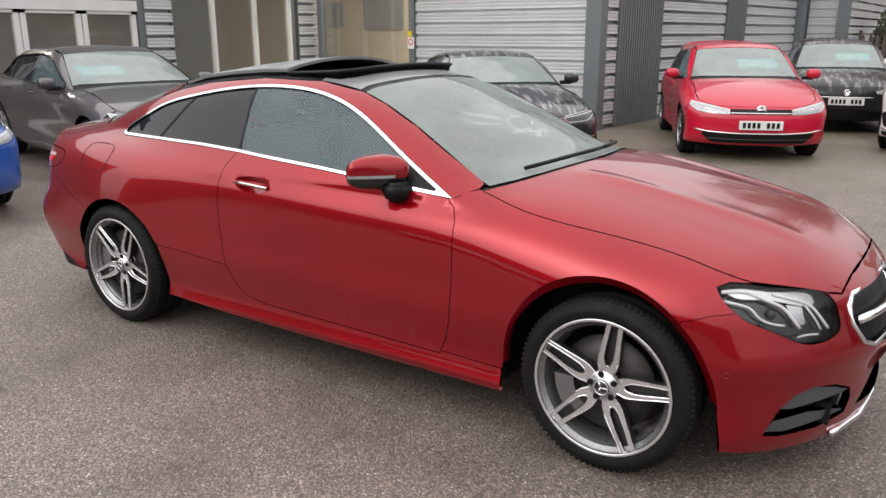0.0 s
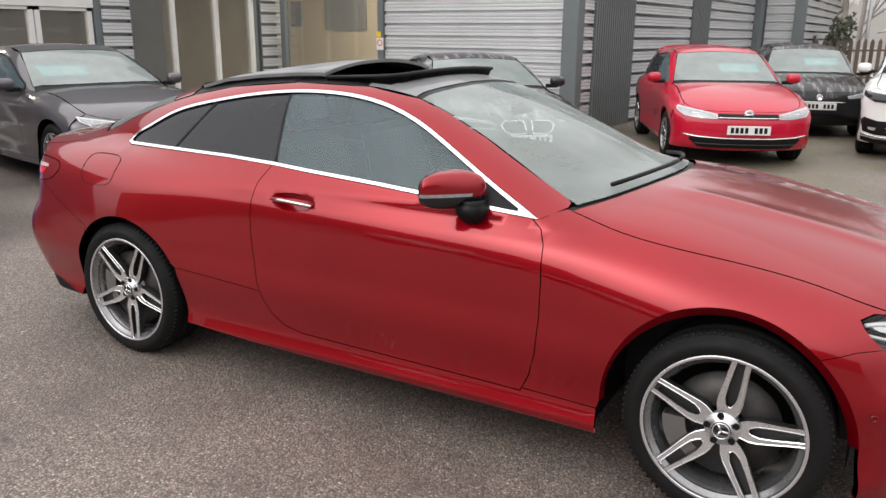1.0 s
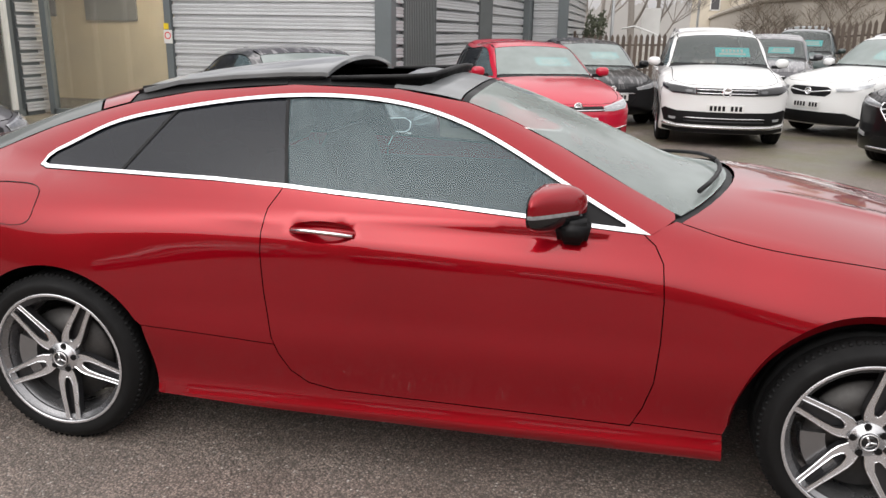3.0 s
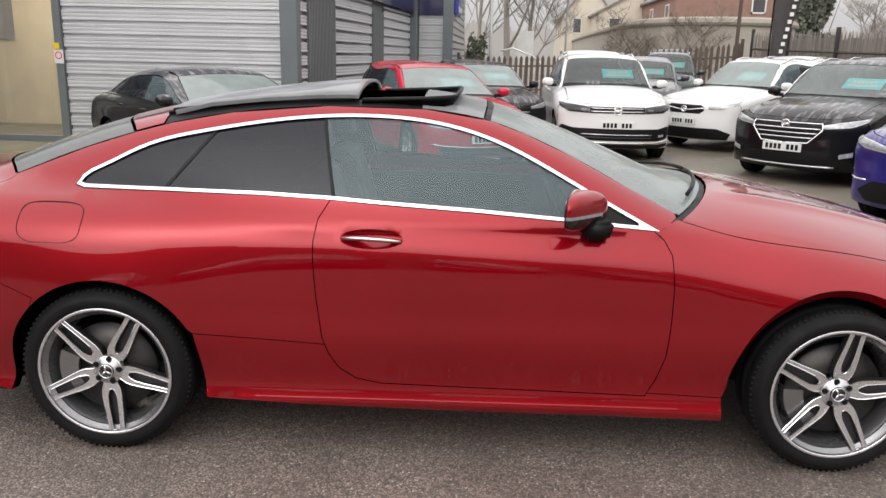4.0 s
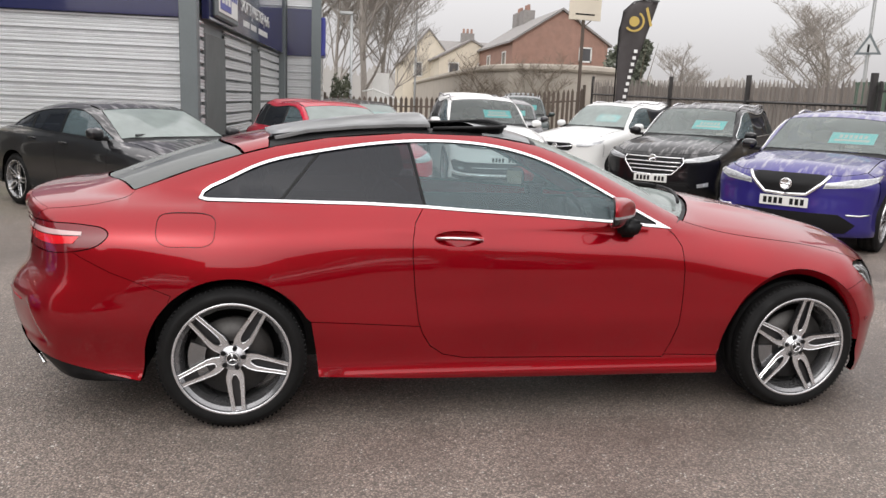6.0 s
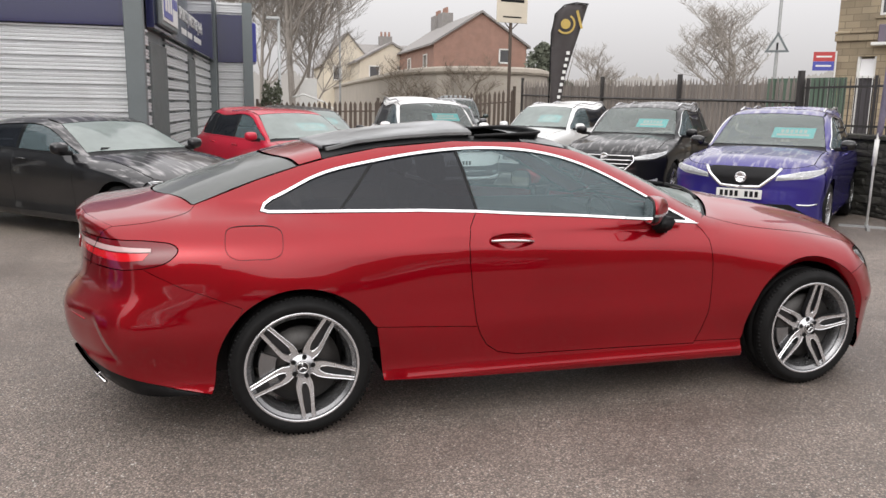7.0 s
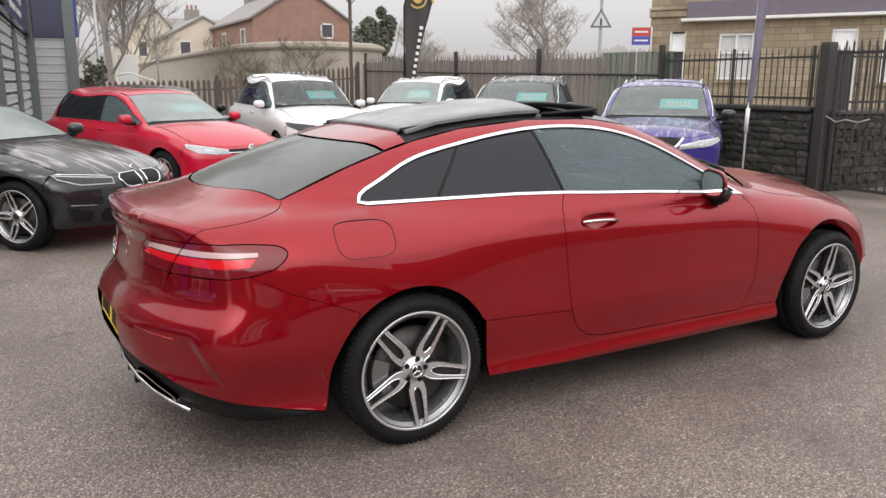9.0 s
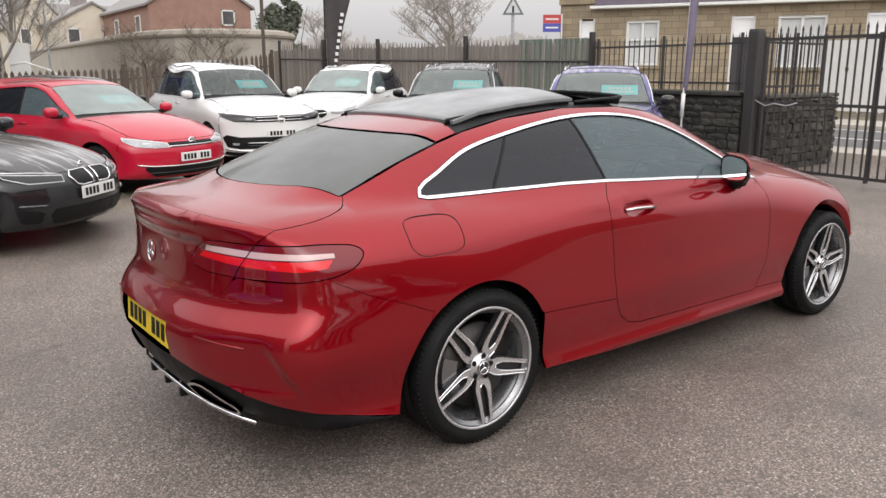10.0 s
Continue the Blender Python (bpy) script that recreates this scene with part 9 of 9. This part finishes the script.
def leaf_mass(name, label, m, size, n, mat, seed, leaf=0.10, category="bush", shape=None):
    rnd = random.Random(seed)
    t = thing(name, label, category, m)
    verts, faces = [], []
    blobs = [(rnd.uniform(-0.7, 0.7), rnd.uniform(-0.7, 0.7), rnd.uniform(0.15, 0.95), rnd.uniform(0.25, 0.5)) for _ in range(14)]
    for i in range(n):
        bx, by, bz, br = rnd.choice(blobs)
        if shape == "cone":
            bx, by, br = bx * (1.05 - bz), by * (1.05 - bz), br * (1.15 - bz)
        v = Vector((rnd.gauss(0, 1), rnd.gauss(0, 1), rnd.gauss(0, 1))).normalized() * br * rnd.uniform(0.6, 1.0)
        c = Vector(((bx + v.x) * size[0], (by + v.y) * size[1], max(0.02, (bz + v.z * 0.6)) * size[2]))
        a = Vector((rnd.gauss(0, 1), rnd.gauss(0, 1), rnd.gauss(0, 1))).normalized()
        b_ = a.cross(Vector((rnd.gauss(0, 1), rnd.gauss(0, 1), rnd.gauss(0, 1)))).normalized()
        s = leaf * rnd.uniform(0.6, 1.4)
        k = len(verts)
        verts += [tuple(c - a * s), tuple(c + b_ * s * 0.5), tuple(c + a * s), tuple(c - b_ * s * 0.5)]
        faces.append((k, k + 1, k + 2, k + 3))
    me = bpy.data.meshes.new("foliage")
    me.from_pydata(verts, [], faces)
    me.materials.append(M[mat])
    o = new("foliage", me)
    o.parent = t
    o["kind"] = "stuff"
    bm = bmesh.new()
    for k in range(5):
        e = Vector((rnd.uniform(-.5, .5) * size[0], rnd.uniform(-.5, .5) * size[1], size[2] * 0.8))
        add_tube(bm, [(e.x * 0.2, e.y * 0.2, 0), (e.x * 0.6, e.y * 0.6, e.z * 0.5), tuple(e)], 0.05, 5, 0.01)
    part("trunk", bm, M["bark"], t)
    return t


bare_tree("tree", "tall bare tree beside the road", pose(0.4, 29.0, 0), 12.5, 0.75, 11, levels=5, kids=4, trunk_r=0.17, start=0.22, mat="bark_hazed", twig=0.008)
bare_tree("tree", "tall bare tree beside the road", pose(-1.6, 33.0, 0), 11.5, 0.8, 12, levels=5, kids=4, trunk_r=0.19, mat="bark_hazed", twig=0.008)
bare_tree("tree", "spreading bare tree beyond the fence", pose(31.5, 44.0, 0), 8.6, 1.1, 5, levels=5, kids=4, trunk_r=0.2, start=0.1, mat="bark_hazed", twig=0.013)
bare_tree("tree", "small bare tree beyond the fence", pose(24.0, 50.0, 0), 5.4, 1.0, 6, levels=4, kids=5, trunk_r=0.14, start=0.1, mat="bark_hazed")
bare_tree("shrub", "leafless shrub before the retaining wall", pose(7.0, 26.3, 0), 3.4, 1.0, 7, levels=4, kids=4, trunk_r=0.05, start=0.05)
bare_tree("shrub", "leafless shrub before the retaining wall", pose(5.2, 28.5, 0), 3.0, 1.0, 8, levels=4, kids=4, trunk_r=0.05, start=0.05)
bare_tree("tree", "bare winter tree with fine twigs beside the building", pose(-0.9, 30.5, 0), 10.0, 0.72, 31, levels=5, kids=5, trunk_r=0.11, start=0.12, mat="bark_hazed", twig=0.007)
bare_tree("tree", "bare winter tree with fine twigs beside the building", pose(1.3, 34.0, 0), 11.0, 0.72, 32, levels=5, kids=5, trunk_r=0.12, start=0.12, mat="bark_hazed", twig=0.007)
leaf_mass("bush", "dark green bush at the corner of the building", pose(-0.75, 22.6, 0), (0.42, 0.8, 2.0), 1500, "leaf", 22, 0.06)
leaf_mass("conifer", "dark green evergreen behind the fence", pose(16.2, 40.0, 0), (3.4, 2.8, 6.5), 9000, "leaf_hazed", 23, 0.15, "tree", "cone")
# a line of far trees, the mist put into its pale colour
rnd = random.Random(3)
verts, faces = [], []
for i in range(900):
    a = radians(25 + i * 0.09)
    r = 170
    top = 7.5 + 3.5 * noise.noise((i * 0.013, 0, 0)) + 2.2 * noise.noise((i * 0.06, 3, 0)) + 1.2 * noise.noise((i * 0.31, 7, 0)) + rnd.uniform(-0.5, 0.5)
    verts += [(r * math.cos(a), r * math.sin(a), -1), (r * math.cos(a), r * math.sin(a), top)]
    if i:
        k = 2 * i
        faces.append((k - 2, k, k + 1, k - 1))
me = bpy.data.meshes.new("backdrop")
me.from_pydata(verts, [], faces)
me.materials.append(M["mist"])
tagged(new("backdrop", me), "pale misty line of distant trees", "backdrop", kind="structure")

# ---- unseen brick walls added behind the camera to close the yard and darken reflections ----
for x0, x1, y0, y1, h_, mt, lb in ((-20, -4, -17.2, -17, 5.0, "brick_red", "unseen brick wall added to close the yard and darken reflections"), (-4, 6, -17.2, -17.05, 4.4, "brick_red", "unseen brick wall added to close the yard and darken reflections"), (6, 24, -17.2, -17, 5.2, "brick_red", "unseen brick wall added to close the yard and darken reflections")):
    tagged(link("wall_south", box(x0, x1, y0, y1, 0, h_), M[mt]), lb, "wall", kind="structure")
# more parked cars
audi = dict(tiguan, key="suv_e", h=1.60, face=dict(both=[("headlamp", [(-0.42, 0.80), (-0.62, 0.82), (-0.84, 0.85), (-0.84, 0.78), (-0.70, 0.73), (-0.42, 0.72)], "headlamp", 0.003)], middle=[("grille", [(-0.34, 0.44), (-0.42, 0.62), (-0.38, 0.80)], "black", 0.002)], strips=[("grille_frame", [(-0.38, 0.805), (0.38, 0.805)], "chrome", 0.012)], badge=(0.70, 0.06), plate=0.56), rails=None)
parked_car(audi, P_GREY, "dark grey crossover half hidden between two parked cars", facing(3.2, 13.9, -0.18, -0.98, 2.24))
parked_car(dict(tiguan, key="suv_f", h=1.80, belt=(1.15, 1.2), cowl=(0.98, 1.22), nose=1.0, face=audi["face"]), P_GREEN, "dark green off-roader by the back fence", facing(4.6, 18.6, -0.25, -0.97, 2.24) @ pose(0, 0, 0))
parked_car(dict(hatch, key="hatch_b", card=None), P_BRIGHT, "bright blue hatchback parked beside the coupe", facing(-4.45, -0.66, 1.0, 0.0, 2.18))
# the row behind the walk, mirrored in the coupe's flank
for spec, colour, label, x_, y_, nx in ((tiguan, P_WHITE, "white family off-roader in the opposite parking row", 0.9, -9.6, 0.05), (golf, P_SLATE, "dark hatchback in the opposite parking row", -1.9, -9.9, -0.04), (mokka, P_WHITE, "white small off-roader in the opposite parking row", -4.7, -9.7, 0.03), (tucson, P_GREY, "grey off-roader in the opposite parking row", 3.7, -9.8, 0.0)):
    parked_car(spec, colour, label, facing(x_, y_, nx, 1.0, spec["xf"]))
